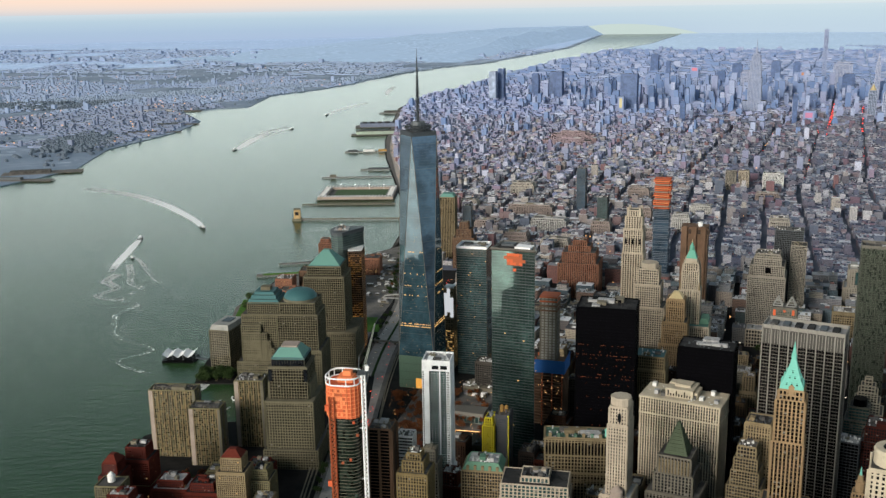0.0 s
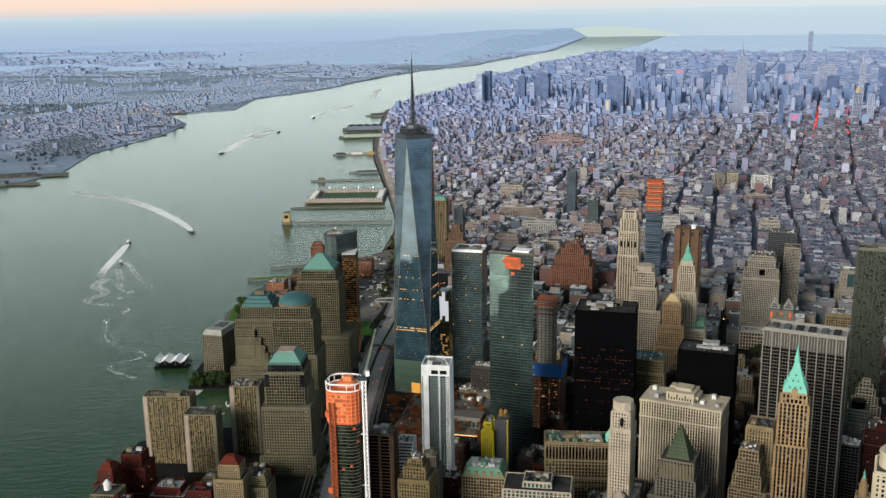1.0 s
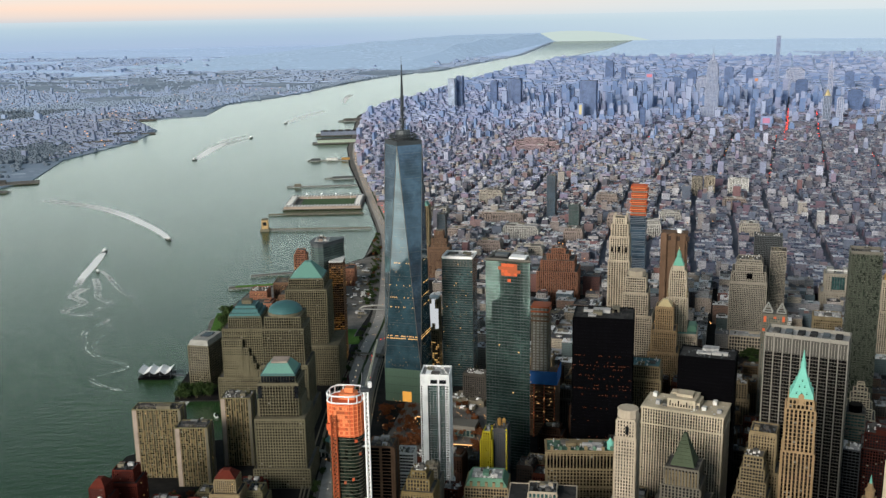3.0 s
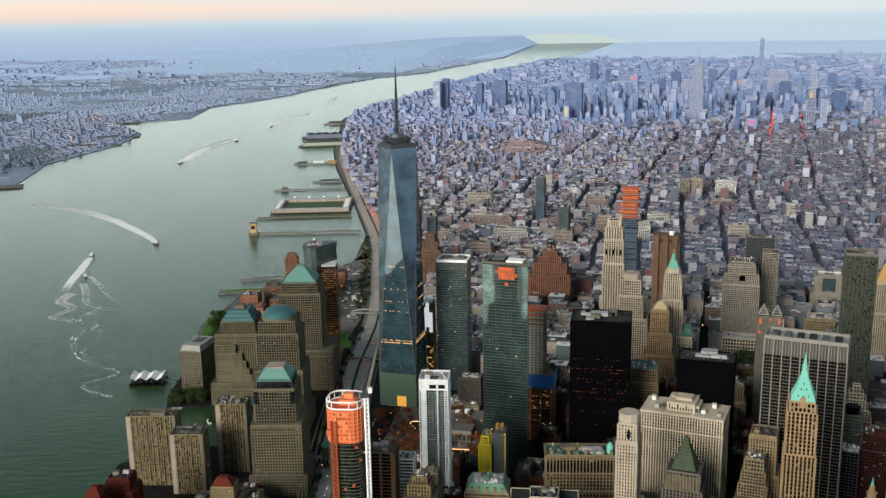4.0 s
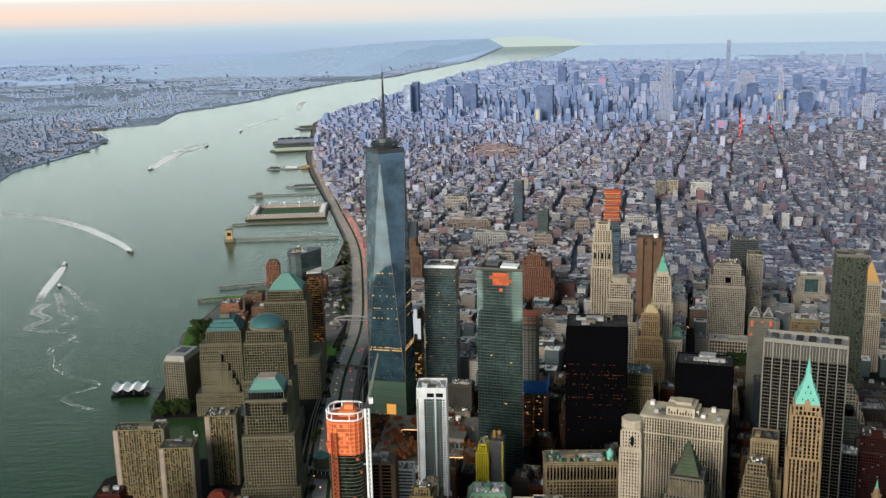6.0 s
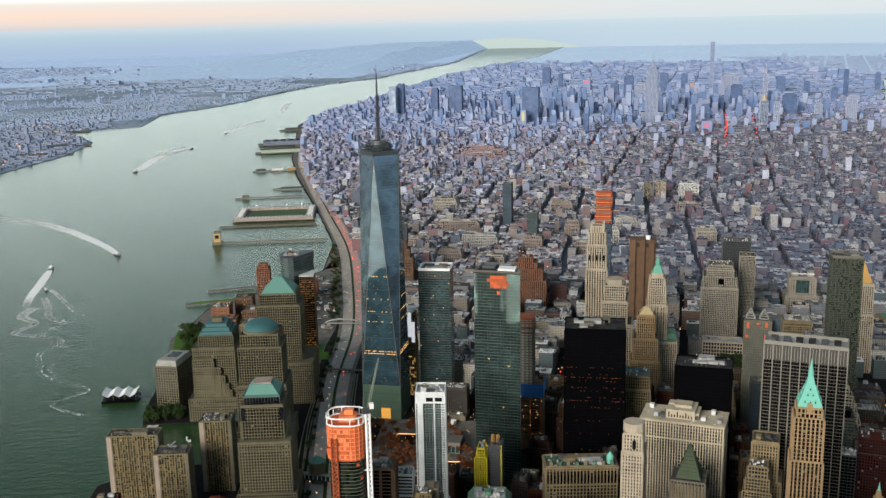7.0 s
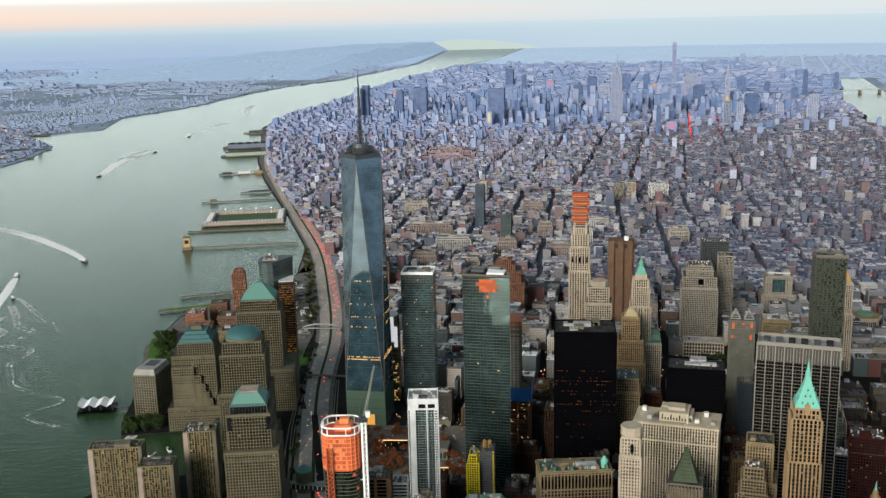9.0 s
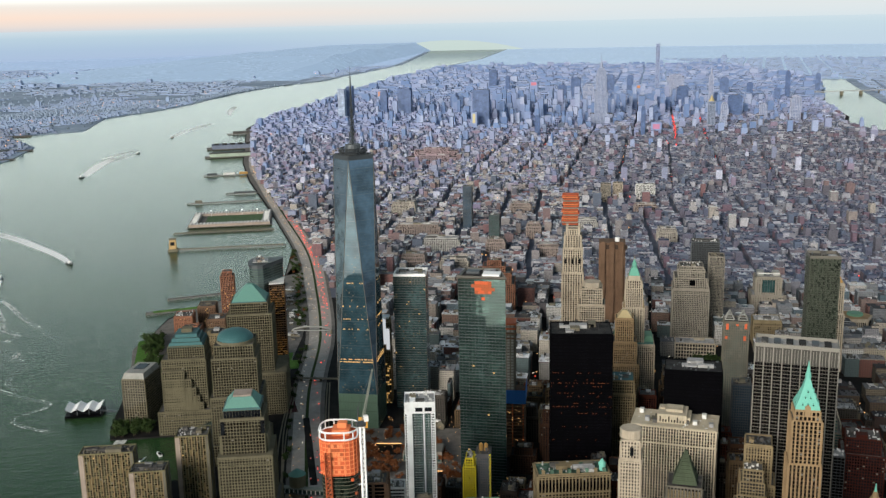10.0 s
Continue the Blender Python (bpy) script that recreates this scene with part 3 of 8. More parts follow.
def free(x, y, r=0.0):
    return all((x - a) ** 2 + (y - b) ** 2 > (q + r) ** 2 for a, b, q in KEEP_OUT)


def lots(heading, org, srange, arange, ave, street, lot, ave_w=5.0, street_w=3.0, seed=1):
    """Building lots of a street grid: (x, y, width, depth, yaw in radians)."""
    r = random.Random(seed)
    h = radians(heading)
    S, A = (math.cos(h), -math.sin(h)), (math.sin(h), math.cos(h))
    out = []
    a = arange[0]
    while a < arange[1]:
        s = srange[0] + r.uniform(-1.3, 1.3)
        while s < srange[1]:
            depth = (street - street_w) / 2
            for row in (0, 1):
                u = s + ave_w
                end = s + ave
                while u < end - 0.8:
                    w = min(r.uniform(*lot), end - u)
                    if end - u - w < 0.9:
                        w = end - u
                    d = depth * r.uniform(0.72, 0.98)
                    v = a + street_w + (d / 2 if row == 0 else 2 * depth - d / 2)
                    cs = u + w / 2
                    out.append((org[0] + cs * S[0] + v * A[0], org[1] + cs * S[1] + v * A[1], w * 0.985, d, -h))
                    u += w
            s += ave
        a += street
    return out


class Block:
    """Many boxes for one mesh, kept as rows and built at once."""

    def __init__(self):
        self.rows = []

    def add(self, x, y, z0, z1, w, d, yaw):
        self.rows.append((x, y, z0, z1, w, d, yaw))

    def mesh(self, name, mat):
        r = np.array(self.rows, dtype=np.float64)
        n = len(r)
        sx = np.array([-0.5, 0.5, 0.5, -0.5] * 2)
        sy = np.array([-0.5, -0.5, 0.5, 0.5] * 2)
        c, s = np.cos(r[:, 6:7]), np.sin(r[:, 6:7])
        lx, ly = r[:, 4:5] * sx, r[:, 5:6] * sy
        co = np.stack([r[:, 0:1] + c * lx - s * ly, r[:, 1:2] + s * lx + c * ly, np.concatenate([np.repeat(r[:, 2:3], 4, 1), np.repeat(r[:, 3:4], 4, 1)], 1)], 2).reshape(-1, 3)
        quads = np.array([(0, 1, 5, 4), (1, 2, 6, 5), (2, 3, 7, 6), (3, 0, 4, 7), (4, 5, 6, 7)])
        idx = (quads[None] + 8 * np.arange(n)[:, None, None]).reshape(-1)
        me = bpy.data.meshes.new(name)
        me.vertices.add(n * 8)
        me.vertices.foreach_set("co", co.ravel())
        me.loops.add(len(idx))
        me.loops.foreach_set("vertex_index", idx)
        me.polygons.add(n * 5)
        me.polygons.foreach_set("loop_start", np.arange(0, len(idx), 4))
        me.update(calc_edges=True)
        me.shade_flat()
        me.materials.append(mat)
        return me


ROOFS = [(0.12, 0.12, 0.14), (0.38, 0.38, 0.41), (0.20, 0.19, 0.21), (0.62, 0.63, 0.66), (0.28, 0.27, 0.29), (0.48, 0.48, 0.51), (0.16, 0.16, 0.19), (0.80, 0.80, 0.82)]
def haze_lift(colours, gain, lift):
    """Wall or roof colours scaled and lifted towards blue, mostly to paint in haze."""
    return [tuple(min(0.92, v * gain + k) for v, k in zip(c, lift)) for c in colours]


# walls, roofs and windows get paler and bluer by district: haze painted with distance
D_TRIBECA = district("brick_lofts", haze_lift([(0.27, 0.22, 0.18), (0.20, 0.085, 0.065), (0.42, 0.40, 0.38), (0.10, 0.09, 0.095), (0.28, 0.25, 0.23), (0.20, 0.12, 0.095), (0.52, 0.52, 0.54), (0.09, 0.11, 0.14), (0.24, 0.24, 0.26), (0.37, 0.33, 0.27)], 1.0, (0.024, 0.032, 0.06)), haze_lift([(0.05, 0.052, 0.06), (0.34, 0.35, 0.38), (0.12, 0.12, 0.14), (0.82, 0.84, 0.87), (0.04, 0.04, 0.045), (0.64, 0.66, 0.69), (0.20, 0.20, 0.22), (0.45, 0.46, 0.48), (0.08, 0.085, 0.10), (0.88, 0.89, 0.91)], 1.0, (0.024, 0.032, 0.06)), window=(0.03, 0.032, 0.042))
D_DOWN = district("downtown_brick", haze_lift([(0.20, 0.17, 0.14), (0.15, 0.065, 0.05), (0.31, 0.29, 0.27), (0.075, 0.068, 0.07), (0.17, 0.17, 0.18), (0.15, 0.105, 0.09), (0.42, 0.42, 0.43), (0.055, 0.085, 0.10), (0.13, 0.14, 0.15), (0.28, 0.25, 0.205)], 1.35, (0.01, 0.012, 0.02)), [(0.04, 0.042, 0.048), (0.26, 0.265, 0.28), (0.09, 0.09, 0.10), (0.62, 0.64, 0.66), (0.15, 0.15, 0.16), (0.36, 0.37, 0.385), (0.06, 0.064, 0.075), (0.80, 0.81, 0.83)], window=(0.02, 0.021, 0.024))
D_EAST = district("thin_haze_brick", haze_lift([(0.15, 0.12, 0.11), (0.17, 0.075, 0.06), (0.25, 0.23, 0.22), (0.075, 0.07, 0.08), (0.13, 0.10, 0.10), (0.33, 0.31, 0.30), (0.10, 0.12, 0.15), (0.21, 0.14, 0.11), (0.46, 0.45, 0.46), (0.12, 0.13, 0.15)], 0.86, (0.026, 0.045, 0.1)), haze_lift([(0.05, 0.052, 0.06), (0.24, 0.24, 0.26), (0.10, 0.10, 0.12), (0.74, 0.76, 0.80), (0.04, 0.042, 0.05), (0.15, 0.15, 0.17), (0.32, 0.33, 0.35), (0.07, 0.075, 0.09), (0.72, 0.73, 0.75)], 0.86, (0.026, 0.045, 0.1)), window=(0.035, 0.04, 0.055))
D_SHADE = district("shade_houses", [(0.20, 0.17, 0.13), (0.26, 0.22, 0.17), (0.14, 0.11, 0.09), (0.30, 0.27, 0.22)], ROOFS)
D_VILLAGE = district("village_houses", haze_lift([(0.19, 0.105, 0.105), (0.32, 0.28, 0.30), (0.46, 0.45, 0.50), (0.14, 0.14, 0.20), (0.24, 0.21, 0.25), (0.62, 0.61, 0.67), (0.20, 0.20, 0.23), (0.28, 0.20, 0.20), (0.38, 0.35, 0.37), (0.25, 0.25, 0.29), (0.26, 0.13, 0.11), (0.36, 0.26, 0.21)], 0.78, (0.066, 0.1, 0.205)), haze_lift([(0.08 + 0.8 * a, 0.085 + 0.83 * b, 0.11 + 0.85 * c) for a, b, c in ROOFS], 0.78, (0.066, 0.1, 0.205)), window=(0.13, 0.14, 0.185), bay=0.7, floor=0.7)
D_CHELSEA = district("avenue_blocks", haze_lift([(0.32, 0.31, 0.42), (0.47, 0.49, 0.62), (0.23, 0.23, 0.35), (0.62, 0.64, 0.74), (0.35, 0.31, 0.39), (0.28, 0.31, 0.46), (0.42, 0.38, 0.44), (0.19, 0.22, 0.35)], 0.58, (0.10, 0.15, 0.30)), haze_lift([(0.16 + 0.62 * a, 0.17 + 0.66 * b, 0.21 + 0.68 * c) for a, b, c in ROOFS], 0.58, (0.10, 0.15, 0.30)), window=(0.18, 0.20, 0.28), bay=1.0, floor=0.9)
D_MID = district("tower_district", haze_lift([(0.34, 0.39, 0.56), (0.14, 0.20, 0.37), (0.46, 0.49, 0.63), (0.22, 0.28, 0.46), (0.52, 0.53, 0.65), (0.28, 0.32, 0.49), (0.12, 0.18, 0.34), (0.39, 0.42, 0.57), (0.18, 0.25, 0.43), (0.37, 0.36, 0.48)], 0.72, (0.025, 0.068, 0.16)), haze_lift([(0.18 + 0.60 * a, 0.20 + 0.64 * b, 0.25 + 0.66 * c) for a, b, c in ROOFS], 0.72, (0.025, 0.068, 0.16)), window=(0.20, 0.25, 0.38), bay=1.3, floor=1.1)
ROOFS_S = [(0.22, 0.25, 0.31), (0.34, 0.37, 0.44), (0.28, 0.30, 0.36), (0.44, 0.48, 0.55), (0.24, 0.26, 0.32), (0.38, 0.42, 0.48)]
D_SHORE = district("shore_town", haze_lift([(0.26, 0.338, 0.562), (0.235, 0.291, 0.481), (0.284, 0.372, 0.606), (0.26, 0.326, 0.541), (0.219, 0.297, 0.517), (0.304, 0.395, 0.635)], 0.62, (0.045, 0.055, 0.065)), ROOFS_S, window=(0.20, 0.22, 0.28), bay=1.4, floor=1.0)
D_SHORE_F = district("hazed_shore_town", haze_lift([(0.26, 0.338, 0.562), (0.235, 0.291, 0.481), (0.284, 0.372, 0.606), (0.26, 0.326, 0.541), (0.219, 0.297, 0.517), (0.304, 0.395, 0.635)], 0.5, (0.12, 0.17, 0.25)), [(0.30, 0.37, 0.47), (0.40, 0.47, 0.57), (0.35, 0.41, 0.51), (0.50, 0.56, 0.65), (0.32, 0.38, 0.48), (0.44, 0.50, 0.60)], window=(0.26, 0.31, 0.40), bay=1.4, floor=1.0)


# ---- landmark towers ----
def keep(x, y, r):
    KEEP_OUT.append((x, y, r))


def one_tower():
    """The tall chamfered glass tower with its mast."""
    keep(0, 0, 15)
    t = thing("skyscraper", 0.3, 0, 0, -26, "tall chamfered mirror-glass skyscraper with a lattice mast", "skyscraper")
    h, z0, z1 = 6.1, 11.2, 83.0
    base = Geo().box(0, 0, 0, z0, 2 * h, 2 * h)
    pod = part("podium", base, metal("sage_podium_glass", (0.10, 0.17, 0.125), 0.3, 0.2, 0.4), t, "windowless green glass podium")
    g = Geo()
    grid(g, 0, 0, 2 * h, 2 * h, 0, z0, 0.5, 2.8, 0.16, 0.06, 0.04)
    part("fin", g, SAGE_D, pod, kind="stuff")
    part("entrance", Geo().box(1.2, -h - 0.02, 0.2, 3.6, 3.0, 0.12), glow("golden_wall", (1.0, 0.47, 0.08), 0.42), pod, "brightly lit entrance wall")
    lo = [(-h, -h), (h, -h), (h, h), (-h, h)]
    hi = [(0, -h), (h, 0), (0, h), (-h, 0)]
    names = ("south", "east", "north", "west")
    # lighter and darker glass by facet paints in their different reflections
    for i in range(4):
        j = (i + 1) % 4
        up = Geo()
        up.v = [(*lo[i], z0 + 0.004), (*lo[j], z0 + 0.004), (*hi[i], z1)]
        up.face((0, 1, 2))
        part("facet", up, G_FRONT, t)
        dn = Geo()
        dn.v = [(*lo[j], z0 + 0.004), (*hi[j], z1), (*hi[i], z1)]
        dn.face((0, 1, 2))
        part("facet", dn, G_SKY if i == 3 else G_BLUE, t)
    # floor lines as thin proud bands round the eight-sided shaft
    g = Geo()
    n = 84
    for k in range(1, n):
        s = k / n
        z = z0 + (z1 - z0) * s
        ring = []
        for i in range(4):
            a, b, c = lo[i], hi[i], lo[(i + 1) % 4]
            ring += [(a[0] + (b[0] - a[0]) * s, a[1] + (b[1] - a[1]) * s), (c[0] + (b[0] - c[0]) * s, c[1] + (b[1] - c[1]) * s)]
        ring = [(x * 1.002, y * 1.002) for x, y in ring]
        tk = 0.03 if k % 9 else 0.1
        g.prism(ring, ring, z, z + tk, 0, False)
    part("floor_band", g, STEEL, t, kind="stuff")
    g = Geo()
    for i in range(4):
        g.bar((*lo[i], z0), (*hi[i], z1), 0.07)
        g.bar((*lo[(i + 1) % 4], z0), (*hi[i], z1), 0.07)
    part("edge_trim", g, SILVER, t)
    g = Geo()
    for z, share in ((21.2, 0.92), (22.0, 0.5), (31.6, 0.2), (34.8, 0.5), (38.8, 0.22), (46, 0.32)):
        s = (z - z0) / (z1 - z0)
        for i in (0, 1):
            a, b, c = lo[i], hi[i], lo[(i + 1) % 4]
            p = (a[0] + (b[0] - a[0]) * s, a[1] + (b[1] - a[1]) * s)
            q = (c[0] + (b[0] - c[0]) * s, c[1] + (b[1] - c[1]) * s)
            for k in range(26):
                if rng.random() < share:
                    u = (k + 0.5) / 26
                    x, y = p[0] + (q[0] - p[0]) * u, p[1] + (q[1] - p[1]) * u
                    g.box(x * 1.003, y * 1.003, z + 0.1, z + 0.42, 0.3 if i == 0 else 0.05, 0.05 if i == 0 else 0.3)
    part("lit_window", g, WARM, t, "rows of warm lit office windows", kind="stuff")
    g = Geo()
    for k in range(90):
        z = z0 + 1.0 + (rng.random() ** 1.6) * 44
        s = (z - z0) / (z1 - z0)
        i = rng.choice((0, 0, 1))
        a, b, c = lo[i], hi[i], lo[(i + 1) % 4]
        p = (a[0] + (b[0] - a[0]) * s, a[1] + (b[1] - a[1]) * s)
        q = (c[0] + (b[0] - c[0]) * s, c[1] + (b[1] - c[1]) * s)
        u = rng.uniform(0.05, 0.95)
        x, y = p[0] + (q[0] - p[0]) * u, p[1] + (q[1] - p[1]) * u
        g.box(x * 1.003, y * 1.003, z, z + 0.22, 0.3 if i == 0 else 0.05, 0.05 if i == 0 else 0.3)
    part("dim_window", g, glow("dim_tower_window", (0.8, 0.6, 0.32), 0.10), t, "scattered dim office windows", kind="stuff")
    g = Geo().prism(hi, hi, z1, z1 + 1.3)
    part("crown", g, STEEL, t)
    part("roof_deck", Geo().box(0, 0, z1 + 1.3, z1 + 1.36, 7.6, 7.6, radians(45)), ROOF_D, t)
    ring = Geo()
    for z, r in ((z1 + 1.4, 3.9), (z1 + 2.2, 4.2), (z1 + 3.0, 3.8)):
        lo_r = [(r * math.cos(k * math.tau / 24), r * math.sin(k * math.tau / 24)) for k in range(24)]
        for k in range(24):
            ring.bar((*lo_r[k], z), (*lo_r[(k + 1) % 24], z), 0.16)
            if z < z1 + 3:
                ring.bar((*lo_r[k], z), (lo_r[k][0] * 0.96, lo_r[k][1] * 0.96, z + 0.8), 0.1)
    ring.tube(0, 0, z1 + 1.3, z1 + 4.2, 2.6, 2.2, 16)
    part("antenna_ring", ring, STEEL, t, "dark ring of antennas round the mast foot")
    mast = Geo()
    z = z1 + 4.2
    segs = [(0.85, 3.6), (0.55, 3.5), (0.42, 3.4), (0.32, 3.2), (0.2, 3.0), (0.1, 3.2)]
    for r, dz in segs:
        for k in range(4):
            a = (r * math.cos(k * math.pi / 2), r * math.sin(k * math.pi / 2))
            b = (r * math.cos((k + 1) * math.pi / 2), r * math.sin((k + 1) * math.pi / 2))
            mast.bar((*a, z), (*a, z + dz), 0.07)
            mast.bar((*a, z), (*b, z + dz / 2), 0.05)
            mast.bar((*b, z + dz / 2), (*a, z + dz), 0.05)
        mast.tube(0, 0, z, z + dz, r * 0.55, n=8)
        mast.tube(0, 0, z + dz - 0.25, z + dz, r * 1.35, n=8)
        z += dz
    mast.tube(0, 0, z, 109.8, 0.08, 0.04, 6)
    part("mast", mast, STEEL, t, "dark stepped lattice mast")


def financial_centre():
    """The four granite towers with copper tops by the cove."""
    grp = "granite towers by the cove"
    kw = dict(wall=TAN, glass=G_SMOKE, bay=0.72, floor=0.82, pier=0.28, span=0.30, group=grp, proud=0.06)
    keep(-40.4, -52, 10), keep(-38.6, -12, 11), keep(-29, 25, 12), keep(-50, 15, 11)
    t = tower("office_tower", "tan granite office tower with a cut copper pyramid roof", -40.6, -52.5, -12,
              [(0, 5.5, 15, 14), (5.5, 19.3, 13, 12.5), (19.3, 28.6, 10.4, 9.8, -0.3, 0.2), (28.6, 30.6, 9.0, 8.6, -0.3, 0.2)], units=0, lit=0.0, grids=[(0.46, 0.44), (0.44, 0.40), (0.26, 0.26), (0.12, 0.2)], **kw)
    part("cornice", Geo().box(-0.3, 0.2, 28.1, 28.7, 10.7, 10.1), TAN_L, t)
    part("cornice", Geo().box(0, 0, 19.0, 19.45, 13.3, 12.8), TAN_L, t)
    for sx in (-1, 1):
        part("corner_notch", Geo().box(-0.3 + sx * 4.8, -4.4, 24.6, 28.0, 1.0, 0.9), G_DARK, t)
        part("corner_shoulder", Geo().box(-0.3 + sx * 5.4, 0.2, 19.45, 24.0, 0.9, 8.2), TAN, t)
    part("attic_glass", Geo().box(-0.3, 0.2, 28.75, 30.5, 9.12, 8.72), G_DARK, t)
    frustum(t, "eave", -0.3, 0.2, 30.6, 31.1, 9.2, 8.8, 0.97, COPPER_D)
    frustum(t, "pyramid_roof", -0.3, 0.2, 31.1, 33.3, 8.4, 8.0, 0.6, COPPER, "cut pyramid roof of green copper")
    part("rooftop_unit", Geo().box(-0.3, 0.2, 33.3, 33.7, 4.4, 4.2), PINK, t)
    t = tower("office_tower", "tan granite office tower with a copper dome", -38.6, -12.5, -12,
              [(0, 6, 16.4, 15.4), (6, 20, 14.2, 13.4), (20, 31.2, 12.4, 11.8), (31.2, 34.6, 10.8, 10.4)], units=0, lit=0.0, grids=[(0.46, 0.44), (0.44, 0.40), (0.26, 0.26), (0.3, 0.25)], **kw)
    part("cornice", Geo().box(0, 0, 30.9, 31.3, 12.7, 12.1), TAN_L, t)
    g = Geo()
    g.tube(0, 0, 34.6, 35.5, 5.3, 5.3, 28)
    part("drum", g, TAN_L, t)
    g = Geo()
    for k in range(8):
        a = k * math.pi / 14.2
        g.v += [(5.1 * math.cos(a) * math.cos(q * math.tau / 28), 5.1 * math.cos(a) * math.sin(q * math.tau / 28), 35.5 + 2.8 * math.sin(a)) for q in range(28)]
        if k:
            for q in range(28):
                g.face((28 * (k - 1) + q, 28 * (k - 1) + (q + 1) % 28, 28 * k + (q + 1) % 28, 28 * k + q))
    g.face(tuple(range(196, 224)))
    part("dome", g, COPPER_D, t, "ribbed dome of dark green copper")
    t = tower("office_tower", "tan granite office tower with a pointed copper pyramid", -30.0, 24.5, -12,
              [(0, 14, 18, 17, 1.5, 0), (14, 33, 13.8, 13.4), (33, 36.4, 11.6, 11.2)], units=0, lit=0.0, grids=[(0.44, 0.40), (0.30, 0.28), (0.2, 0.25)], **kw)
    part("cornice", Geo().box(0, 0, 32.7, 33.2, 14.1, 13.7), TAN_L, t)
    part("cornice", Geo().box(1.5, 0, 13.7, 14.2, 18.4, 17.4), TAN_L, t)
    frustum(t, "eave", 0, 0, 36.4, 36.9, 11.2, 10.8, 0.97, COPPER_D)
    frustum(t, "pyramid_roof", 0, 0, 36.9, 41.4, 10.6, 10.2, 0.2, COPPER, "pyramid roof of green copper")
    t = tower("office_tower", "stepped tan granite office tower with terraced copper top", -51.0, 14.5, -12,
              [(0, 7.5, 18, 14), (7.5, 23.5, 13.0, 12.0, -0.6, 0.8), (23.5, 27.2, 10.8, 10.4, 0.2, 1.0)], units=0, lit=0.0, grids=[(0.48, 0.44), (0.44, 0.4), (0.34, 0.3)], **kw)
    for z1, w in ((20.0, 6.4), (17.2, 8.4), (14.4, 9.6), (11.8, 10.6), (9.6, 11.6)):
        x = -7.1 + w / 2
        step = part("front_step", Geo().box(x, -5.6, 7.5, z1, w, 1.2 + 0.02 * w), G_SMOKE, t)
        g = Geo()
        grid(g, x, -5.6, w, 1.2 + 0.02 * w, 7.5, z1, 0.72, 0.82, 0.44, 0.40, 0.06, sides="flr")
        part("facade_grid", g, TAN, step, kind="stuff")
        part("step_coping", Geo().box(x, -5.6, z1 + 0.004, z1 + 0.3, w + 0.2, 1.5), TAN_L, t)
    for z0, z1, w in ((27.2, 28.4, 10.4), (28.4, 29.6, 8.6), (29.6, 30.6, 6.8)):
        frustum(t, "terrace", 0.2, 1.0, z0, z1, w, w, 0.94, COPPER_D)
        part("terrace_coping", Geo().box(0.2, 1.0, z0 - 0.12, z0 + 0.06, w + 0.5, w + 0.5), SAGE_D, t)
    part("rooftop_unit", Geo().box(0.2, 1.0, 30.6, 31.8, 3.2, 3.0), TAN_L, t)
    # the low wintergarden hall between them
    keep(-48, -2, 6)
    t = thing("hall", -47.0, -3.0, 0, -12, "glazed barrel-vaulted hall beside the cove", "hall")
    g = Geo()
    for k in range(8):
        a, b = k * math.pi / 8, (k + 1) * math.pi / 8
        g.v += [(-4 * math.cos(a), -5, 1.6 + 4 * math.sin(a)), (-4 * math.cos(b), -5, 1.6 + 4 * math.sin(b)), (-4 * math.cos(b), 5, 1.6 + 4 * math.sin(b)), (-4 * math.cos(a), 5, 1.6 + 4 * math.sin(a))]
        g.face(tuple(len(g.v) - 4 + i for i in range(4)))
    part("vault", g, G_TEAL, t)
    part("body", Geo().box(0, 0, 0, 1.6, 8, 10), TAN, t)
    # copper-roofed gatehouse
    keep(-27, -42, 4)
    t = thing("gatehouse", -27.5, -44, 0, -12, "round granite gatehouse with a green copper cone", "gatehouse")
    part("body", Geo().tube(0, 0, 0, 6.0, 2.2, 2.2, 20), TAN, t)
    part("cone_roof", Geo().tube(0, 0, 6.0, 7.4, 2.3, 0.4, 20), COPPER, t)


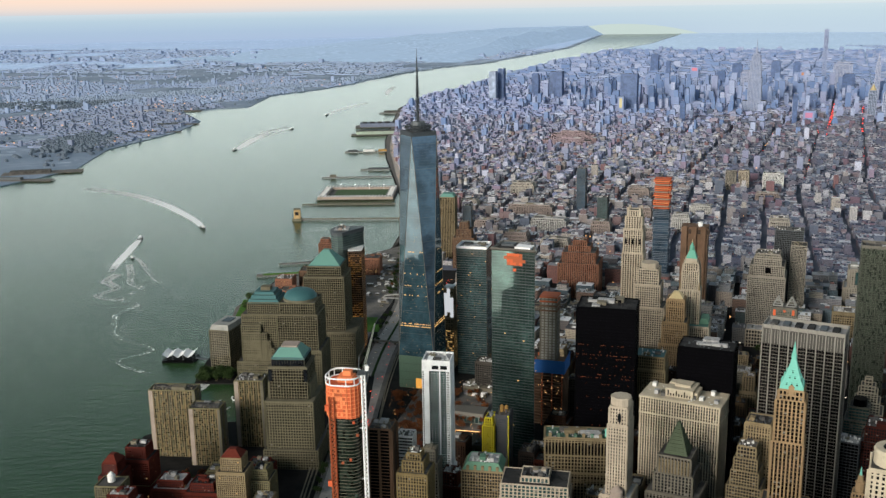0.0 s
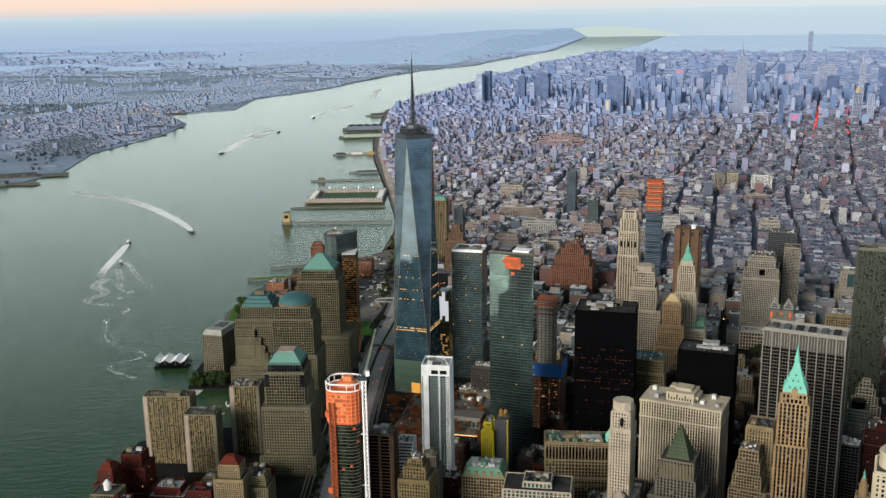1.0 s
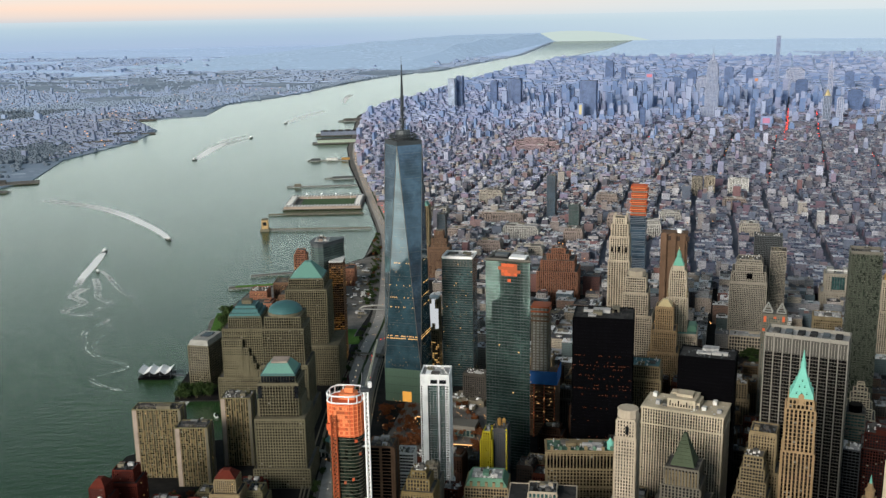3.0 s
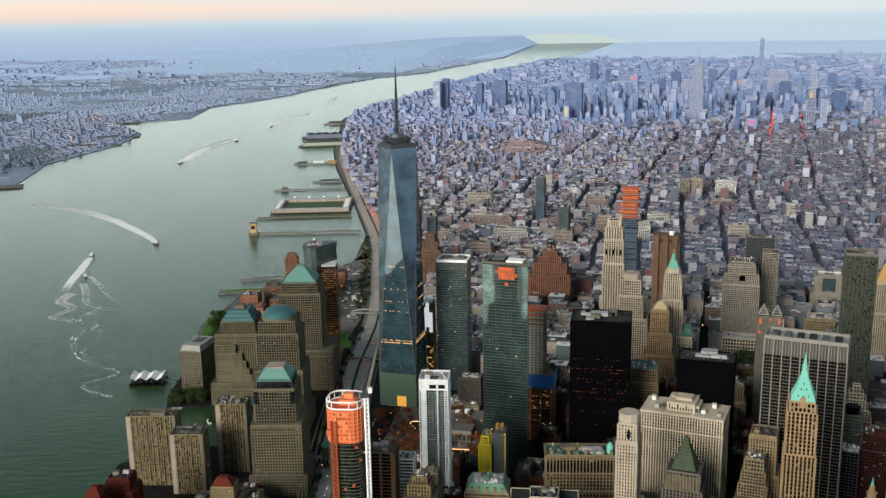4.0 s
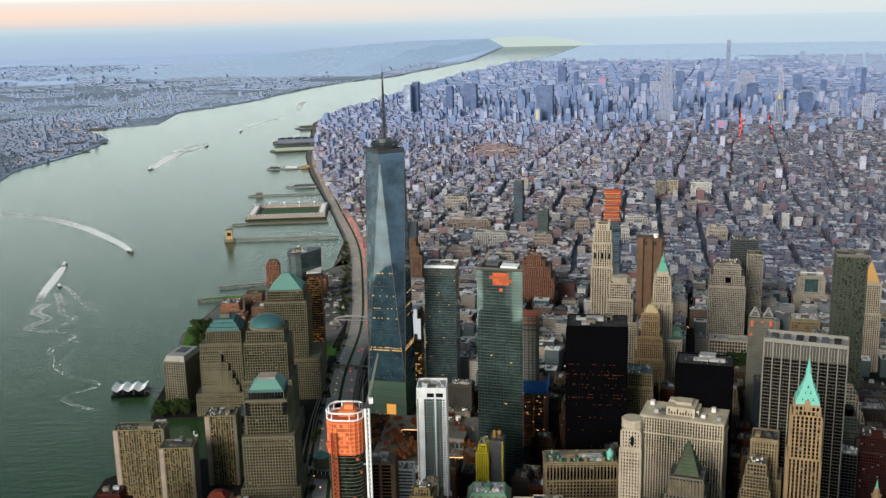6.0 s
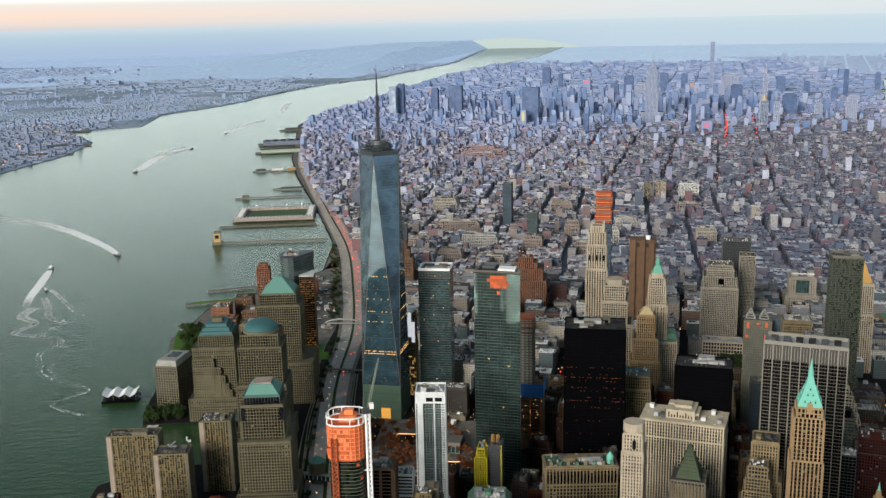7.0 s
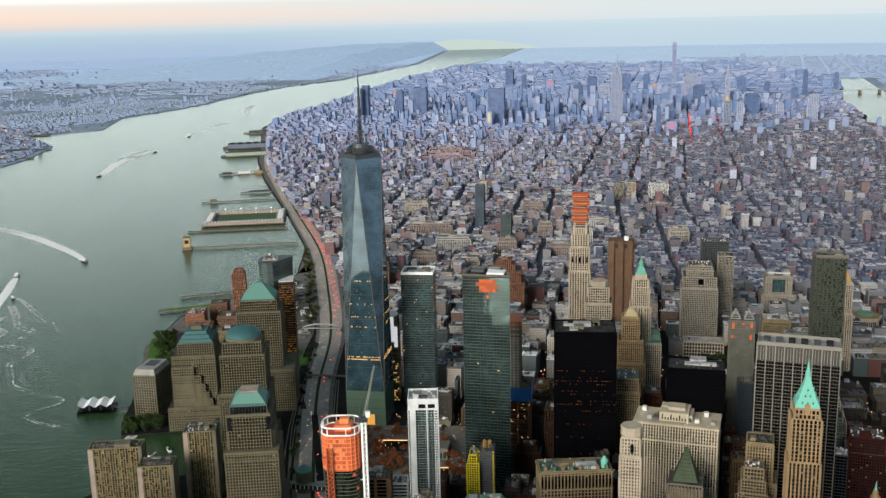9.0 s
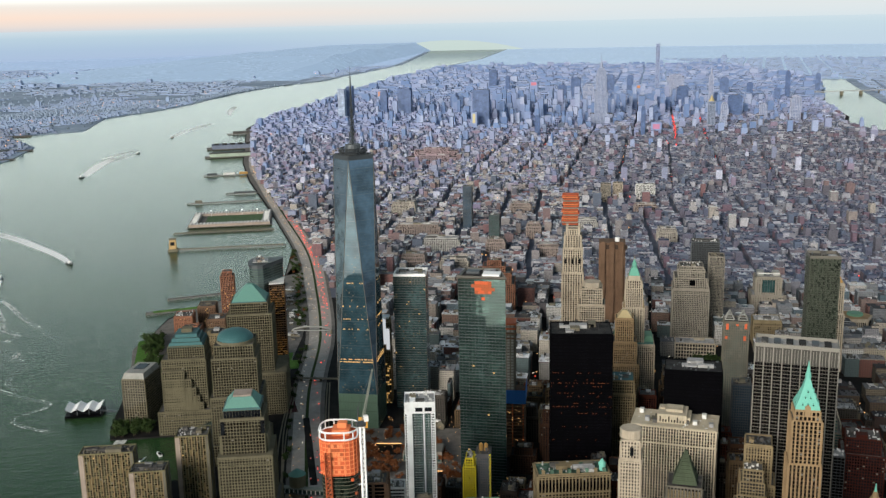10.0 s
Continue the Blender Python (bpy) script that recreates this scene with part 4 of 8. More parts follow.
def riverside():
    grp = "concrete apartment slabs"
    kw = dict(wall=BUFF, glass=G_BRONZE, bay=0.66, floor=0.58, pier=0.34, span=0.30, lit=0.006, units=6, group=grp)
    keep(-74, -43, 8), keep(-64, -50, 6), keep(-53, -40, 6), keep(-66, 27, 10), keep(-24, 42, 9), keep(-30, 113, 5), keep(-12, 61, 5)
    for label, x, y, w, d, h in (("buff concrete apartment slab with columns of dark windows", -74.0, -43.5, 13, 5, 19.6), ("lower buff concrete apartment slab stepping forward", -64.5, -50.5, 8.6, 5.5, 16.5), ("buff concrete apartment slab beside the cove", -53.0, -39.5, 8.2, 6.5, 19.8)):
        t = tower("apartment_slab", label, x, y, -12, [(0, h, w, d)], **kw)
        part("end_wall", Geo().box(-w / 2 + 0.55, -d / 2 - 0.04, 0, h, 1.1, 0.24), PINK, t, "blank pinkish end wall")
        part("end_wall", Geo().box(w / 2 - 0.3, -d / 2 - 0.04, 0, h, 0.6, 0.24), GREYST, t)
        for y1 in (-d / 2 + 0.8, d / 2 - 0.8):
            part("side_wall", Geo().box(w / 2 + 0.04, y1, 0, h, 0.24, 1.5), GREYST, t)
        g = Geo()
        n, nz = round(w / 0.66), round(h / 0.58)
        for a in range(1, n - 1):
            for k in range(nz):
                if rng.random() < (0.45 if a % 4 == 3 else 0.2):
                    g.box(-w / 2 + (a + 0.5) * w / n, -d / 2 - 0.03, k * h / nz, (k + 1) * h / nz, w / n * 0.6, 0.08)
        for a in range(1, n):
            if a % 2 == 0:
                part("pier", Geo().box(-w / 2 + a * w / n, -d / 2 - 0.1, 0, h, 0.2, 0.2), CREAM, t)
        part("infill_panel", g, OCHRE, t, "yellowish infill panels between the windows", kind="stuff")
    t = tower("exchange_building", "granite waterfront exchange block with sloped grey top", -65.5, 27.5, -24, [(0, 10.2, 7.4, 12.5), (10.2, 14.6, 7.4, 12.5)], TAN_L, G_BRONZE, bay=0.8, floor=0.85, units=0, lit=0.0)
    frustum(t, "attic", 0, 0, 14.6, 16.6, 7.4, 12.5, 0.84, PALE_G, "sloped grey metal attic")
    part("skylight", Geo().box(0, 1, 16.6, 16.75, 3.4, 5), G_DARK, t)
    # curved bank headquarters
    t = thing("bank_tower", -22.5, 42, 0, -10, "glass bank tower with a curved front and lit orange flank", "office tower")
    arc = [(-4.4, 5.6), (-5.3, 2.6), (-5.6, -0.6), (-5.1, -3.2), (-4.0, -4.9), (-2.4, -5.7), (-0.6, -5.5), (5.6, 3.4), (5.6, 5.6)]
    b = part("body", Geo().prism(arc, arc, 0, 43.0), G_PALE, t)
    g = Geo()
    for k in range(52):
        z = 0.6 + k * 0.83
        ring = [(x * 1.012, y * 1.012) for x, y in arc]
        g.prism(ring, ring, z, z + 0.2, 0, False)
    part("floor_band", g, SAGE_D, b, kind="stuff")
    part("crown", Geo().prism([(x * 1.03, y * 1.03) for x, y in arc], [(x * 1.03, y * 1.03) for x, y in arc], 43.0, 44.3), STEEL, t)
    part("roof_deck", Geo().box(-1.6, 1.2, 44.3, 44.6, 5.0, 6.0), ROOF_L, t)
    for k in range(9):
        part("roof_unit", Geo().box(-1.4 + rng.uniform(-1.8, 1.8), 0.4 + rng.uniform(-3, 3), 44.6, 44.9 + rng.random() * 0.8, rng.uniform(0.6, 1.6), rng.uniform(0.6, 1.4)), rng.choice((WHITE, PINK, ROOF, STEEL)), t)
    w = part("flank", Geo().box(3.5, -1.0, 0, 37, 4.8, 8.4), G_BRONZE, t)
    g = Geo()
    grid(g, 3.5, -1.0, 4.8, 8.4, 0, 37, 0.8, 0.83, 0.15, 0.35, 0.05)
    part("facade_grid", g, BROWN, w, kind="stuff")
    g = Geo()
    lit_panes(g, 3.5, -1.0, 4.8, 8.4, 0, 36, 0.8, 0.83, 0.5)
    part("lit_window", g, glow("orange_lit_window", (1.0, 0.46, 0.1), 0.28), w, kind="stuff")
    part("flank_roof", Geo().box(3.5, -1.0, 37.4, 37.8, 4.9, 8.5), WHITE, t)
    tower("apartment_tower", "orange brick apartment tower by the river", -30, 113, -10, [(0, 23.5, 5.2, 5.2), (23.5, 25, 3.6, 3.6)], BRICK_O, G_DARK, lit=0.04, units=1)


def trade_site():
    keep(20.8, -57, 9), keep(19, 8, 9), keep(33, -37, 6), keep(5, -35, 24), keep(-4, -83, 6), keep(12, -76, 5), keep(-28, -108, 6), keep(14, -30, 12)
    # plain mirror-glass tower
    t = thing("glass_tower", 20.8, -56.5, 0, -29.4, "slender teal mirror-glass tower reflecting its neighbours", "office tower")
    lo = [(-5.6, -4.6), (6.5, -4.6), (3.5, 4.2), (-5.2, 4.2)]
    body = part("body", Geo().prism(lo, lo, 0, 58.8), G_MIRROR, t)
    ring = [(x * 1.003, y * 1.003) for x, y in lo]
    g = Geo()
    for k in range(71):
        z = 0.6 + 0.82 * k
        g.prism(ring, ring, z, z + (0.13 if k % 4 else 0.2), 0, False)
    for k in range(15):
        g.box(-5.6 + 12.1 * k / 14, -4.6, 0.4, 58.7, 0.035, 0.05)
    for k in range(10):
        g.box(6.5 - 3.0 * k / 9, -4.6 + 8.8 * k / 9, 0.4, 58.7, 0.05, 0.035)
    part("mullion", g, STEEL, body, kind="stuff")
    g = Geo()
    for a, b in zip(lo, lo[1:] + lo[:1]):
        g.bar((*a, 59.1), (*b, 59.1), 0.3)
    part("parapet", g, SILVER, t)
    part("roof_deck", Geo().prism([(x * .95, y * .95) for x, y in lo], [(x * .95, y * .95) for x, y in lo], 58.8, 58.95), ROOF_D, t)
    part("roof_screen", Geo().box(2.6, -1.6, 58.95, 59.7, 4.4, 3.6), WHITE_M, t)
    part("roof_screen", Geo().box(1.4, 2.0, 58.95, 59.5, 3.0, 2.6), ROOF_L, t)
    part("roof_unit", Geo().box(-2.6, 1.2, 58.95, 59.5, 3.4, 3.0), STEEL, t)
    g = Geo()
    lit_panes(g, 0.4, -0.2, 11.4, 8.8, 0, 37, 0.75, 0.82, 0.012)
    part("lit_window", g, WARM, t, kind="stuff")
    # orange panels stand in for the reflection of the orange unfinished tower
    g, gd = Geo(), Geo()
    for k in range(7):
        for i in range(8):
            z, x = 57.4 - 0.82 * k, -2.6 + 0.86 * i
            if rng.random() < (1.0 if k < 4 and 1 < i < 7 else 0.6 - 0.12 * max(0, k - 2) - 0.1 * abs(i - 4)):
                rng.choice((g, g, gd)).box(x, -4.65, z, z + 0.8, 0.84, 0.05)
    part("netting", g, RUST, t, "rust-orange panels standing in for a reflection on the top floors", kind="stuff")
    part("netting", gd, ORANGE, t, "brighter orange panels of the same painted reflection", kind="stuff")
    # glass block north of the site
    t = thing("glass_tower", 19.2, 8.5, 0, -22, "blue-grey glass office block with white rooftop plant", "office tower")
    b = part("body", Geo().box(0, 0, 0, 44.0, 10.2, 8.4), G_ASH, t)
    g = Geo()
    for k in range(54):
        z = 0.5 + k * 0.805
        g.box(0, 0, z, z + 0.17, 10.30, 8.50)
    part("floor_band", g, STEEL, b, kind="stuff")
    g = Geo()
    for k in range(22):
        g.box(-5.1 + 10.2 * k / 21, -4.3, 41.4, 44.0, 0.12, 0.1)
    part("louvre", g, SILVER, b, kind="stuff")
    g = Geo()
    lit_panes(g, 0, -0.09, 10.2, 8.4, 0, 43.5, 0.62, 0.805, 0.012)
    part("lit_window", g, WARM, b, kind="stuff")
    g = Geo()
    lit_panes(g, 0, -0.09, 10.2, 8.4, 0, 41.0, 0.62, 0.805, 0.07)
    part("dim_window", g, glow("dim_office_window", (0.75, 0.62, 0.30), 0.07), b, "dimly lit office windows", kind="stuff")
    rooftop(t, 0, 0, 44.0, 10.2, 8.4, 4, WHITE_M, 0.9, ROOF_L)
    # unfinished core with netting
    t = thing("unfinished_tower", 34.5, -37, 0, -24, "raw concrete tower core under construction with blue netting", "construction")
    part("core", Geo().box(0, 1, 0, 39, 4.6, 5.0), PALE_G, t)
    g = Geo()
    grid(g, 0, 1, 4.6, 5.0, 18, 39, 1.1, 0.85, 0.3, 0.3, 0.08)
    part("formwork", g, GREYST, t, kind="stuff")
    for k in range(20):
        part("floor_slab", Geo().box(0.6, 0, 0.4 + k * 0.95, 0.65 + k * 0.95, 9.4, 9.4), BROWN, t)
    for a in (-4, -1.2, 1.8, 4.8):
        for b in (-4.4, 0, 4.4):
            part("column", Geo().box(a, b, 0, 19.4, 0.35, 0.35), RUST, t)
    part("netting", Geo().box(0.6, -4.8, 16.6, 20.6, 9.8, 0.12).box(5.5, 0, 16.6, 20.6, 0.12, 9.6), BLUE, t, "blue safety netting")
    for z in (34.6, 36.0, 37.4, 38.7):
        part("netting", Geo().box(0, 1, z, z + 0.45, 5.3, 5.7), BROWN if z < 37 else RUST, t, "rust-coloured formwork platform")
    g = Geo()
    for _ in range(26):
        g.box(rng.uniform(-4, 5.4), -4.75, (z := rng.uniform(0.8, 16)), z + 0.14, 0.15, 0.06)
    part("work_light", g, AMBER, t, kind="stuff")
    # white hotel tower
    t = tower("hotel_tower", "white-framed hotel tower with dark green glass strips", -4.2, -83.5, -16, [(0, 9.5, 7.4, 7.0), (9.5, 36.2, 6.8, 6.6)], WHITE_B, G_GREEN, bay=0.78, floor=0.62, pier=0.34, span=0.42, lit=0.0, units=0, proud=0.09, grids=[(0.4, 0.4), (0.05, 0.06)])
    part("cap", Geo().box(0, 0, 36.2, 38.4, 6.9, 6.7), WHITE_B, t)
    for x in (-0.2, 1.9):
        part("cap_vent", Geo().box(x, -3.4, 36.7, 37.6, 1.6, 0.14), G_DARK, t)
    part("front_wall", Geo().box(-2.45, -3.36, 9.5, 36.2, 1.5, 0.2), WHITE_B, t, "blank white front wall")
    for x in (0.85, 2.9):
        part("front_pier", Geo().box(x, -3.36, 9.5, 36.2, 0.3 if x < 2 else 0.9, 0.2), WHITE_B, t)
    g = Geo()
    for k in range(43):
        g.box(-1.35, -3.42, 9.7 + k * 0.62, 10.05 + k * 0.62, 0.28, 0.1)
        g.box(-3.1, -3.42, 9.7 + k * 0.62, 10.05 + k * 0.62, 0.2, 0.14)
        g.box(2.75, -3.44, 9.7 + k * 0.62, 10.05 + k * 0.62, 0.24, 0.1)
        g.box(3.1, -3.44, 9.7 + k * 0.62, 10.05 + k * 0.62, 0.2, 0.1)
    part("small_window", g, G_DARK, t, kind="stuff")
    for sx in (-1, 1):
        part("flank_wall", Geo().box(sx * 3.38, 0, 9.5, 36.2, 0.16, 5.6), WHITE_B, t)
    rooftop(t, 0, 0, 38.4, 6.9, 6.7, 3, WHITE_B, 0.5, ROOF_L)
    # yellow and checkered hotel
    t = tower("apartment_tower", "dark grey apartment tower with white windows and yellow edges", 13.4, -76.5, -24, [(0, 20.0, 3.4, 5)], SLATEG, G_SKY, bay=0.6, floor=0.66, pier=0.5, span=0.5, units=2, lit=0.0)
    for sx in (-1, 1):
        part("edge_panel", Geo().box(sx * 1.75, -2.5, 0, 20.3, 0.4, 0.3), YELLOW, t)
        part("roof_tank", Geo().tube(sx * 0.6, 0.5, 20.0, 21.6, 0.5, 0.5, 10).tube(sx * 0.6, 0.5, 21.6, 22.0, 0.55, 0.1, 10), TERRA, t)
    t = tower("apartment_tower", "bright yellow panelled apartment tower", 9.8, -77.0, -24, [(0, 17.6, 2.9, 4.6), (17.6, 19.6, 1.8, 4.0)], YELLOW, G_DARK, bay=0.6, floor=0.6, units=1, lit=0.0)
    # unfinished round-cornered tower, orange on top
    t = thing("unfinished_tower", -27.6, -108.5, 0, -18, "round-cornered tower under construction with orange top floors", "construction")

    def rounded(w, d, r, n=4):
        out = []
        for cx, cy, a0 in ((w / 2 - r, -d / 2 + r, -90), (w / 2 - r, d / 2 - r, 0), (-w / 2 + r, d / 2 - r, 90), (-w / 2 + r, -d / 2 + r, 180)):
            for k in range(n + 1):
                a = radians(a0 + 90 * k / n)
                out.append((cx + r * math.cos(a), cy + r * math.sin(a)))
        return out

    ring = rounded(7.0, 6.4, 2.2)
    part("body", Geo().prism(ring, ring, 0, 36), G_SLAB, t)
    out = [(x * 1.03, y * 1.03) for x, y in ring]
    for k in range(46):
        part("floor_slab", Geo().prism(out, out, 0.4 + k * 0.78, 0.46 + k * 0.78), CONC, t)
    for k in range(30):
        a, z = rng.randrange(len(out)), 0.5 + 0.78 * rng.randrange(46)
        p, q = out[a], out[(a + 1) % len(out)]
        part("site_screen", Geo().box((p[0] + q[0]) / 2, (p[1] + q[1]) / 2, z, z + 0.5, 0.5, 0.5, math.atan2(q[1] - p[1], q[0] - p[0])), rng.choice((ORANGE, RUST, RUST, SAGE_D)), t)
    net = [(x * 1.05, y * 1.05) for x, y in ring]
    o = part("netting", Geo().prism(net, net, 36, 43.4), ORANGE, t, "orange construction netting")
    g = Geo()
    rim = [(x * 1.06, y * 1.06) for x, y in ring]
    for k in range(8):
        g.prism(rim, rim, 36.4 + k * 0.9, 36.6 + k * 0.9)
    part("edge_board", g, ORANGE_L, o, kind="stuff")
    g, gd = Geo(), Geo()
    for k in range(7):
        for i in range(12):
            x, z = -3.3 + 0.58 * i, 36.65 + 0.9 * k
            if abs(x) < 1.7 and rng.random() < 0.5:
                rng.choice((g, gd)).box(x, -3.40, z, z + 0.6, 0.5, 0.06)
    part("net_panel", g, ORANGE_L, o, "brighter orange net panels", kind="stuff")
    part("net_gap", gd, RUST, o, "darker gaps in the netting", kind="stuff")
    g = Geo()
    for k in range(0, len(rim), 1):
        g.bar((*rim[k], 36), (*rim[k], 43.4), 0.07)
    part("net_post", g, ORANGE_L, o, kind="stuff")
    g = Geo()
    for z in (43.5, 45.0):
        for k in range(len(rim)):
            g.bar((*rim[k], z), (*rim[(k + 1) % len(rim)], z), 0.14)
    for k in range(0, len(rim), 2):
        g.bar((*rim[k], 43.4), (*rim[k], 45), 0.09)
    part("guard_frame", g, WHITE_M, t, "white steel guard frame")
    part("core", Geo().box(0.4, 0.6, 43.4, 44.6, 3.4, 3.0).box(0.6, 0.9, 44.6, 45.6, 1.8, 1.6), ORANGE_L, t)
    g = Geo()
    for x in (-2.45, -1.35):
        for y in (-3.9, -3.4):
            g.bar((x, y, 0), (x, y, 41), 0.09)
    for k in range(41):
        for y in (-3.9, -3.4):
            g.bar((-2.45, y, k), (-1.35, y, k + 1), 0.05)
            g.bar((-2.45, y, k), (-1.35, y, k), 0.05)
    part("hoist", g, RUST, t, "rust-orange lattice hoist mast")
    for z in (11.5, 20.2, 37.8):
        part("hoist_cage", Geo().box(-2.9, -3.7, z, z + 1.3, 0.9, 0.7), ORANGE, t)
    # crane
    t = thing("tower_crane", -23.6, -111.5, 0, 0, "white luffing tower crane beside the unfinished tower", "crane")
    g = Geo()
    r = 0.36
    for sx, sy in ((-r, -r), (r, -r), (r, r), (-r, r)):
        g.bar((sx, sy, 0), (sx, sy, 46), 0.13)
    for k in range(46):
        for (ax, ay), (bx, by) in (((-r, -r), (r, -r)), ((r, -r), (r, r)), ((r, r), (-r, r)), ((-r, r), (-r, -r))):
            g.bar((ax, ay, k), (bx, by, k + 1), 0.06)
    part("crane_mast", g, WHITE_M, t)
    part("slew_deck", Geo().box(-0.3, -0.4, 46, 46.7, 1.8, 1.5), STEEL, t)
    part("cab", Geo().box(0.8, -0.2, 46.7, 47.8, 0.8, 0.9), WHITE_M, t)
    g = Geo()
    tip = Vector((3.0, 2.5, 56.0))
    root = Vector((0.2, 0, 46.8))
    off = [Vector((0.25, 0, 0)), Vector((-0.25, 0, 0)), Vector((0, 0.1, 0.45))]
    for o in off:
        g.bar(root + o, tip + o * 0.4, 0.06)
    for k in range(16):
        p, q = root.lerp(tip, k / 16), root.lerp(tip, (k + 1) / 16)
        for i in range(3):
            g.bar(p + off[i] * (1 - 0.6 * k / 16), q + off[(i + 1) % 3] * (1 - 0.6 * (k + 1) / 16), 0.045)
    part("jib", g, SAGE, t)
    g = Geo()
    g.bar((-0.9, -0.6, 46.7), (-0.7, -0.4, 50.0), 0.08)
    g.bar((-0.7, -0.4, 50.0), tip, 0.03)
    part("back_stay", g, STEEL, t)
    for a, b in ((33, 1), (21, 1), (9, 1)):
        part("tie_bar", Geo().box(-1.3, 0.9, a, a + 0.25, 3.2, 0.3), WHITE_M, t)


def black_slabs():
    keep(44, -67, 11), keep(61.5, -91, 9), keep(78, -107, 11)
    t = tower("office_slab", "massive black steel office slab with sunken roof plant", 43.2, -67.4, -22, [(0, 45, 15.3, 10.5)], BLACK, G_BLACK, bay=1.5, floor=0.9, pier=0.14, span=0.42, lit=0.0, units=9, roof=ROOF_D, proud=0.05)
    g = Geo()
    for z, share in ((35.0, 0.3), (33.2, 0.2), (32.3, 0.45), (31.4, 0.2), (29.6, 0.16), (28.7, 0.12), (26.9, 0.3), (26.0, 0.5), (24.2, 0.16), (20.6, 0.1), (17.0, 0.08), (12.5, 0.08), (9.8, 0.1), (5.3, 0.12)):
        for k in range(38):
            if rng.random() < share:
                g.box(-7.4 + 0.4 * k, -5.32, z, z + 0.11, 0.24, 0.06)
    part("lit_window", g, glow("dim_red_window", (1.0, 0.26, 0.09), 0.09), t, kind="stuff")
    tower("office_slab", "plain black glass office slab", 61.5, -91.2, -30, [(0, 40.6, 13.2, 8.2)], BLACK, G_BLACK, bay=0.9, floor=0.9, pier=0.16, span=0.42, lit=0.0, units=4, roof=ROOF_D, proud=0.05)
    # aluminium banking slab
    t = thing("bank_slab", 78.0, -107.2, 0, -36, "tall aluminium-clad bank slab with strong vertical piers", "office tower")
    w, d, h = 17.8, 7.0, 49.6
    b = part("body", Geo().box(0, 0, 0, h - 4.2, w, d), G_BLACK, t)
    g = Geo()
    grid(g, 0, 0, w, d, 0, h - 4.2, 0.66, 0.82, 0.05, 0.17, 0.05)
    part("facade_grid", g, SILVER, b, kind="stuff")
    for k in range(10):
        x = -w / 2 + w * k / 9
        for y in (-d / 2 - 0.12, d / 2 + 0.12):
            part("pier", Geo().box(x, y, 0, h, 0.22, 0.34), ALU_L, t)
    attic = part("attic", Geo().box(0, 0, h - 4.2, h - 0.6, w - 0.2, d - 0.2), metal("louvre_grey", (0.075, 0.072, 0.066), 0.6, 0.1), t, "grey louvred plant storey")
    g = Geo()
    for k in range(28):
        g.box(-w / 2 + 0.2 + (w - 0.4) * k / 27, -d / 2 + 0.06, h - 4.1, h - 0.9, 0.12, 0.1)
    part("louvre", g, ALU_L, attic, kind="stuff")
    g = Geo()
    for k in range(7):
        g.box(-w / 2 + 1.0 + k * 0.4, -d / 2 - 0.02, 21.6, 22.1, 0.36, 0.04)
    part("lit_window", g, WARM, t, kind="stuff")
    rooftop(t, 0, 0, h - 0.6, w, d, 0, ALU_L, 0.9, ROOF_L)
    for k in range(6):
        part("rooftop_unit", Geo().box(-w / 2 + 2 + k * 2.7, 0.2, h - 0.5, h + 0.1, 1.5, 3.4), rng.choice((ROOF, ROOF_D, STEEL)), t)


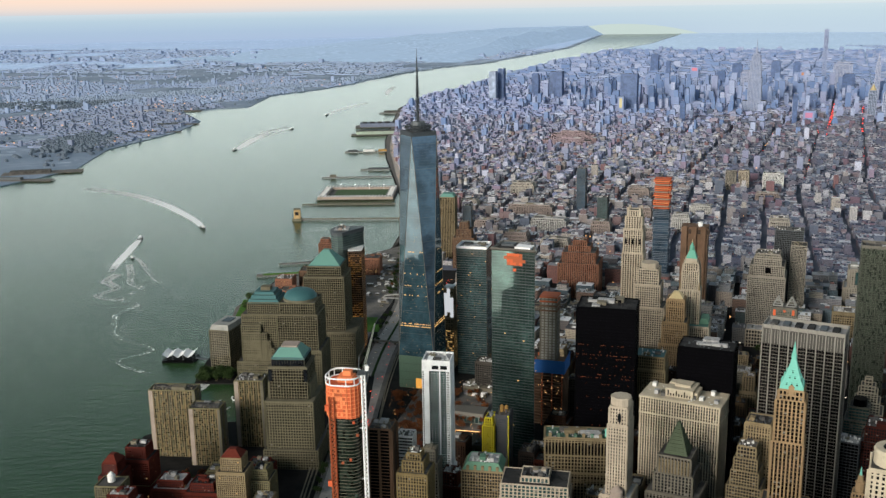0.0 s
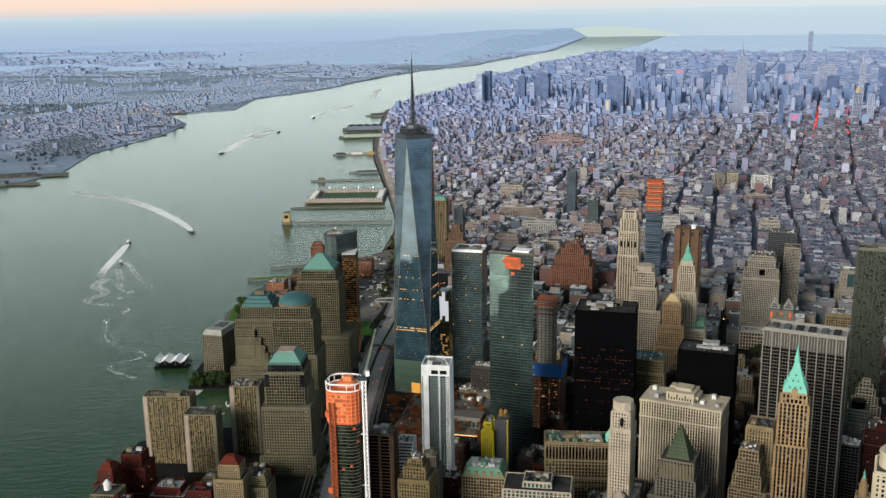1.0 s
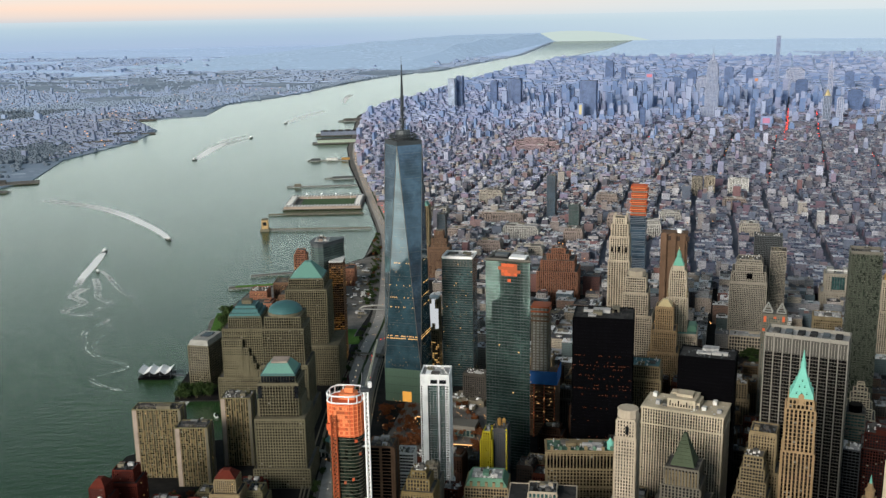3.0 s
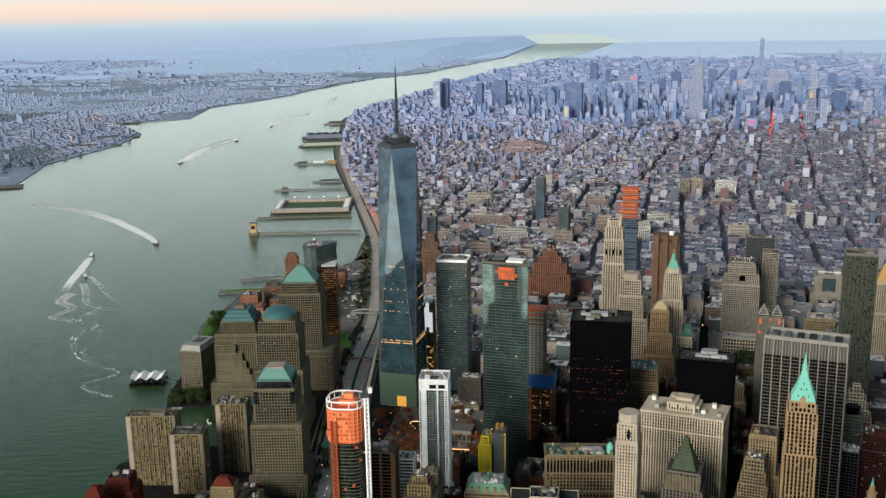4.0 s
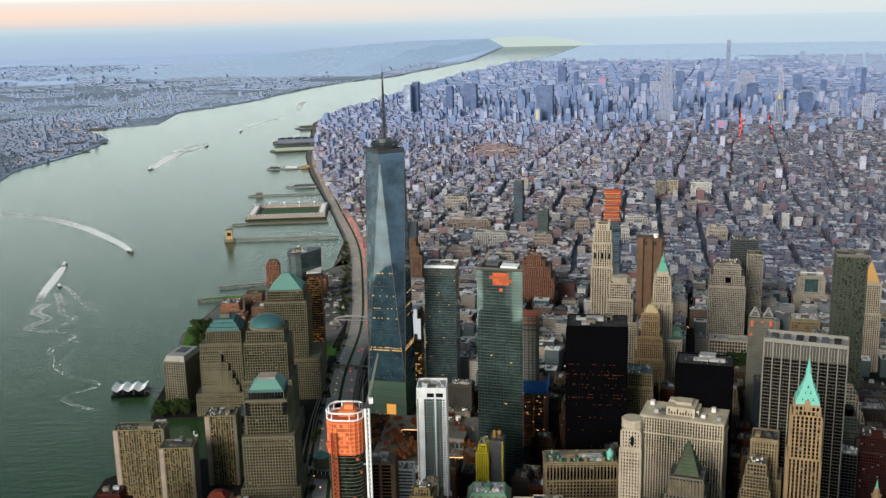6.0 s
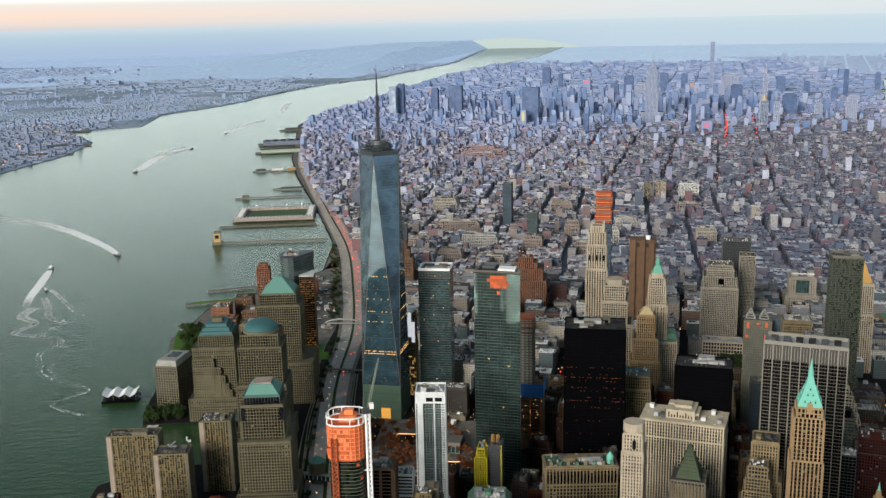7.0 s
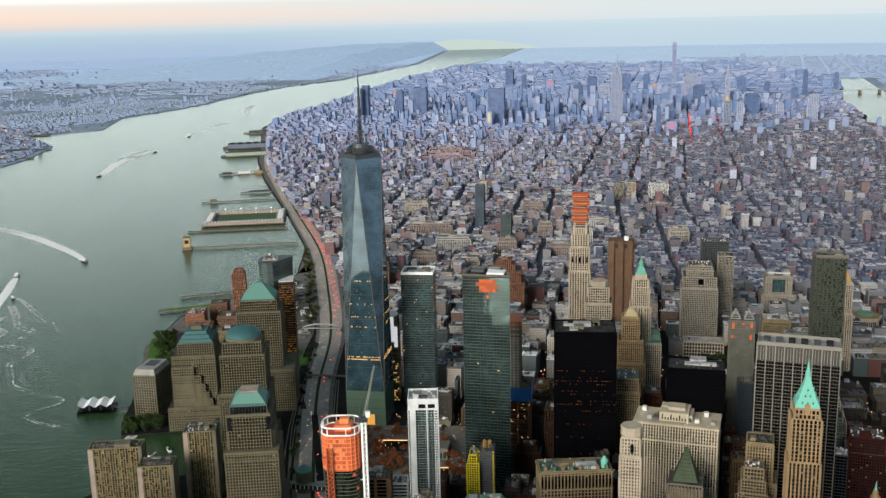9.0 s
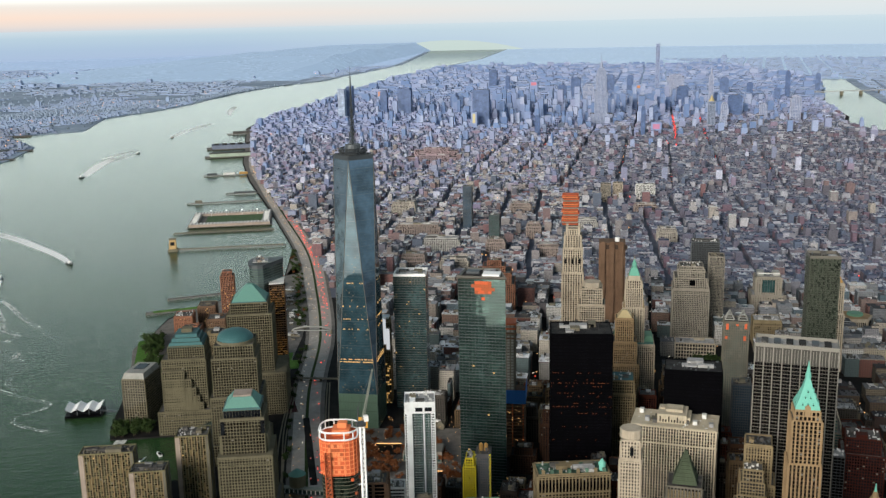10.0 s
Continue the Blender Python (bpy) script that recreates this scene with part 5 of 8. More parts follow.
def old_towers():
    """The stone towers of the old financial streets."""
    for q in ((64, -129, 6), (54, -97, 10), (31.5, -116, 5), (46, -115, 6), (29, -94, 9), (66.5, -111, 5), (61, -117, 4), (88, -121, 6), (4, -103, 6), (13, -116, 8), (-13, -114, 5), (-19, -101, 5), (-13, -95, 4),
              (71.5, 1, 6), (74, -8, 7), (87, -14, 9), (78.5, -23, 6), (133, 29, 9), (149, 46, 9), (104, -45, 6), (125, -53, 8), (155, -24, 9), (58.5, -59, 6), (118, 64, 9), (119, 107, 7), (79, 95, 12), (82, -124, 4), (103.5, -101, 6), (92.5, -120.5, 5), (119, -67, 5), (108, -82, 5), (138, -32, 5), (90, -46, 5)):
        keep(*q)
    t = tower("setback_tower", "limestone skyscraper with a steep verdigris pyramid and spire", 64.2, -129.5, -30,
              [(0, 18, 9.4, 8.8), (18, 33, 6.2, 6.0), (33, 42.2, 5.7, 5.6), (42.2, 44.2, 4.8, 4.8)], SAND, G_BRONZE, bay=0.8, floor=0.86, pier=0.42, span=0.24, lit=0.0, units=0, grids=[(0.5, 0.2), (0.48, 0.06), (0.46, 0.16), (0.42, 0.3)])
    part("cornice", Geo().box(0, 0, 32.8, 33.15, 6.4, 6.2), SAND, t)
    frustum(t, "roof_skirt", 0, 0, 44.2, 45.2, 4.8, 4.8, 0.94, MINT)
    frustum(t, "pyramid_roof", 0, 0, 45.2, 46.5, 4.5, 4.5, 0.73, MINT, "steep bright green pyramid roof")
    frustum(t, "middle_roof", 0, 0, 46.5, 48.4, 3.285, 3.285, 0.60, MINT)
    frustum(t, "upper_roof", 0, 0, 48.4, 50.6, 1.97, 1.97, 0.42, MINT)
    part("lantern", Geo().tube(0, 0, 50.6, 51.6, 0.6, 0.5, 8), MINT, t)
    for k in range(4):
        a = k * math.pi / 2
        for z, rad, n in ((45.3, 2.0, 3), (46.6, 1.5, 2), (47.7, 1.1, 1)):
            for i in range(n):
                u = (i - (n - 1) / 2) * 1.0
                x, y = rad * math.cos(a) - u * math.sin(a), rad * math.sin(a) + u * math.cos(a)
                part("dormer", Geo().box(x, y, z, z + 0.55, 0.5, 0.42, a).box(x + 0.2 * math.cos(a), y + 0.2 * math.sin(a), z + 0.1, z + 0.4, 0.14, 0.24, a, mi=1), [MINT, G_DARK], t)
    part("lantern_house", Geo().box(0, -2.3, 43.2, 45.0, 1.1, 0.5).box(0, -2.3, 45.0, 45.5, 1.2, 0.6, taper=0.3), SAND, t)
    part("spire", Geo().tube(0, 0, 51.6, 54.2, 0.42, 0.03, 8), MINT, t)
    # broad H-shaped block
    t = tower("office_block", "broad white limestone office block with roof pavilion", 54.0, -96.4, -35, [(0, 25.9, 18.8, 9.5), (25.9, 29.9, 18.8, 9.5)], IVORY, G_DARK, bay=0.62, floor=0.74, pier=0.46, span=0.22, lit=0.0, units=3, roof=ROOF_L)
    for z in (25.8, 29.8):
        part("cornice", Geo().box(0, 0, z, z + 0.35, 19.5, 10.2), IVORY, t)
    p = part("pavilion", Geo().box(-0.6, 0.2, 30.25, 32.4, 6.6, 6.4).box(-0.2, 0.4, 32.404, 33.1, 3.8, 3.2).box(2.9, 0.6, 30.25, 31.6, 1.2, 5.0).box(-3.0, 1.2, 32.404, 32.8, 1.2, 2.0), IVORY, t)
    for k in range(9):
        part("pavilion_window", Geo().box(-3.2 + k * 0.65, -3.06, 30.6, 31.2 if k % 3 else 31.9, 0.26, 0.1), G_DARK, p)
    for k in range(10):
        part("rooftop_unit", Geo().box(-8 + k * 1.8, rng.uniform(-3, 3), 30.25, 30.7 + rng.random() * 0.6, 1.0, 1.2), rng.choice((ROOF, ROOF_L, WHITE)), t)
    # slim tower
    t = tower("slim_tower", "slim fluted limestone tower with a rounded top", 32.0, -116.2, -30, [(0, 17, 6.6, 7.6), (17, 33.5, 4.2, 6.0), (33.5, 37.2, 3.8, 5.2)], PALE_L, G_DARK, bay=0.62, floor=0.74, pier=0.62, span=0.42, lit=0.0, units=0, roof=ROOF_L)
    part("crown", Geo().tube(0, 0, 37.2, 38.9, 2.3, 2.2, 10).tube(0, 0, 38.9, 39.2, 2.35, 2.2, 10), PALE_L, t)
    part("opening", Geo().box(0.3, -2.85, 34.2, 36.0, 0.7, 0.14), G_DARK, t)
    part("dome", Geo().tube(0.6, -4.6, 17.0, 19.0, 1.4, 1.4, 16).tube(0.6, -4.6, 19.0, 20.0, 1.4, 0.2, 16), PINK, t)
    # stepped pyramid bank
    t = tower("setback_tower", "grey stone tower with a stepped pyramid roof and columns", 45.8, -115.0, -33, [(0, 16, 11.5, 9.5), (16, 20.5, 8.4, 8.0), (20.5, 24.4, 7.2, 7.0)], GREYST, G_DARK, bay=0.75, floor=0.8, pier=0.5, span=0.3, lit=0.0, units=0)
    for k in range(10):
        part("column", Geo().tube(-3.2 + k * 0.71, -3.75, 20.6, 24.0, 0.16, 0.14, 8), LIME, t)
    for k in range(9):
        part("pyramid_course", Geo().box(0, 0, 24.75 + k * 0.76, 25.55 + k * 0.76, 5.2 * (1 - k / 9.5), 5.2 * (1 - k / 9.5), taper=0.93), SLATE, t)
    # green-roofed gothic block
    t = tower("office_block", "ornate stone block with green copper roof and corner cupola", 28.8, -94.0, -14, [(0, 12.0, 16.4, 6.6), (12.0, 16.4, 16.4, 6.6), (16.4, 20.8, 16.4, 6.6)], LIME, G_BRONZE, bay=0.78, floor=0.86, pier=0.44, span=0.30, lit=0.0, units=8, roof=COPPER_W)
    part("cornice", Geo().box(0, 0, 20.4, 20.8, 17.2, 7.3), LIME, t)
    part("cornice", Geo().box(0, 0, 16.2, 16.55, 17.0, 7.1), LIME, t)
    for k in range(21):
        x = -7.8 + 0.78 * k
        part("arched_window", Geo().box(x, -3.36, 17.2, 19.0, 0.46, 0.16).tube(x, -3.36, 18.9, 19.25, 0.23, 0.12, 8), G_BLACK, t)
        part("arcade_pier", Geo().box(x + 0.39, -3.44, 16.6, 19.9, 0.2, 0.24), LIME, t)
    for k in range(8):
        part("dormer", Geo().box(-7.0 + 2.0 * k, -2.7, 20.8, 21.7, 0.7, 0.7).box(-7.0 + 2.0 * k, -2.7, 21.7, 22.0, 0.9, 0.8, taper=0.3), COPPER_W if k % 2 else LIME, t)
    part("cupola", Geo().tube(6.8, -1.4, 20.6, 22.4, 0.8, 0.8, 12).tube(6.8, -1.4, 22.4, 23.6, 0.9, 0.1, 12), MINT, t)
    tower("office_block", "cream stone setback block", 66.6, -111.0, -34, [(0, 20, 7.4, 7), (20, 29, 5.6, 5.8)], CREAM, G_DARK, pier=0.6, lit=0.0, units=2)
    tower("office_block", "pale stepped ziggurat office block", 61.4, -116.8, -34, [(0, 17, 7.4, 7), (17, 20.5, 6, 6), (20.5, 23.4, 5, 5), (23.4, 26, 4, 4)], LIME, G_DARK, span=0.4, lit=0.0, units=1)
    tower("office_block", "dark red brick office block", 103.8, -100.6, -36, [(0, 17, 10, 9), (17, 20.8, 8, 7)], masonry("dark_red_brick", (0.05, 0.012, 0.008)), G_DARK, lit=0.0, units=2)
    keep(71.8, -155.5, 6), keep(77.2, -136.0, 4), keep(93.0, -103.6, 4)
    t = tower("office_tower", "tall cream stone tower with a rounded head and slit windows", 71.8, -155.5, -34, [(0, 38.6, 8.0, 8.0)], IVORY, G_DARK, bay=1.0, floor=0.95, pier=0.62, span=0.42, units=0)
    part("round_head", Geo().tube(0, 0, 38.9, 41.4, 3.7, 3.6, 20).tube(0, 0, 41.4, 41.9, 3.8, 3.5, 20), IVORY, t)
    part("dome", Geo().tube(0, 0, 41.9, 42.9, 2.2, 1.4, 16), G_BLACK, t, "dark domed roof light")
    t = tower("lantern_tower", "slim cream stone tower with a tiered lantern", 77.2, -136.0, -34, [(0, 19.0, 5.0, 5.0), (19.0, 22.8, 2.6, 2.6)], SAND, G_DARK, bay=0.7, floor=0.8, pier=0.5, span=0.3, units=0)
    part("lantern", Geo().tube(0, 0, 22.8, 25.0, 0.95, 0.85, 8).tube(0, 0, 25.0, 25.2, 1.1, 1.0, 8).tube(0, 0, 25.2, 26.6, 0.7, 0.45, 8), SAND, t)
    part("finial", Geo().tube(0, 0, 26.6, 28.4, 0.3, 0.05, 6), MINT, t)
    tower("office_block", "dark glass block with a white gravelled roof", 93.0, -103.6, -36, [(0, 18.8, 5.0, 4.6)], STEEL, G_BLACK, bay=0.8, floor=0.8, pier=0.1, span=0.2, units=3, roof=ROOF_L)
    tower("office_block", "white stepped tower with a small lantern", 119, -67, -32, [(0, 10, 8.5, 8), (10, 13, 6.6, 6.4), (13, 15.6, 5, 5), (15.6, 17.4, 3.6, 3.6), (17.4, 19.2, 1.8, 1.8)], IVORY, G_DARK, bay=0.8, floor=0.74, pier=0.3, span=0.5, units=0)
    t = tower("office_block", "grey stepped glass block with a round dark plant room", 108, -82, -34, [(0, 10, 9, 9), (10, 14.5, 7, 7), (14.5, 18, 5, 5)], GREYST, G_TEAL, bay=0.8, floor=0.8, pier=0.15, span=0.4, units=0)
    part("plant_room", Geo().tube(0, 0, 18.0, 20.0, 1.8, 1.8, 14), G_BLACK, t)
    tower("office_block", "salmon brick tower with pale corners", 138, -32, -30, [(0, 12.6, 5, 5), (12.6, 13.8, 2.4, 2.4)], BRICK_O, G_DARK, bay=0.7, floor=0.7, units=0)
    tower("office_block", "pale banded office block with a flat roof", 90, -46, -30, [(0, 9, 7.4, 6.5), (9, 16, 6.8, 6)], GREYST, G_DARK, bay=0.9, floor=0.62, pier=0.1, span=0.55, units=2, roof=ROOF_L)
    t = tower("office_block", "white stone block with green mansard roof", 4.0, -103.0, -18, [(0, 18.6, 9.6, 7.4)], CREAM, G_DARK, lit=0.0, units=0, roof=MOSS)
    frustum(t, "mansard", 0, 0, 18.9, 20.4, 9.2, 7.0, 0.8, MOSS, "green copper mansard roof")
    for k in range(5):
        part("dormer", Geo().box(-3.4 + 1.7 * k, -3.25, 18.95, 19.9, 0.6, 0.7), CREAM, t)
    rooftop(t, 0, 0, 20.4, 7.2, 5.5, 5, MOSS, 0.2, ROOF_L)
    tower("office_block", "cream-framed block with dark sunken roofs", 13.0, -117.0, -18, [(0, 18.4, 15, 8.5), (18.4, 21.6, 14.4, 8.0), (21.6, 22.8, 6, 5)], PALE_L, G_TEAL, bay=0.9, floor=0.8, span=0.3, lit=0.0, units=7, roof=ROOF_D)
    tower("office_block", "cream brick block with stepped crown", -13.0, -114.0, -20, [(0, 24.5, 6.6, 6.6), (24.5, 27, 4.6, 4.6), (27, 28.4, 3, 3)], GOLDEN, G_DARK, pier=0.5, lit=0.0, units=1)
    tower("office_block", "dark bronze office block with tan corner piers", -19.4, -101.5, -18, [(0, 29.5, 5.4, 5.4)], BROWN, G_BLACK, bay=2.6, floor=0.8, pier=0.22, span=0.2, lit=0.0, units=3)
    tower("office_block", "grey and white banded apartment block", -13.4, -96.0, -18, [(0, 20, 4.6, 5), (20, 24.6, 3.8, 4)], WHITE, G_DARK, pier=0.1, span=0.45, lit=0.0, units=3)
    tower("office_block", "pale grey banded apartment block", -8.4, -101, -18, [(0, 20, 4.4, 4.6), (20, 22.8, 3.0, 3.2)], GREYST, G_DARK, pier=0.4, span=0.45, lit=0.0, units=3)
    # north of the site
    t = tower("residential_tower", "slender pale limestone residential tower with a notched crown", 72.0, 0.8, -26, [(0, 42, 6.6, 6.4), (42, 50, 6.0, 5.8), (50, 54, 5.2, 5.0), (54, 55.8, 4.0, 4.0)], PALE_L, G_BRONZE, bay=0.8, floor=0.7, pier=0.5, span=0.3, lit=0.0, units=0)
    for k in range(5):
        part("loggia", Geo().box(-2.3 + 1.15 * k, -3.0, 44.8, 46.6, 0.5, 0.3), G_DARK, t)
    for sx in (-1, 1):
        part("crown_pier", Geo().box(sx * 1.9, -1.9, 54.0, 57.0, 0.7, 0.7).box(sx * 1.9, 1.9, 54.0, 57.0, 0.7, 0.7), PALE_L, t)
    t = tower("office_tower", "pale stone office tower with an octagonal crown", 74.5, -8.5, -26, [(0, 26, 11, 9), (26, 33.4, 8, 7.6), (33.4, 38.3, 6.4, 6.2)], PALE_L, G_DARK, bay=0.72, pier=0.45, span=0.4, lit=0.0, units=2)
    part("crown", Geo().tube(0, 0, 38.5, 40.2, 3.0, 2.9, 8), PALE_L, t)
    t = tower("gothic_tower", "cream terracotta gothic tower with a green spire", 86.6, -13.8, -26, [(0, 21, 13, 11), (21, 32.5, 6.4, 6.4), (32.5, 38.5, 5.2, 5.2), (38.5, 41, 4.2, 4.2)], PALE_L, G_BRONZE, bay=0.66, pier=0.58, span=0.26, lit=0.0, units=0, roof=COPPER)
    part("lantern_stage", Geo().box(0, 0, 41.0, 42.3, 3.6, 3.6).box(0, 0, 42.3, 42.5, 3.9, 3.9), PALE_L, t)
    frustum(t, "crown_roof", 0, 0, 42.5, 44.9, 3.4, 3.4, 0.5, VERD, "steep green copper crown roof")
    part("lantern", Geo().tube(0, 0, 44.9, 45.9, 0.75, 0.7, 8), VERD, t)
    part("spire", Geo().tube(0, 0, 45.9, 47.6, 0.8, 0.08, 8), VERD, t, "green copper spire")
    part("finial", Geo().tube(0, 0, 47.6, 48.4, 0.1, 0.04, 6), GOLDR, t)
    for k in range(7):
        part("white_rib", Geo().box(-2.7 + 0.9 * k, -3.3, 21.2, 32.4, 0.22, 0.3), IVORY, t)
    for sx in (-1, 1):
        part("wing_roof", Geo().box(sx * 4.9, 1.0, 21.35, 22.8, 3.0, 8.2, taper=0.7), MOSS, t, "green copper wing roof")
    for sx in (-1, 1):
        for sy in (-1, 1):
            part("pinnacle", Geo().tube(sx * 2.5, sy * 2.5, 38.4, 41.2, 0.35, 0.05, 6), PALE_L, t)
            part("pinnacle", Geo().tube(sx * 3.0, sy * 3.0, 32.4, 35.0, 0.35, 0.05, 6), CREAM, t)
    t = tower("setback_tower", "tan stone tower with a small gilded roof", 78.4, -23.5, -26, [(0, 18, 9, 8), (18, 25, 7.4, 6.8), (25, 32.2, 5.2, 5.2)], SAND, G_BRONZE, pier=0.6, span=0.3, lit=0.0, units=0)
    frustum(t, "gilded_roof", 0, 0, 32.4, 34.4, 4.4, 4.4, 0.35, GOLDR, "small pale gilded hip roof")
    tower("office_block", "old stone block with a copper mansard", 58.4, -59.0, -26, [(0, 24, 8.6, 8), (24, 27.4, 8.0, 7.4)], LIME, G_BRONZE, pier=0.5, lit=0.0, units=2, roof=COPPER_D)
    t = tower("office_tower", "massive grey stone office tower with shouldered top", 133, 29, -28, [(0, 24, 13, 11.5), (24, 27.8, 12, 10.5), (27.8, 31.0, 9.4, 8.6), (31.0, 31.8, 8.4, 7.6)], CIVIC, G_DARK, pier=0.5, span=0.4, lit=0.0, units=2)
    part("opening", Geo().box(0.4, -4.9, 25.2, 27.2, 1.9, 1.0), G_BLACK, t)
    for z, w, d in ((23.2, 13.5, 12.0), (30.0, 9.9, 9.1)):
        part("cornice", Geo().box(0, 0, z, z + 0.5, w, d), CIVIC, t)
    tower("office_slab", "dark ribbed federal office slab", 148.8, 45.2, -28, [(0, 36.4, 10.4, 7)], STEEL, G_BLACK, lit=0.0, units=2)
    tower("office_slab", "pale checked federal office slab", 149.0, 37.2, -28, [(0, 32.2, 5.6, 7)], CIVIC, G_DARK, bay=0.5, floor=0.6, lit=0.0, units=2)
    t = tower("unfinished_tower", "pale tower with two white roof gables and orange netting", 103.6, -45.2, -30, [(0, 34.6, 6.8, 6.2)], GREYST, G_TEAL, pier=0.6, span=0.5, lit=0.0, units=0)
    for sx in (-1, 1):
        g = Geo()
        top = (sx * 1.9, 0, 37.6)
        feet = [(sx * 1.9 - 1.3, -1.3, 34.9), (sx * 1.9 + 1.3, -1.3, 34.9), (sx * 1.9 + 1.3, 1.3, 34.9), (sx * 1.9 - 1.3, 1.3, 34.9)]
        for k in range(4):
            g.bar(feet[k], top, 0.11)
            g.bar(feet[k], feet[(k + 1) % 4], 0.11)
            mid = [tuple(0.5 * (p + q) for p, q in zip(feet[i], top)) for i in (k, (k + 1) % 4)]
            g.bar(mid[0], mid[1], 0.1)
        part("gable", g, PALE_G, t, "open white pyramid frame")
    for x, z0, z1 in ((-2.6, 32.4, 34.2), (2.6, 32.8, 34.4), (-2.8, 29.6, 30.4), (2.4, 29.2, 30.6), (0.2, 33.6, 34.2)):
        part("netting", Geo().box(x, -3.25, z0, z1, 0.7, 0.14), ORANGE, t)
    # rippled steel tower
    t = thing("residential_tower", 126.1, -53.6, 0, -28, "tall residential tower in rippled grey-green steel", "skyscraper")
    b = part("body", Geo().box(0, 0, 0, 53.6, 8.4, 7.0), G_RIPPLE, t)
    g = Geo()
    r = random.Random(4)
    for k in range(78):
        z = k * 0.69
        for i in range(22):
            if r.random() < 0.86:
                g.box(-4.2 + 8.4 * (i + 0.5) / 22, -3.5 - 0.07 * math.sin(k * 0.5 + i * 0.6), z, z + (0.44 if i % 3 else 0.69), 0.26, 0.3)
        for i in range(16):
            if r.random() < 0.86:
                g.box(4.2 + 0.07 * math.sin(k * 0.5 + i), -3.5 + 7 * (i + 0.5) / 16, z, z + 0.44, 0.26, 0.3)
                g.box(-4.2, -3.5 + 7 * (i + 0.5) / 16, z, z + 0.44, 0.26, 0.3)
    part("cladding", g, metal("rippled_steel", (0.088, 0.098, 0.078), 0.45, 0.4), b, kind="stuff")
    rooftop(t, 0, 0, 53.6, 8.4, 7.0, 3, SILVER, 0.9, ROOF)
    t = tower("court_tower", "tall tan stone court tower with a gilded pyramid roof", 165.7, -9.6, -30, [(0, 21.0, 7.0, 6.8), (21.0, 31.6, 6.2, 6.0)], PALE_L, G_BRONZE, bay=0.7, pier=0.55, lit=0.0, units=0)
    part("cornice", Geo().box(0, 0, 30.9, 31.5, 6.7, 6.5), PALE_L, t)
    frustum(t, "pyramid_roof", 0, 0, 31.9, 38.2, 5.4, 5.2, 0.08, TERRA, "orange-gold pyramid roof")
    part("finial", Geo().tube(0, 0, 38.2, 39.6, 0.25, 0.05, 6), TERRA, t)
    t = thing("courthouse", 204, 24, 0, -20, "six-sided stone courthouse with a green and tan roof", "courthouse")
    part("wall", Geo().tube(0, 0, 0, 5.4, 6.6, 6.6, 6), PALE_L, t)
    part("cornice", Geo().tube(0, 0, 5.4, 5.9, 6.9, 6.9, 6), PALE_L, t)
    part("roof", Geo().tube(0, 0, 5.9, 6.1, 6.2, 6.2, 6), SAND, t)
    part("drum", Geo().tube(0, 0, 6.1, 7.0, 3.0, 3.0, 16), MOSS, t, "round green roof over the hall")
    for k in range(6):
        a = radians(60 * k + 30)
        for m in range(-3, 4):
            part("window", Geo().box(5.74 * math.cos(a) - 0.72 * m * math.sin(a), 5.74 * math.sin(a) + 0.72 * m * math.cos(a), 1.2, 4.6, 0.12, 0.36, a), G_DARK, t)
    # windowless telephone tower
    t = thing("telephone_tower", 118, 64, 0, -26, "windowless brown granite telephone tower with projecting shafts", "office tower")
    part("body", Geo().box(0, 0, 0, 35.2, 10.4, 8.4), BROWN, t)
    for x in (-3.6, 0, 3.6):
        part("shaft", Geo().box(x, -4.6, 0, 35.8, 1.7, 1.2), BROWN, t)
        part("vent", Geo().box(x + 1.8, -4.25, 32.6, 34.4, 1.2, 0.16), BRONZE_D, t)
    part("dish", Geo().tube(2, -1, 35.2, 36.8, 0.9, 1.0, 12), WHITE_M, t)
    # stacked-slab tower under construction
    t = thing("unfinished_tower", 119, 106.5, 0, -26, "stacked-slab tower under construction, orange above and glass below", "construction")
    part("body", Geo().box(0, 0, 0, 34.0, 6.6, 6.6), G_BLUE, t)
    part("upper_core", Geo().box(0, 0, 34.0, 47.4, 5.4, 5.4), BROWN, t)
    r = random.Random(8)
    for k in range(60):
        z = 0.5 + k * 0.79
        up = z > 34
        dx, dy = r.uniform(-0.35, 0.35), r.uniform(-0.35, 0.35)
        part("slab", Geo().box(dx, dy, z, z + (0.34 if up else 0.22), 7.0, 7.0), (ORANGE if k % 2 else (ORANGE_L if k % 4 else PINK)) if up else STACK, t)
    # brick telephone building with setbacks
    tower("setback_block", "red-brown brick setback block", 79, 95, -22, [(0, 15, 17, 15), (15, 19.5, 14, 12), (19.5, 22, 9, 8), (22, 24, 5.5, 5)], BRICK_O, G_DARK, bay=0.8, pier=0.6, span=0.2, lit=0.0, units=1)


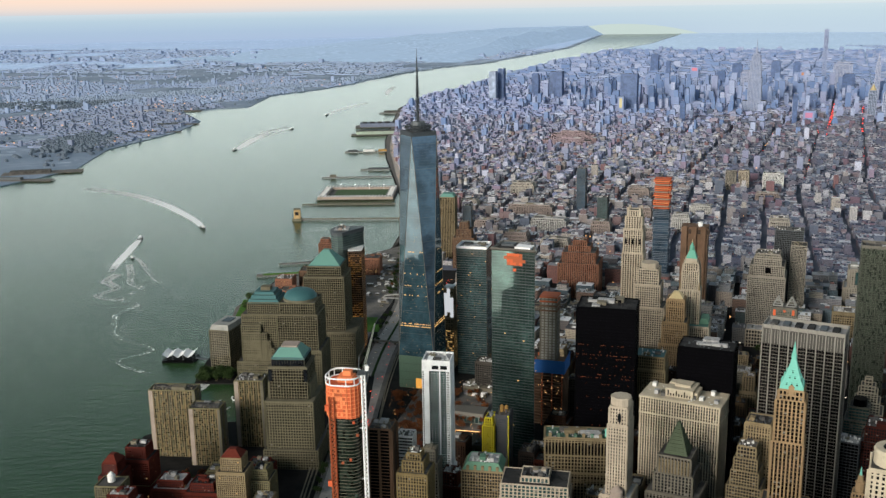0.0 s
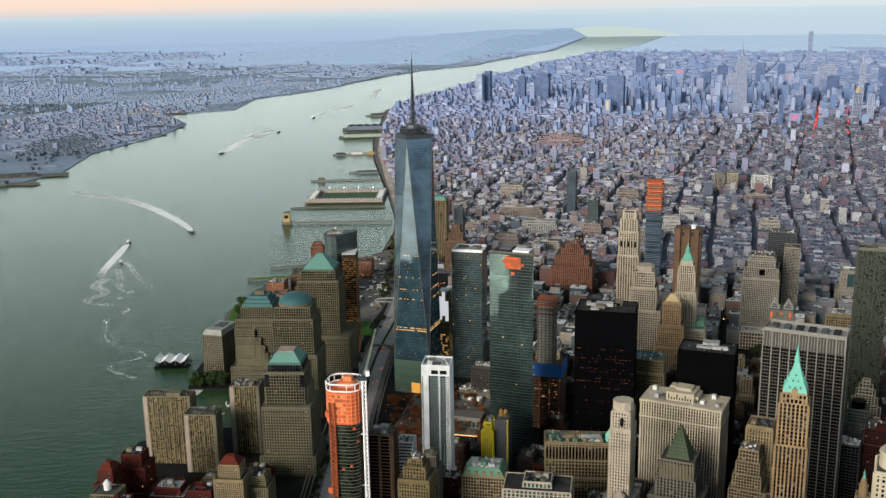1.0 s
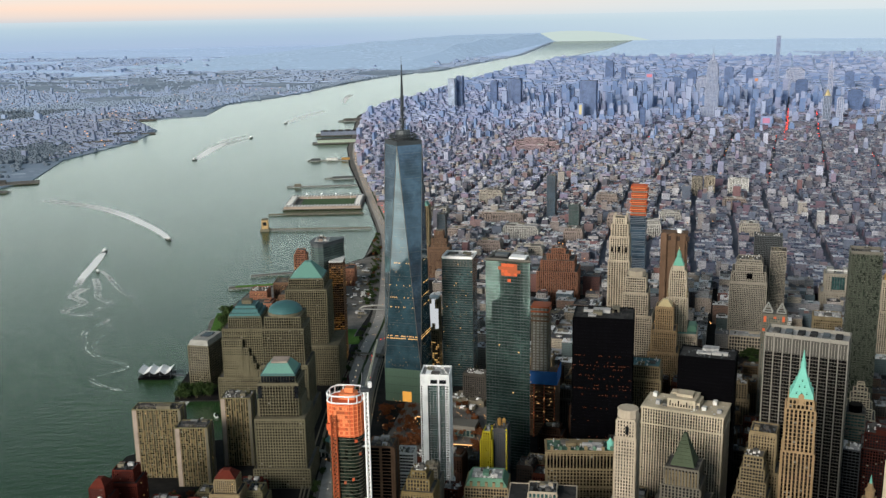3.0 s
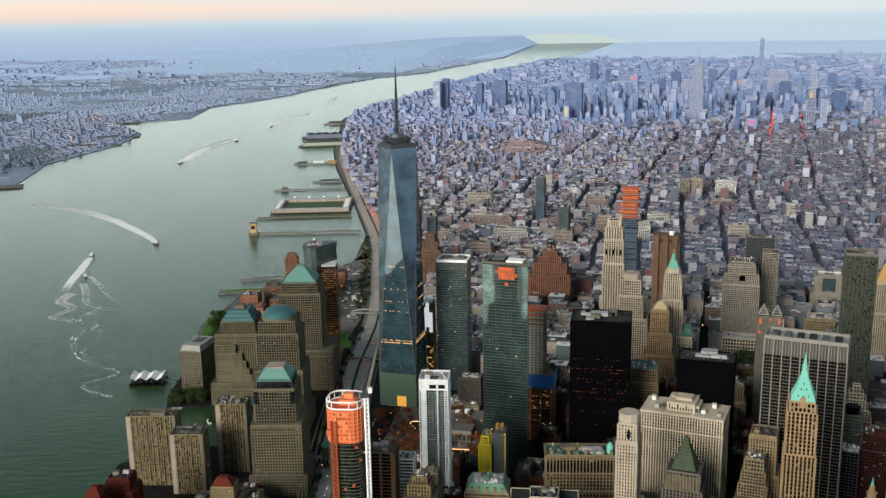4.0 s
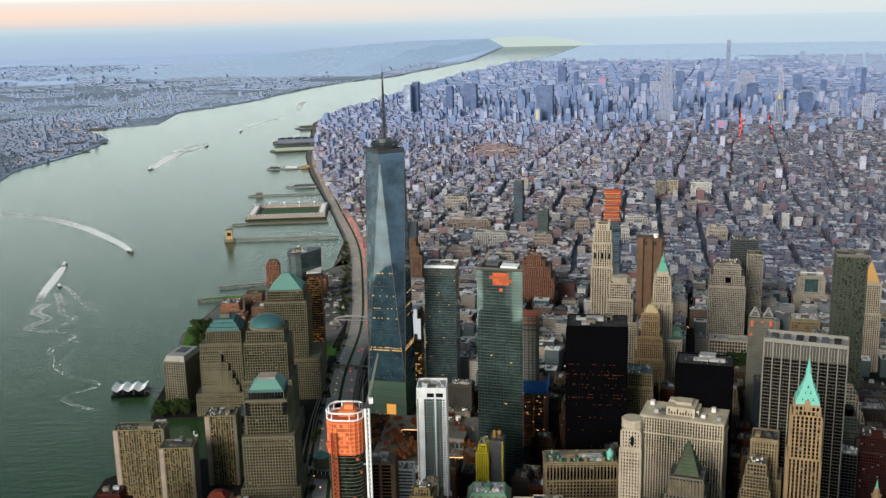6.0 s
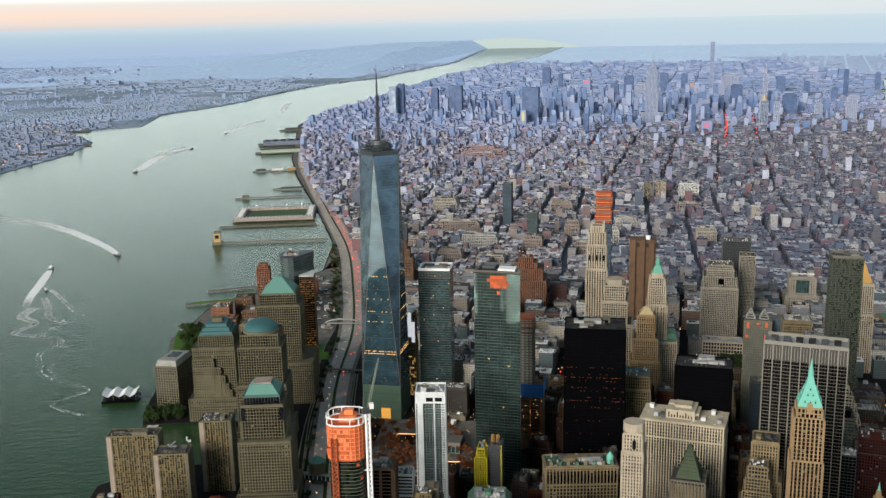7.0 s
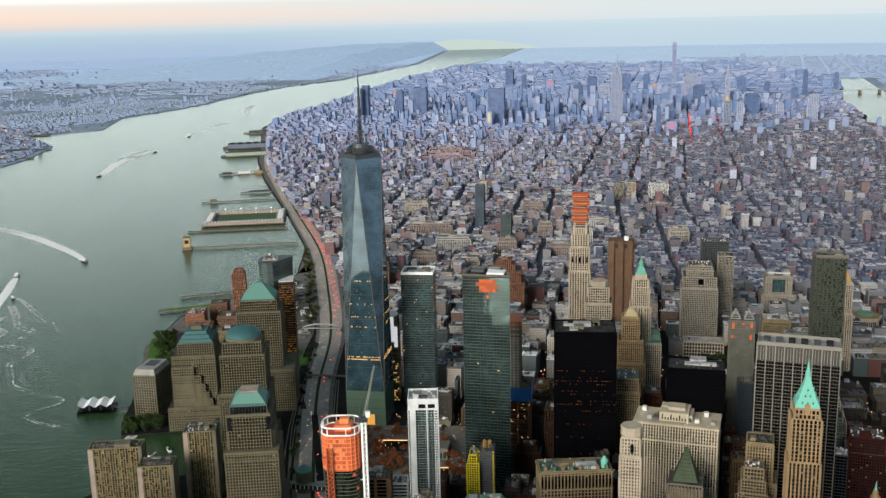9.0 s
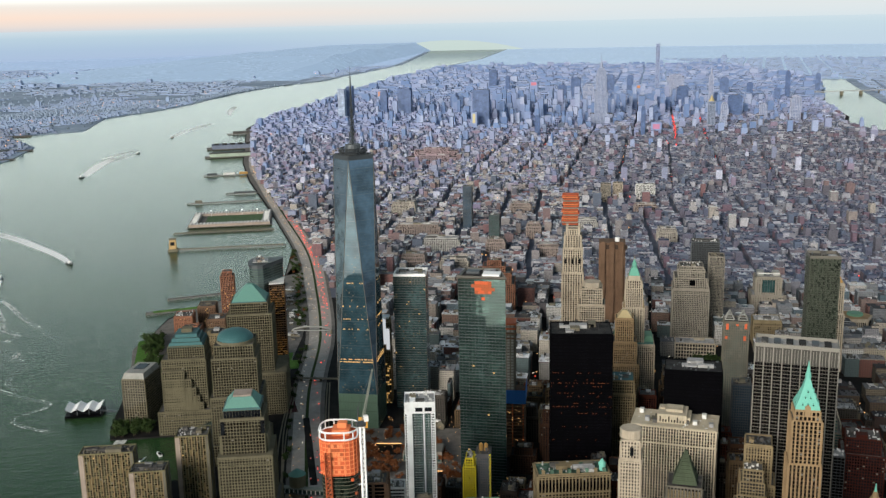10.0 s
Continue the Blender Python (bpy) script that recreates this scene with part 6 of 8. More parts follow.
def midtown_marks():
    """Single towers that stand out far up the island."""
    for q in ((467, 789, 14), (702, 1079, 10), (329, 824, 22), (302, 1061, 20), (206, 1010, 14), (126, 270, 7), (126, 222, 6), (243, 322, 7), (254, 320, 6), (270, 321, 8), (580, 830, 14), (190, 558, 22)):
        keep(*q)
    # two avenues whose traffic shows from afar
    for k in range(34):
        keep(438 + 172 * k / 33, 565 + 305 * k / 33, 2.4)
        keep(484 + 139 * k / 33, 584 + 243 * k / 33, 1.6)
    # cladding and glass of the far towers are blued and lightened for painted haze
    slate = masonry("hazed_slate_cladding", (0.13, 0.185, 0.34))
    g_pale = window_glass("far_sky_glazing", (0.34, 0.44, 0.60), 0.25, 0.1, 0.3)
    g_far = window_glass("hazed_blue_glazing", (0.10, 0.15, 0.28), 0.3, 0.0, 0.3)
    pale = masonry("hazed_limestone", (0.31, 0.35, 0.47))
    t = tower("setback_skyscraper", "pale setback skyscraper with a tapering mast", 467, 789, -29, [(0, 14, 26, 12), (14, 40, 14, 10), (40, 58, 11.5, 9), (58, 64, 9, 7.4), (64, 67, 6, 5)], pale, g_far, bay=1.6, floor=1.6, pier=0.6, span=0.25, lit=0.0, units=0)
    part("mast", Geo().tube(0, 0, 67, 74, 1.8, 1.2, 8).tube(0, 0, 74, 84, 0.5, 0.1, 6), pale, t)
    tower("residential_tower", "extremely slender pale residential tower with square windows", 702, 1079, -29, [(0, 85, 5.6, 5.6)], masonry("hazed_concrete_grid", (0.30, 0.35, 0.50)), g_far, bay=1.2, floor=1.2, pier=0.4, span=0.4, lit=0.0, units=0)
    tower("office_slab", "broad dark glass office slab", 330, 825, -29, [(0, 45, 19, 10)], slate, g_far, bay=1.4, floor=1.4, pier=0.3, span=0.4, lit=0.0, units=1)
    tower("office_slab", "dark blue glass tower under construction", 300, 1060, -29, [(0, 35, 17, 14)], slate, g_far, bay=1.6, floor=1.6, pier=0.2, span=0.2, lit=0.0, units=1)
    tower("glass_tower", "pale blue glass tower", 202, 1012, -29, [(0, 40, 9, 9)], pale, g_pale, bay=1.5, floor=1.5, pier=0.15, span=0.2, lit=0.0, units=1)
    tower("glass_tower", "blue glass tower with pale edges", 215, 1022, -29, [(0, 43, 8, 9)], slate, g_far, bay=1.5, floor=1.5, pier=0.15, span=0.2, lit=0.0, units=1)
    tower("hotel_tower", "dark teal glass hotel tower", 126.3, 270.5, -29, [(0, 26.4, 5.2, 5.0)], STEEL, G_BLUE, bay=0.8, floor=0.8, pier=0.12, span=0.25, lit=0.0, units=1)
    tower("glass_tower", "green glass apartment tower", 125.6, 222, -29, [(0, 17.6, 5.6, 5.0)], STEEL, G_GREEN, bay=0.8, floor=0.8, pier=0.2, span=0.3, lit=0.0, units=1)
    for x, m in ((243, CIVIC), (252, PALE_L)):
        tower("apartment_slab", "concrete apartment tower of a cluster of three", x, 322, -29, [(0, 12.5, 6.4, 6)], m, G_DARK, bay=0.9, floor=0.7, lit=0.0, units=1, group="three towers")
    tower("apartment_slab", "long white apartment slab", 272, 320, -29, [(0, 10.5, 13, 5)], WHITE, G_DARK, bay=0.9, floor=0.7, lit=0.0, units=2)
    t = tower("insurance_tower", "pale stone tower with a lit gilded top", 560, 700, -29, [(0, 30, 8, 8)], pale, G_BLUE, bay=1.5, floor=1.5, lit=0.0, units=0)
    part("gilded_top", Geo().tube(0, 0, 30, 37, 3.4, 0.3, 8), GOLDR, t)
    navy = masonry("hazed_navy_cladding", (0.095, 0.145, 0.29))
    stone = masonry("hazed_far_stone", (0.39, 0.42, 0.54))
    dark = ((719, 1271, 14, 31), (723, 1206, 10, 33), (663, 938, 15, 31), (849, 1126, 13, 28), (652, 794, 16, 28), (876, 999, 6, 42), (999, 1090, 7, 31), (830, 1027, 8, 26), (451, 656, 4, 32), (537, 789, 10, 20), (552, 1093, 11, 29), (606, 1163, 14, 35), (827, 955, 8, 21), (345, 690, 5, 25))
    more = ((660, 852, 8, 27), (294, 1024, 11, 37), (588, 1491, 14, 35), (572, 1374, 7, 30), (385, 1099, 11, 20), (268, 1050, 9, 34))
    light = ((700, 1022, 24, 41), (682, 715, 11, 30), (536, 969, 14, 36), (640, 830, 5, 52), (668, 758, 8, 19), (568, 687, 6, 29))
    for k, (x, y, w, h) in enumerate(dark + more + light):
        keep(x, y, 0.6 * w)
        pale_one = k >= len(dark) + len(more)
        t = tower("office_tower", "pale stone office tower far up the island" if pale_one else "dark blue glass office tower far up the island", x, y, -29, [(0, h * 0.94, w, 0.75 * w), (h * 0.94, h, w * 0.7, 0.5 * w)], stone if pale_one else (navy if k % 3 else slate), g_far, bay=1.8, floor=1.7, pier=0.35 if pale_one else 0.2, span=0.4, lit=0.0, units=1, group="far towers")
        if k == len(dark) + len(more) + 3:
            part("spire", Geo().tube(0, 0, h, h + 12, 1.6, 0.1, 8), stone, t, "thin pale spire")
    tower("apartment_block", "long red brick apartment block", 190, 558, -29, [(0, 6.0, 46, 10), (6.0, 7.6, 30, 6)], HAZED_BRICK, G_DARK, bay=1.1, floor=0.8, lit=0.0, units=2)


def north_brick():
    keep(204, 592, 22)
    tower("apartment_block", "long pinkish brick apartment block with a stepped top", 204, 592, -29, [(0, 7.0, 40, 9), (7.0, 9.4, 22, 7)], masonry("pink_brick", (0.40, 0.30, 0.32)), G_DARK, bay=1.1, floor=0.8, lit=0.0, units=2)


def north_blocks():
    """Single buildings between the old tower and the lofts."""
    for q in ((11, 14, 3), (14, 150, 5), (95, -62, 5), (128, 14, 8), (160, 22, 5.5), (188, 61, 6), (204, 24, 7)):
        keep(*q)
    t = tower("office_tower", "slim stone tower with a white top and lit lower floors", 11.4, 13.5, -22, [(0, 18.5, 3.6, 4), (18.5, 28.4, 3.4, 3.6)], LIME, G_BRONZE, pier=0.4, lit=0.0, units=1)
    # glow added so the panels stay white in the big tower's shade
    for k, (z0, z1) in enumerate(((19.0, 27.2), (20.4, 28.8), (18.6, 25.6))):
        part("white_screen", Geo().box(-1.15 + 1.15 * k, -2.02, z0, z1, 1.1, 0.2), GLOW_PANEL, t, "bright white panels on the upper floors, given an added glow")
    part("white_cap", Geo().box(0, 0, 28.8, 29.4, 3.0, 3.2), WHITE_B, t)
    g = Geo()
    lit_panes(g, 0, 0, 3.6, 4, 0, 14, 0.62, 0.76, 0.3)
    part("lit_window", g, WARM, t, "warmly lit lower windows", kind="stuff")
    for q in ((31, 168, 7), (37, 150, 6), (52, 168, 5)):
        keep(*q)
    t = tower("office_tower", "tan striped office tower with a low green gable", 31, 168, -18, [(0, 31.4, 7.4, 7)], LIME, G_BRONZE, bay=0.8, pier=0.5, span=0.16, lit=0.0, units=0)
    frustum(t, "gable_roof", 0, 0, 31.75, 33.2, 7.2, 6.8, 0.7, COPPER)
    tower("office_block", "brown brick setback block", 36.5, 150, -18, [(0, 15, 10, 8), (15, 19, 7, 6), (19, 22, 4, 4)], BROWN, G_DARK, pier=0.6, span=0.4, lit=0.0, units=2)
    tower("office_slab", "dark glass office slab beside the striped tower", 41.5, 172, -18, [(0, 26, 4.0, 6)], STEEL, G_BLUE, lit=0.0, units=1)
    tower("office_slab", "dark blue glass office slab behind the park", 95, -62, -30, [(0, 22, 5, 5)], STEEL, G_BLUE, lit=0.0, units=2)
    tower("courthouse", "low white stone courthouse with a flat roof", 128, 16.5, -28, [(0, 6.4, 14, 7)], PALE_L, G_DARK, bay=1.0, floor=1.2, units=3, lit=0.0, roof=ROOF_L)
    t = tower("office_block", "low tan stone block with a plain cornice", 161.4, 21.2, -28, [(0, 10.2, 9.8, 8)], LIME, G_BRONZE, bay=0.8, floor=0.9, pier=0.5, span=0.4, lit=0.0, units=3, roof=ROOF_L)
    part("cornice", Geo().box(0, 0, 9.5, 9.95, 10.2, 8.4), LIME, t)
    t = tower("court_block", "grey stone court block with a dark glass bay", 189, 60.4, -28, [(0, 7.5, 13, 10), (7.5, 15.0, 10, 8)], CIVIC, G_DARK, bay=1.0, floor=1.0, pier=0.7, span=0.6, lit=0.0, units=1, roof=ROOF_L)
    part("glass_bay", Geo().box(0, -4.1, 8.6, 14.0, 5.0, 0.5), G_TEAL, t, "dark glass bay between stone piers")
    for k in range(4):
        part("mullion", Geo().box(-1.5 + k, -4.4, 8.6, 14.0, 0.14, 0.14), STEEL, t)
    for x in (-3.2, 3.2):
        part("plant_room", Geo().box(x, 0, 15.2, 17.0, 2.6, 4.5), PALE_G, t)
    part("screen", Geo().box(0, -2.6, 16.2, 16.6, 9.0, 0.3), WHITE, t)


one_tower()
north_brick()
north_blocks()
financial_centre()
riverside()
trade_site()
black_slabs()
old_towers()
midtown_marks()


# ---- streets, piers and shore ----
def ribbon(g, pts, half, z, mi=0):
    """A flat strip along a line of points."""
    b = len(g.v)
    for i, (x, y) in enumerate(pts):
        p, q = pts[max(0, i - 1)], pts[min(len(pts) - 1, i + 1)]
        dx, dy = q[0] - p[0], q[1] - p[1]
        k = math.hypot(dx, dy)
        w = half[i] if isinstance(half, (list, tuple)) else half
        g.v += [(x - dy / k * w, y + dx / k * w, z), (x + dy / k * w, y - dx / k * w, z)]
        if i:
            j = b + 2 * (i - 1)
            g.face((j, j + 1, j + 3, j + 2), mi)


def smooth(pts, n=6):
    """More points along a line, rounded at the corners."""
    out = []
    for i in range(len(pts) - 1):
        p0, p1, p2, p3 = pts[max(0, i - 1)], pts[i], pts[i + 1], pts[min(len(pts) - 1, i + 2)]
        for k in range(n):
            t = k / n
            out.append(tuple(0.5 * (2 * b + (c - a) * t + (2 * a - 5 * b + 4 * c - d) * t * t + (3 * b - a - 3 * c + d) * t ** 3) for a, b, c, d in zip(p0, p1, p2, p3)))
    return out + [pts[-1]]


WEST = smooth([(-52, -190), (-36, -110), (-24, -36), (-12, 30), (3, 90), (14, 160), (24, 245), (28, 350), (33, 490), (42, 640), (84, 960)])
g = Geo()
ribbon(g, WEST, [4.2 + 1.0 * max(0.0, min(1.0, (y - 60) / 120)) for x, y in WEST], 0.09)
road = solo("road", g, pavement_material("worn_roadway", (0.33, 0.305, 0.28), (0.48, 0.45, 0.415), 0.5), "wide riverside highway with two carriageways", "road", "structure")
g = Geo()
ribbon(g, WEST, 0.5, 0.12)
solo("median", g, LEAF, "planted strip between the carriageways", "median", "structure")
for side in (-1, 1):
    g = Geo()
    line = []
    for i, (x, y) in enumerate(WEST):
        p, q = WEST[max(0, i - 1)], WEST[min(len(WEST) - 1, i + 1)]
        k = math.hypot(q[0] - p[0], q[1] - p[1])
        off = 4.9 + 1.0 * max(0.0, min(1.0, (y - 60) / 120))
        line.append((x + side * (q[1] - p[1]) / k * off, y - side * (q[0] - p[0]) / k * off))
    ribbon(g, line, 0.7, 0.13)
    solo("pavement", g, PAVING, "pale paved footway beside the highway", "pavement", "structure")


def car_mesh(mat):
    g = Geo()
    g.box(0, 0, 0.06, 0.2, 0.92, 0.38)
    g.box(-0.04, 0, 0.2, 0.31, 0.5, 0.34, taper=0.86, mi=1)
    for x in (-0.28, 0.28):
        for y in (-0.17, 0.17):
            g.box(x, y, 0.0, 0.13, 0.16, 0.06, mi=1)
    return g.mesh("car", [mat, G_BLACK])


CAR = [car_mesh(metal(n, c, 0.35, 0.2)) for n, c in (("white_car_paint", (0.7, 0.7, 0.7)), ("black_car_paint", (0.03, 0.03, 0.03)), ("yellow_car_paint", (0.75, 0.45, 0.03)), ("silver_car_paint", (0.4, 0.4, 0.42)))]
LAMP_R = Geo().box(0, 0, 0.10, 0.22, 0.06, 0.24).mesh("tail_lamp", [REDL])
LAMP_W = Geo().box(0, 0, 0.08, 0.20, 0.06, 0.24).mesh("head_lamp", [WHITEL])
r = random.Random(21)
for i in range(0, len(WEST) - 1):
    (x0, y0), (x1, y1) = WEST[i], WEST[i + 1]
    ln = math.hypot(x1 - x0, y1 - y0)
    yaw = math.degrees(math.atan2(y1 - y0, x1 - x0))
    s = r.uniform(0, 3)
    while s < ln and y0 < 560:
        lane = r.choice((-3.2, -2.2, -1.2, 1.2, 2.2, 3.2))
        t = s / ln
        nx, ny = (y1 - y0) / ln, -(x1 - x0) / ln
        car = new("car", r.choice(CAR))
        car.matrix_world = pose(x0 + (x1 - x0) * t + nx * lane, y0 + (y1 - y0) * t + ny * lane, 0.10, 0, 0, yaw if lane > 0 else yaw + 180)
        tagged(car, "small car in traffic on the riverside highway", "car", "highway traffic")
        lamp = new("tail_lamp" if lane > 0 else "head_lamp", LAMP_R if lane > 0 else LAMP_W)
        lamp.parent = car
        lamp.location = (-0.5 if lane > 0 else 0.5, 0, 0)
        s += r.uniform(3.0, 7.5)


def foot_bridge(x, y, yaw, span):
    t = thing("foot_bridge", x, y, 0, yaw, "white arched footbridge across the highway", "bridge")
    part("deck", Geo().box(0, 0, 1.3, 1.6, span, 0.9), PALE_G, t)
    g = Geo()
    for sgn in (-0.45, 0.45):
        for k in range(16):
            a, b = math.pi * k / 16, math.pi * (k + 1) / 16
            g.bar((-span / 2 * math.cos(a), sgn, 1.3 + 1.8 * math.sin(a)), (-span / 2 * math.cos(b), sgn, 1.3 + 1.8 * math.sin(b)), 0.14)
    part("arch", g, PALE_G, t)
    for sx in (-1, 1):
        part("pylon", Geo().box(sx * span / 2, 0, 0, 1.5, 0.7, 1.3), CONC, t)


STRIP = [(-70, 62), (-21, 36), (-17, 44), (-11, 70), (-3.5, 94), (2.5, 120), (8.5, 160), (12.5, 185), (16, 215), (11, 214), (4, 194), (-13, 178), (-40, 151), (-54, 138), (-60, 121), (-69, 100)]
land("pavement_riverside", STRIP, 0.03, PAVING, "paved streets and squares behind the river park", "pavement", False)
r = random.Random(77)
for k in range(64):
    v = r.random()
    x, y = -2 + 6 * v + r.uniform(-12, 0.6), 92 + 92 * v + r.uniform(-3, 3)
    t = thing("site_cabin", x, y, 0.03, -16 + r.choice((0, 90)), "pale site cabin or van beside the highway", "cabin", "site cabins")
    w, d, h = r.uniform(1.4, 3.0), r.uniform(0.8, 1.4), r.uniform(0.6, 1.3)
    part("body", Geo().box(0, 0, 0, h, w, d), r.choice((WHITE, CONC, GREYST, ROOF_L)), t)
    part("roof", Geo().box(0, 0, h + 0.004, h + 0.08, w + 0.1, d + 0.1), r.choice((ROOF_L, WHITE, ROOF)), t)
    for a in (-0.28, 0.05, 0.3):
        part("window", Geo().box(a * w, -d / 2 - 0.01, h * 0.45, h * 0.8, w * 0.16, 0.03), G_DARK, t)
land("pavement_shore", [(5, 197), (19, 258), (22, 346), (25, 526), (32, 640), (71, 960), (80, 960), (41, 640), (32, 526), (27, 346), (22, 250), (14, 200)], 0.03, PAVING, "paved promenade between highway and piers", "pavement", False)
g = Geo()
ribbon(g, smooth([(-16.6, 8), (-18.6, -8), (-20.6, -24), (-22.6, -40)]), 1.0, 0.15)
solo("median_pit", g, ASPHALT, "dark dug-up strip between the carriageways", "roadworks", "structure")
g = Geo()
ribbon(g, smooth([(-19.6, 44), (-19.8, 30), (-20.4, 14)]), 2.2, 0.16)
solo("forecourt", g, pavement_material("dark_red_paving", (0.05, 0.02, 0.022), (0.09, 0.035, 0.035)), "dark red paved forecourt beside the highway", "pavement", "structure")
foot_bridge(0.5, 96, -20, 16)
for k, off in enumerate((-9.6, -8.6, -7.5, 5.8, 6.8)):
    g = Geo()
    ribbon(g, smooth([(-34 + off * 0.9, -100), (-27 + off, -58), (-23.5 + off * 0.95 + (k % 2) * 0.8, -36), (-17 + off * 0.9, 0), (-9 + off * 0.8, 36)]), 0.22, 0.7)
    solo("barrier", g, CONC, "pale concrete barrier beside the roadworks", "barrier", "structure")
t = thing("glass_bridge", -27, -46, 0, -28, "long glazed footbridge over the highway", "bridge")
part("deck", Geo().box(0, 0, 1.2, 1.5, 19, 1.6), STEEL, t)
part("glazing", Geo().box(0, 0, 1.5, 2.6, 18.8, 1.3), G_SEA, t)
part("bridge_roof", Geo().box(0, 0, 2.6, 2.85, 19.2, 1.7), SAGE, t)
for k in range(16):
    part("frame", Geo().box(-9 + k * 1.2, -0.7, 1.5, 2.6, 0.14, 0.1), WHITE_M, t)
for x in (-8, 0, 8):
    part("bridge_post", Geo().box(x, 0, 0, 1.2, 0.7, 0.7), CONC, t)
t = thing("overpass", -6, 40, 0, -24, "plain concrete crossing over the highway", "bridge")
part("deck", Geo().box(0, 0, 0.9, 1.15, 18, 1.4), CONC, t)
for x in (-7, 0, 7):
    part("bridge_post", Geo().box(x, 0, 0, 0.9, 0.6, 0.8), CONC, t)


def pier(name, x, y, yaw, ln, wd, label, z=0.35, mat=WOOD_D):
    t = thing(name, x, y, 0, yaw, label, "pier")
    part("deck", Geo().box(0, 0, z - 0.3, z, ln, wd), mat, t)
    g = Geo()
    n = int(ln / 1.6)
    for k in range(n + 1):
        for sy in (-0.5, 0.5):
            g.box(-ln / 2 + ln * k / n, sy * (wd - 0.3), -1.2, z - 0.28, 0.3, 0.3)
    part("piling", g, CONC, t, kind="stuff")
    return t


# ventilation tower at the end of its long causeway
t = pier("pier", -15, 274, -9, 62, 1.6, "long narrow causeway pier on piles")
g = Geo()
for k in range(34):
    g.box(-30 + k * 1.8, 0, 0.36, 0.9, 1.0, 1.0)
part("causeway_post", g, CONC, t, kind="stuff")
t = thing("ventilation_tower", -46, 279.5, 0, -9, "tan brick tunnel ventilation tower standing in the river", "ventilation tower")
part("plinth", Geo().box(0, 0, -1, 1.0, 5.4, 5.0), CONC, t)
part("shaft", Geo().box(0, 0, 1.0, 6.2, 3.8, 3.6, taper=0.9), masonry("tan_brick", (0.48, 0.33, 0.16)), t)
part("louvre", Geo().box(0, -1.72, 3.0, 5.0, 2.2, 0.12), G_DARK, t)
part("cap", Geo().box(0, 0, 6.2, 6.7, 3.9, 3.7), CONC, t)
pier("pier", -14, 322, -9, 60, 3.0, "broad grey pier with a pale edge", mat=CONC)
# square pier building round a playing field
t = pier("pier_building", -6, 358, -9, 52, 44, "square pier building round a green playing field", 0.4, PAVING)
for sx, sy, w, d in ((0, -18.5, 50, 6), (0, 18.5, 50, 6), (-22.5, 0, 5, 31), (22.5, 0, 5, 31)):
    b = part("wing", Geo().box(sx, sy, 0.4, 2.0, w, d, mi_top=1), [PINK, ROOF_L], t)
    g = Geo()
    if w > d:
        for k in range(24):
            g.box(sx - w / 2 + 1 + k * (w - 2) / 23, sy, 2.0, 2.35, 0.9, d * 0.7)
    else:
        for k in range(14):
            g.box(sx, sy - d / 2 + 1 + k * (d - 2) / 13, 2.0, 2.35, d * 0.1, 0.9)
    part("parked_car", g, WHITE, b, kind="stuff")
part("playing_field", Geo().box(3, 0, 0.404, 0.46, 38, 29), FIELD, t, "green playing field")
for k in range(4):
    part("floodlight", Geo().box(-14 + k * 10, 14.2, 0.46, 4.0, 0.16, 0.16).box(-14 + k * 10, 14.2, 3.8, 4.4, 0.9, 0.2), WHITE_M, t)
t = pier("pier", -4, 429, -6, 52, 3.2, "narrow grey pier with a small shed")
part("shed", Geo().box(-18, 0, 0.36, 2.2, 5, 2.4), GREYST, t)
t = pier("pier", 12, 463, -6, 24, 3.4, "short dark pier with a long shed")
part("shed", Geo().box(2, 0, 0.36, 1.6, 16, 2.4), STEEL, t)
t = pier("pier", 12, 566, -4, 42, 5, "working pier with sheds and a moored ferry")
for x, w, m in ((-14, 8, STEEL), (0, 10, WHITE), (12, 7, TERRA)):
    part("shed", Geo().box(x, 0, 0.36, 2.0, w, 3.6), m, t)
t = pier("pier", 26, 690, -3, 50, 14, "large pier terminal with a pale green flank", 0.5)
part("terminal", Geo().box(2, 2, 0.5, 3.6, 44, 8), masonry("pale_green_panel", (0.36, 0.44, 0.36)), t)
part("roof_deck", Geo().box(2, 2, 3.604, 3.9, 45, 9), ROOF, t)
t = pier("pier", 36, 760, -3, 56, 22, "old dark pier shed with a blue-grey roof", 0.5)
part("terminal", Geo().box(2, 0, 0.5, 4.2, 50, 16), masonry("blue_grey_panel", (0.17, 0.20, 0.27)), t)
for k in range(6):
    part("roof_monitor", Geo().box(-18 + k * 8, 0, 4.2, 5.0, 5, 10), ROOF_D, t)
t = pier("pier", 62, 900, -3, 40, 10, "long low grey pier far up the river", 0.5)
part("shed", Geo().box(2, 0, 0.5, 3, 32, 7), ROOF, t)
t = pier("pier", -48, 151, 2, 30, 3.2, "pale ferry pier by the northern cove", mat=PAVING)
part("planting", Geo().box(0, 0, 0.36, 0.7, 24, 1.6), LAWN, t)
pier("pier", -40, 172, 4, 26, 2.2, "pale narrow pier by the cove", mat=PAVING)

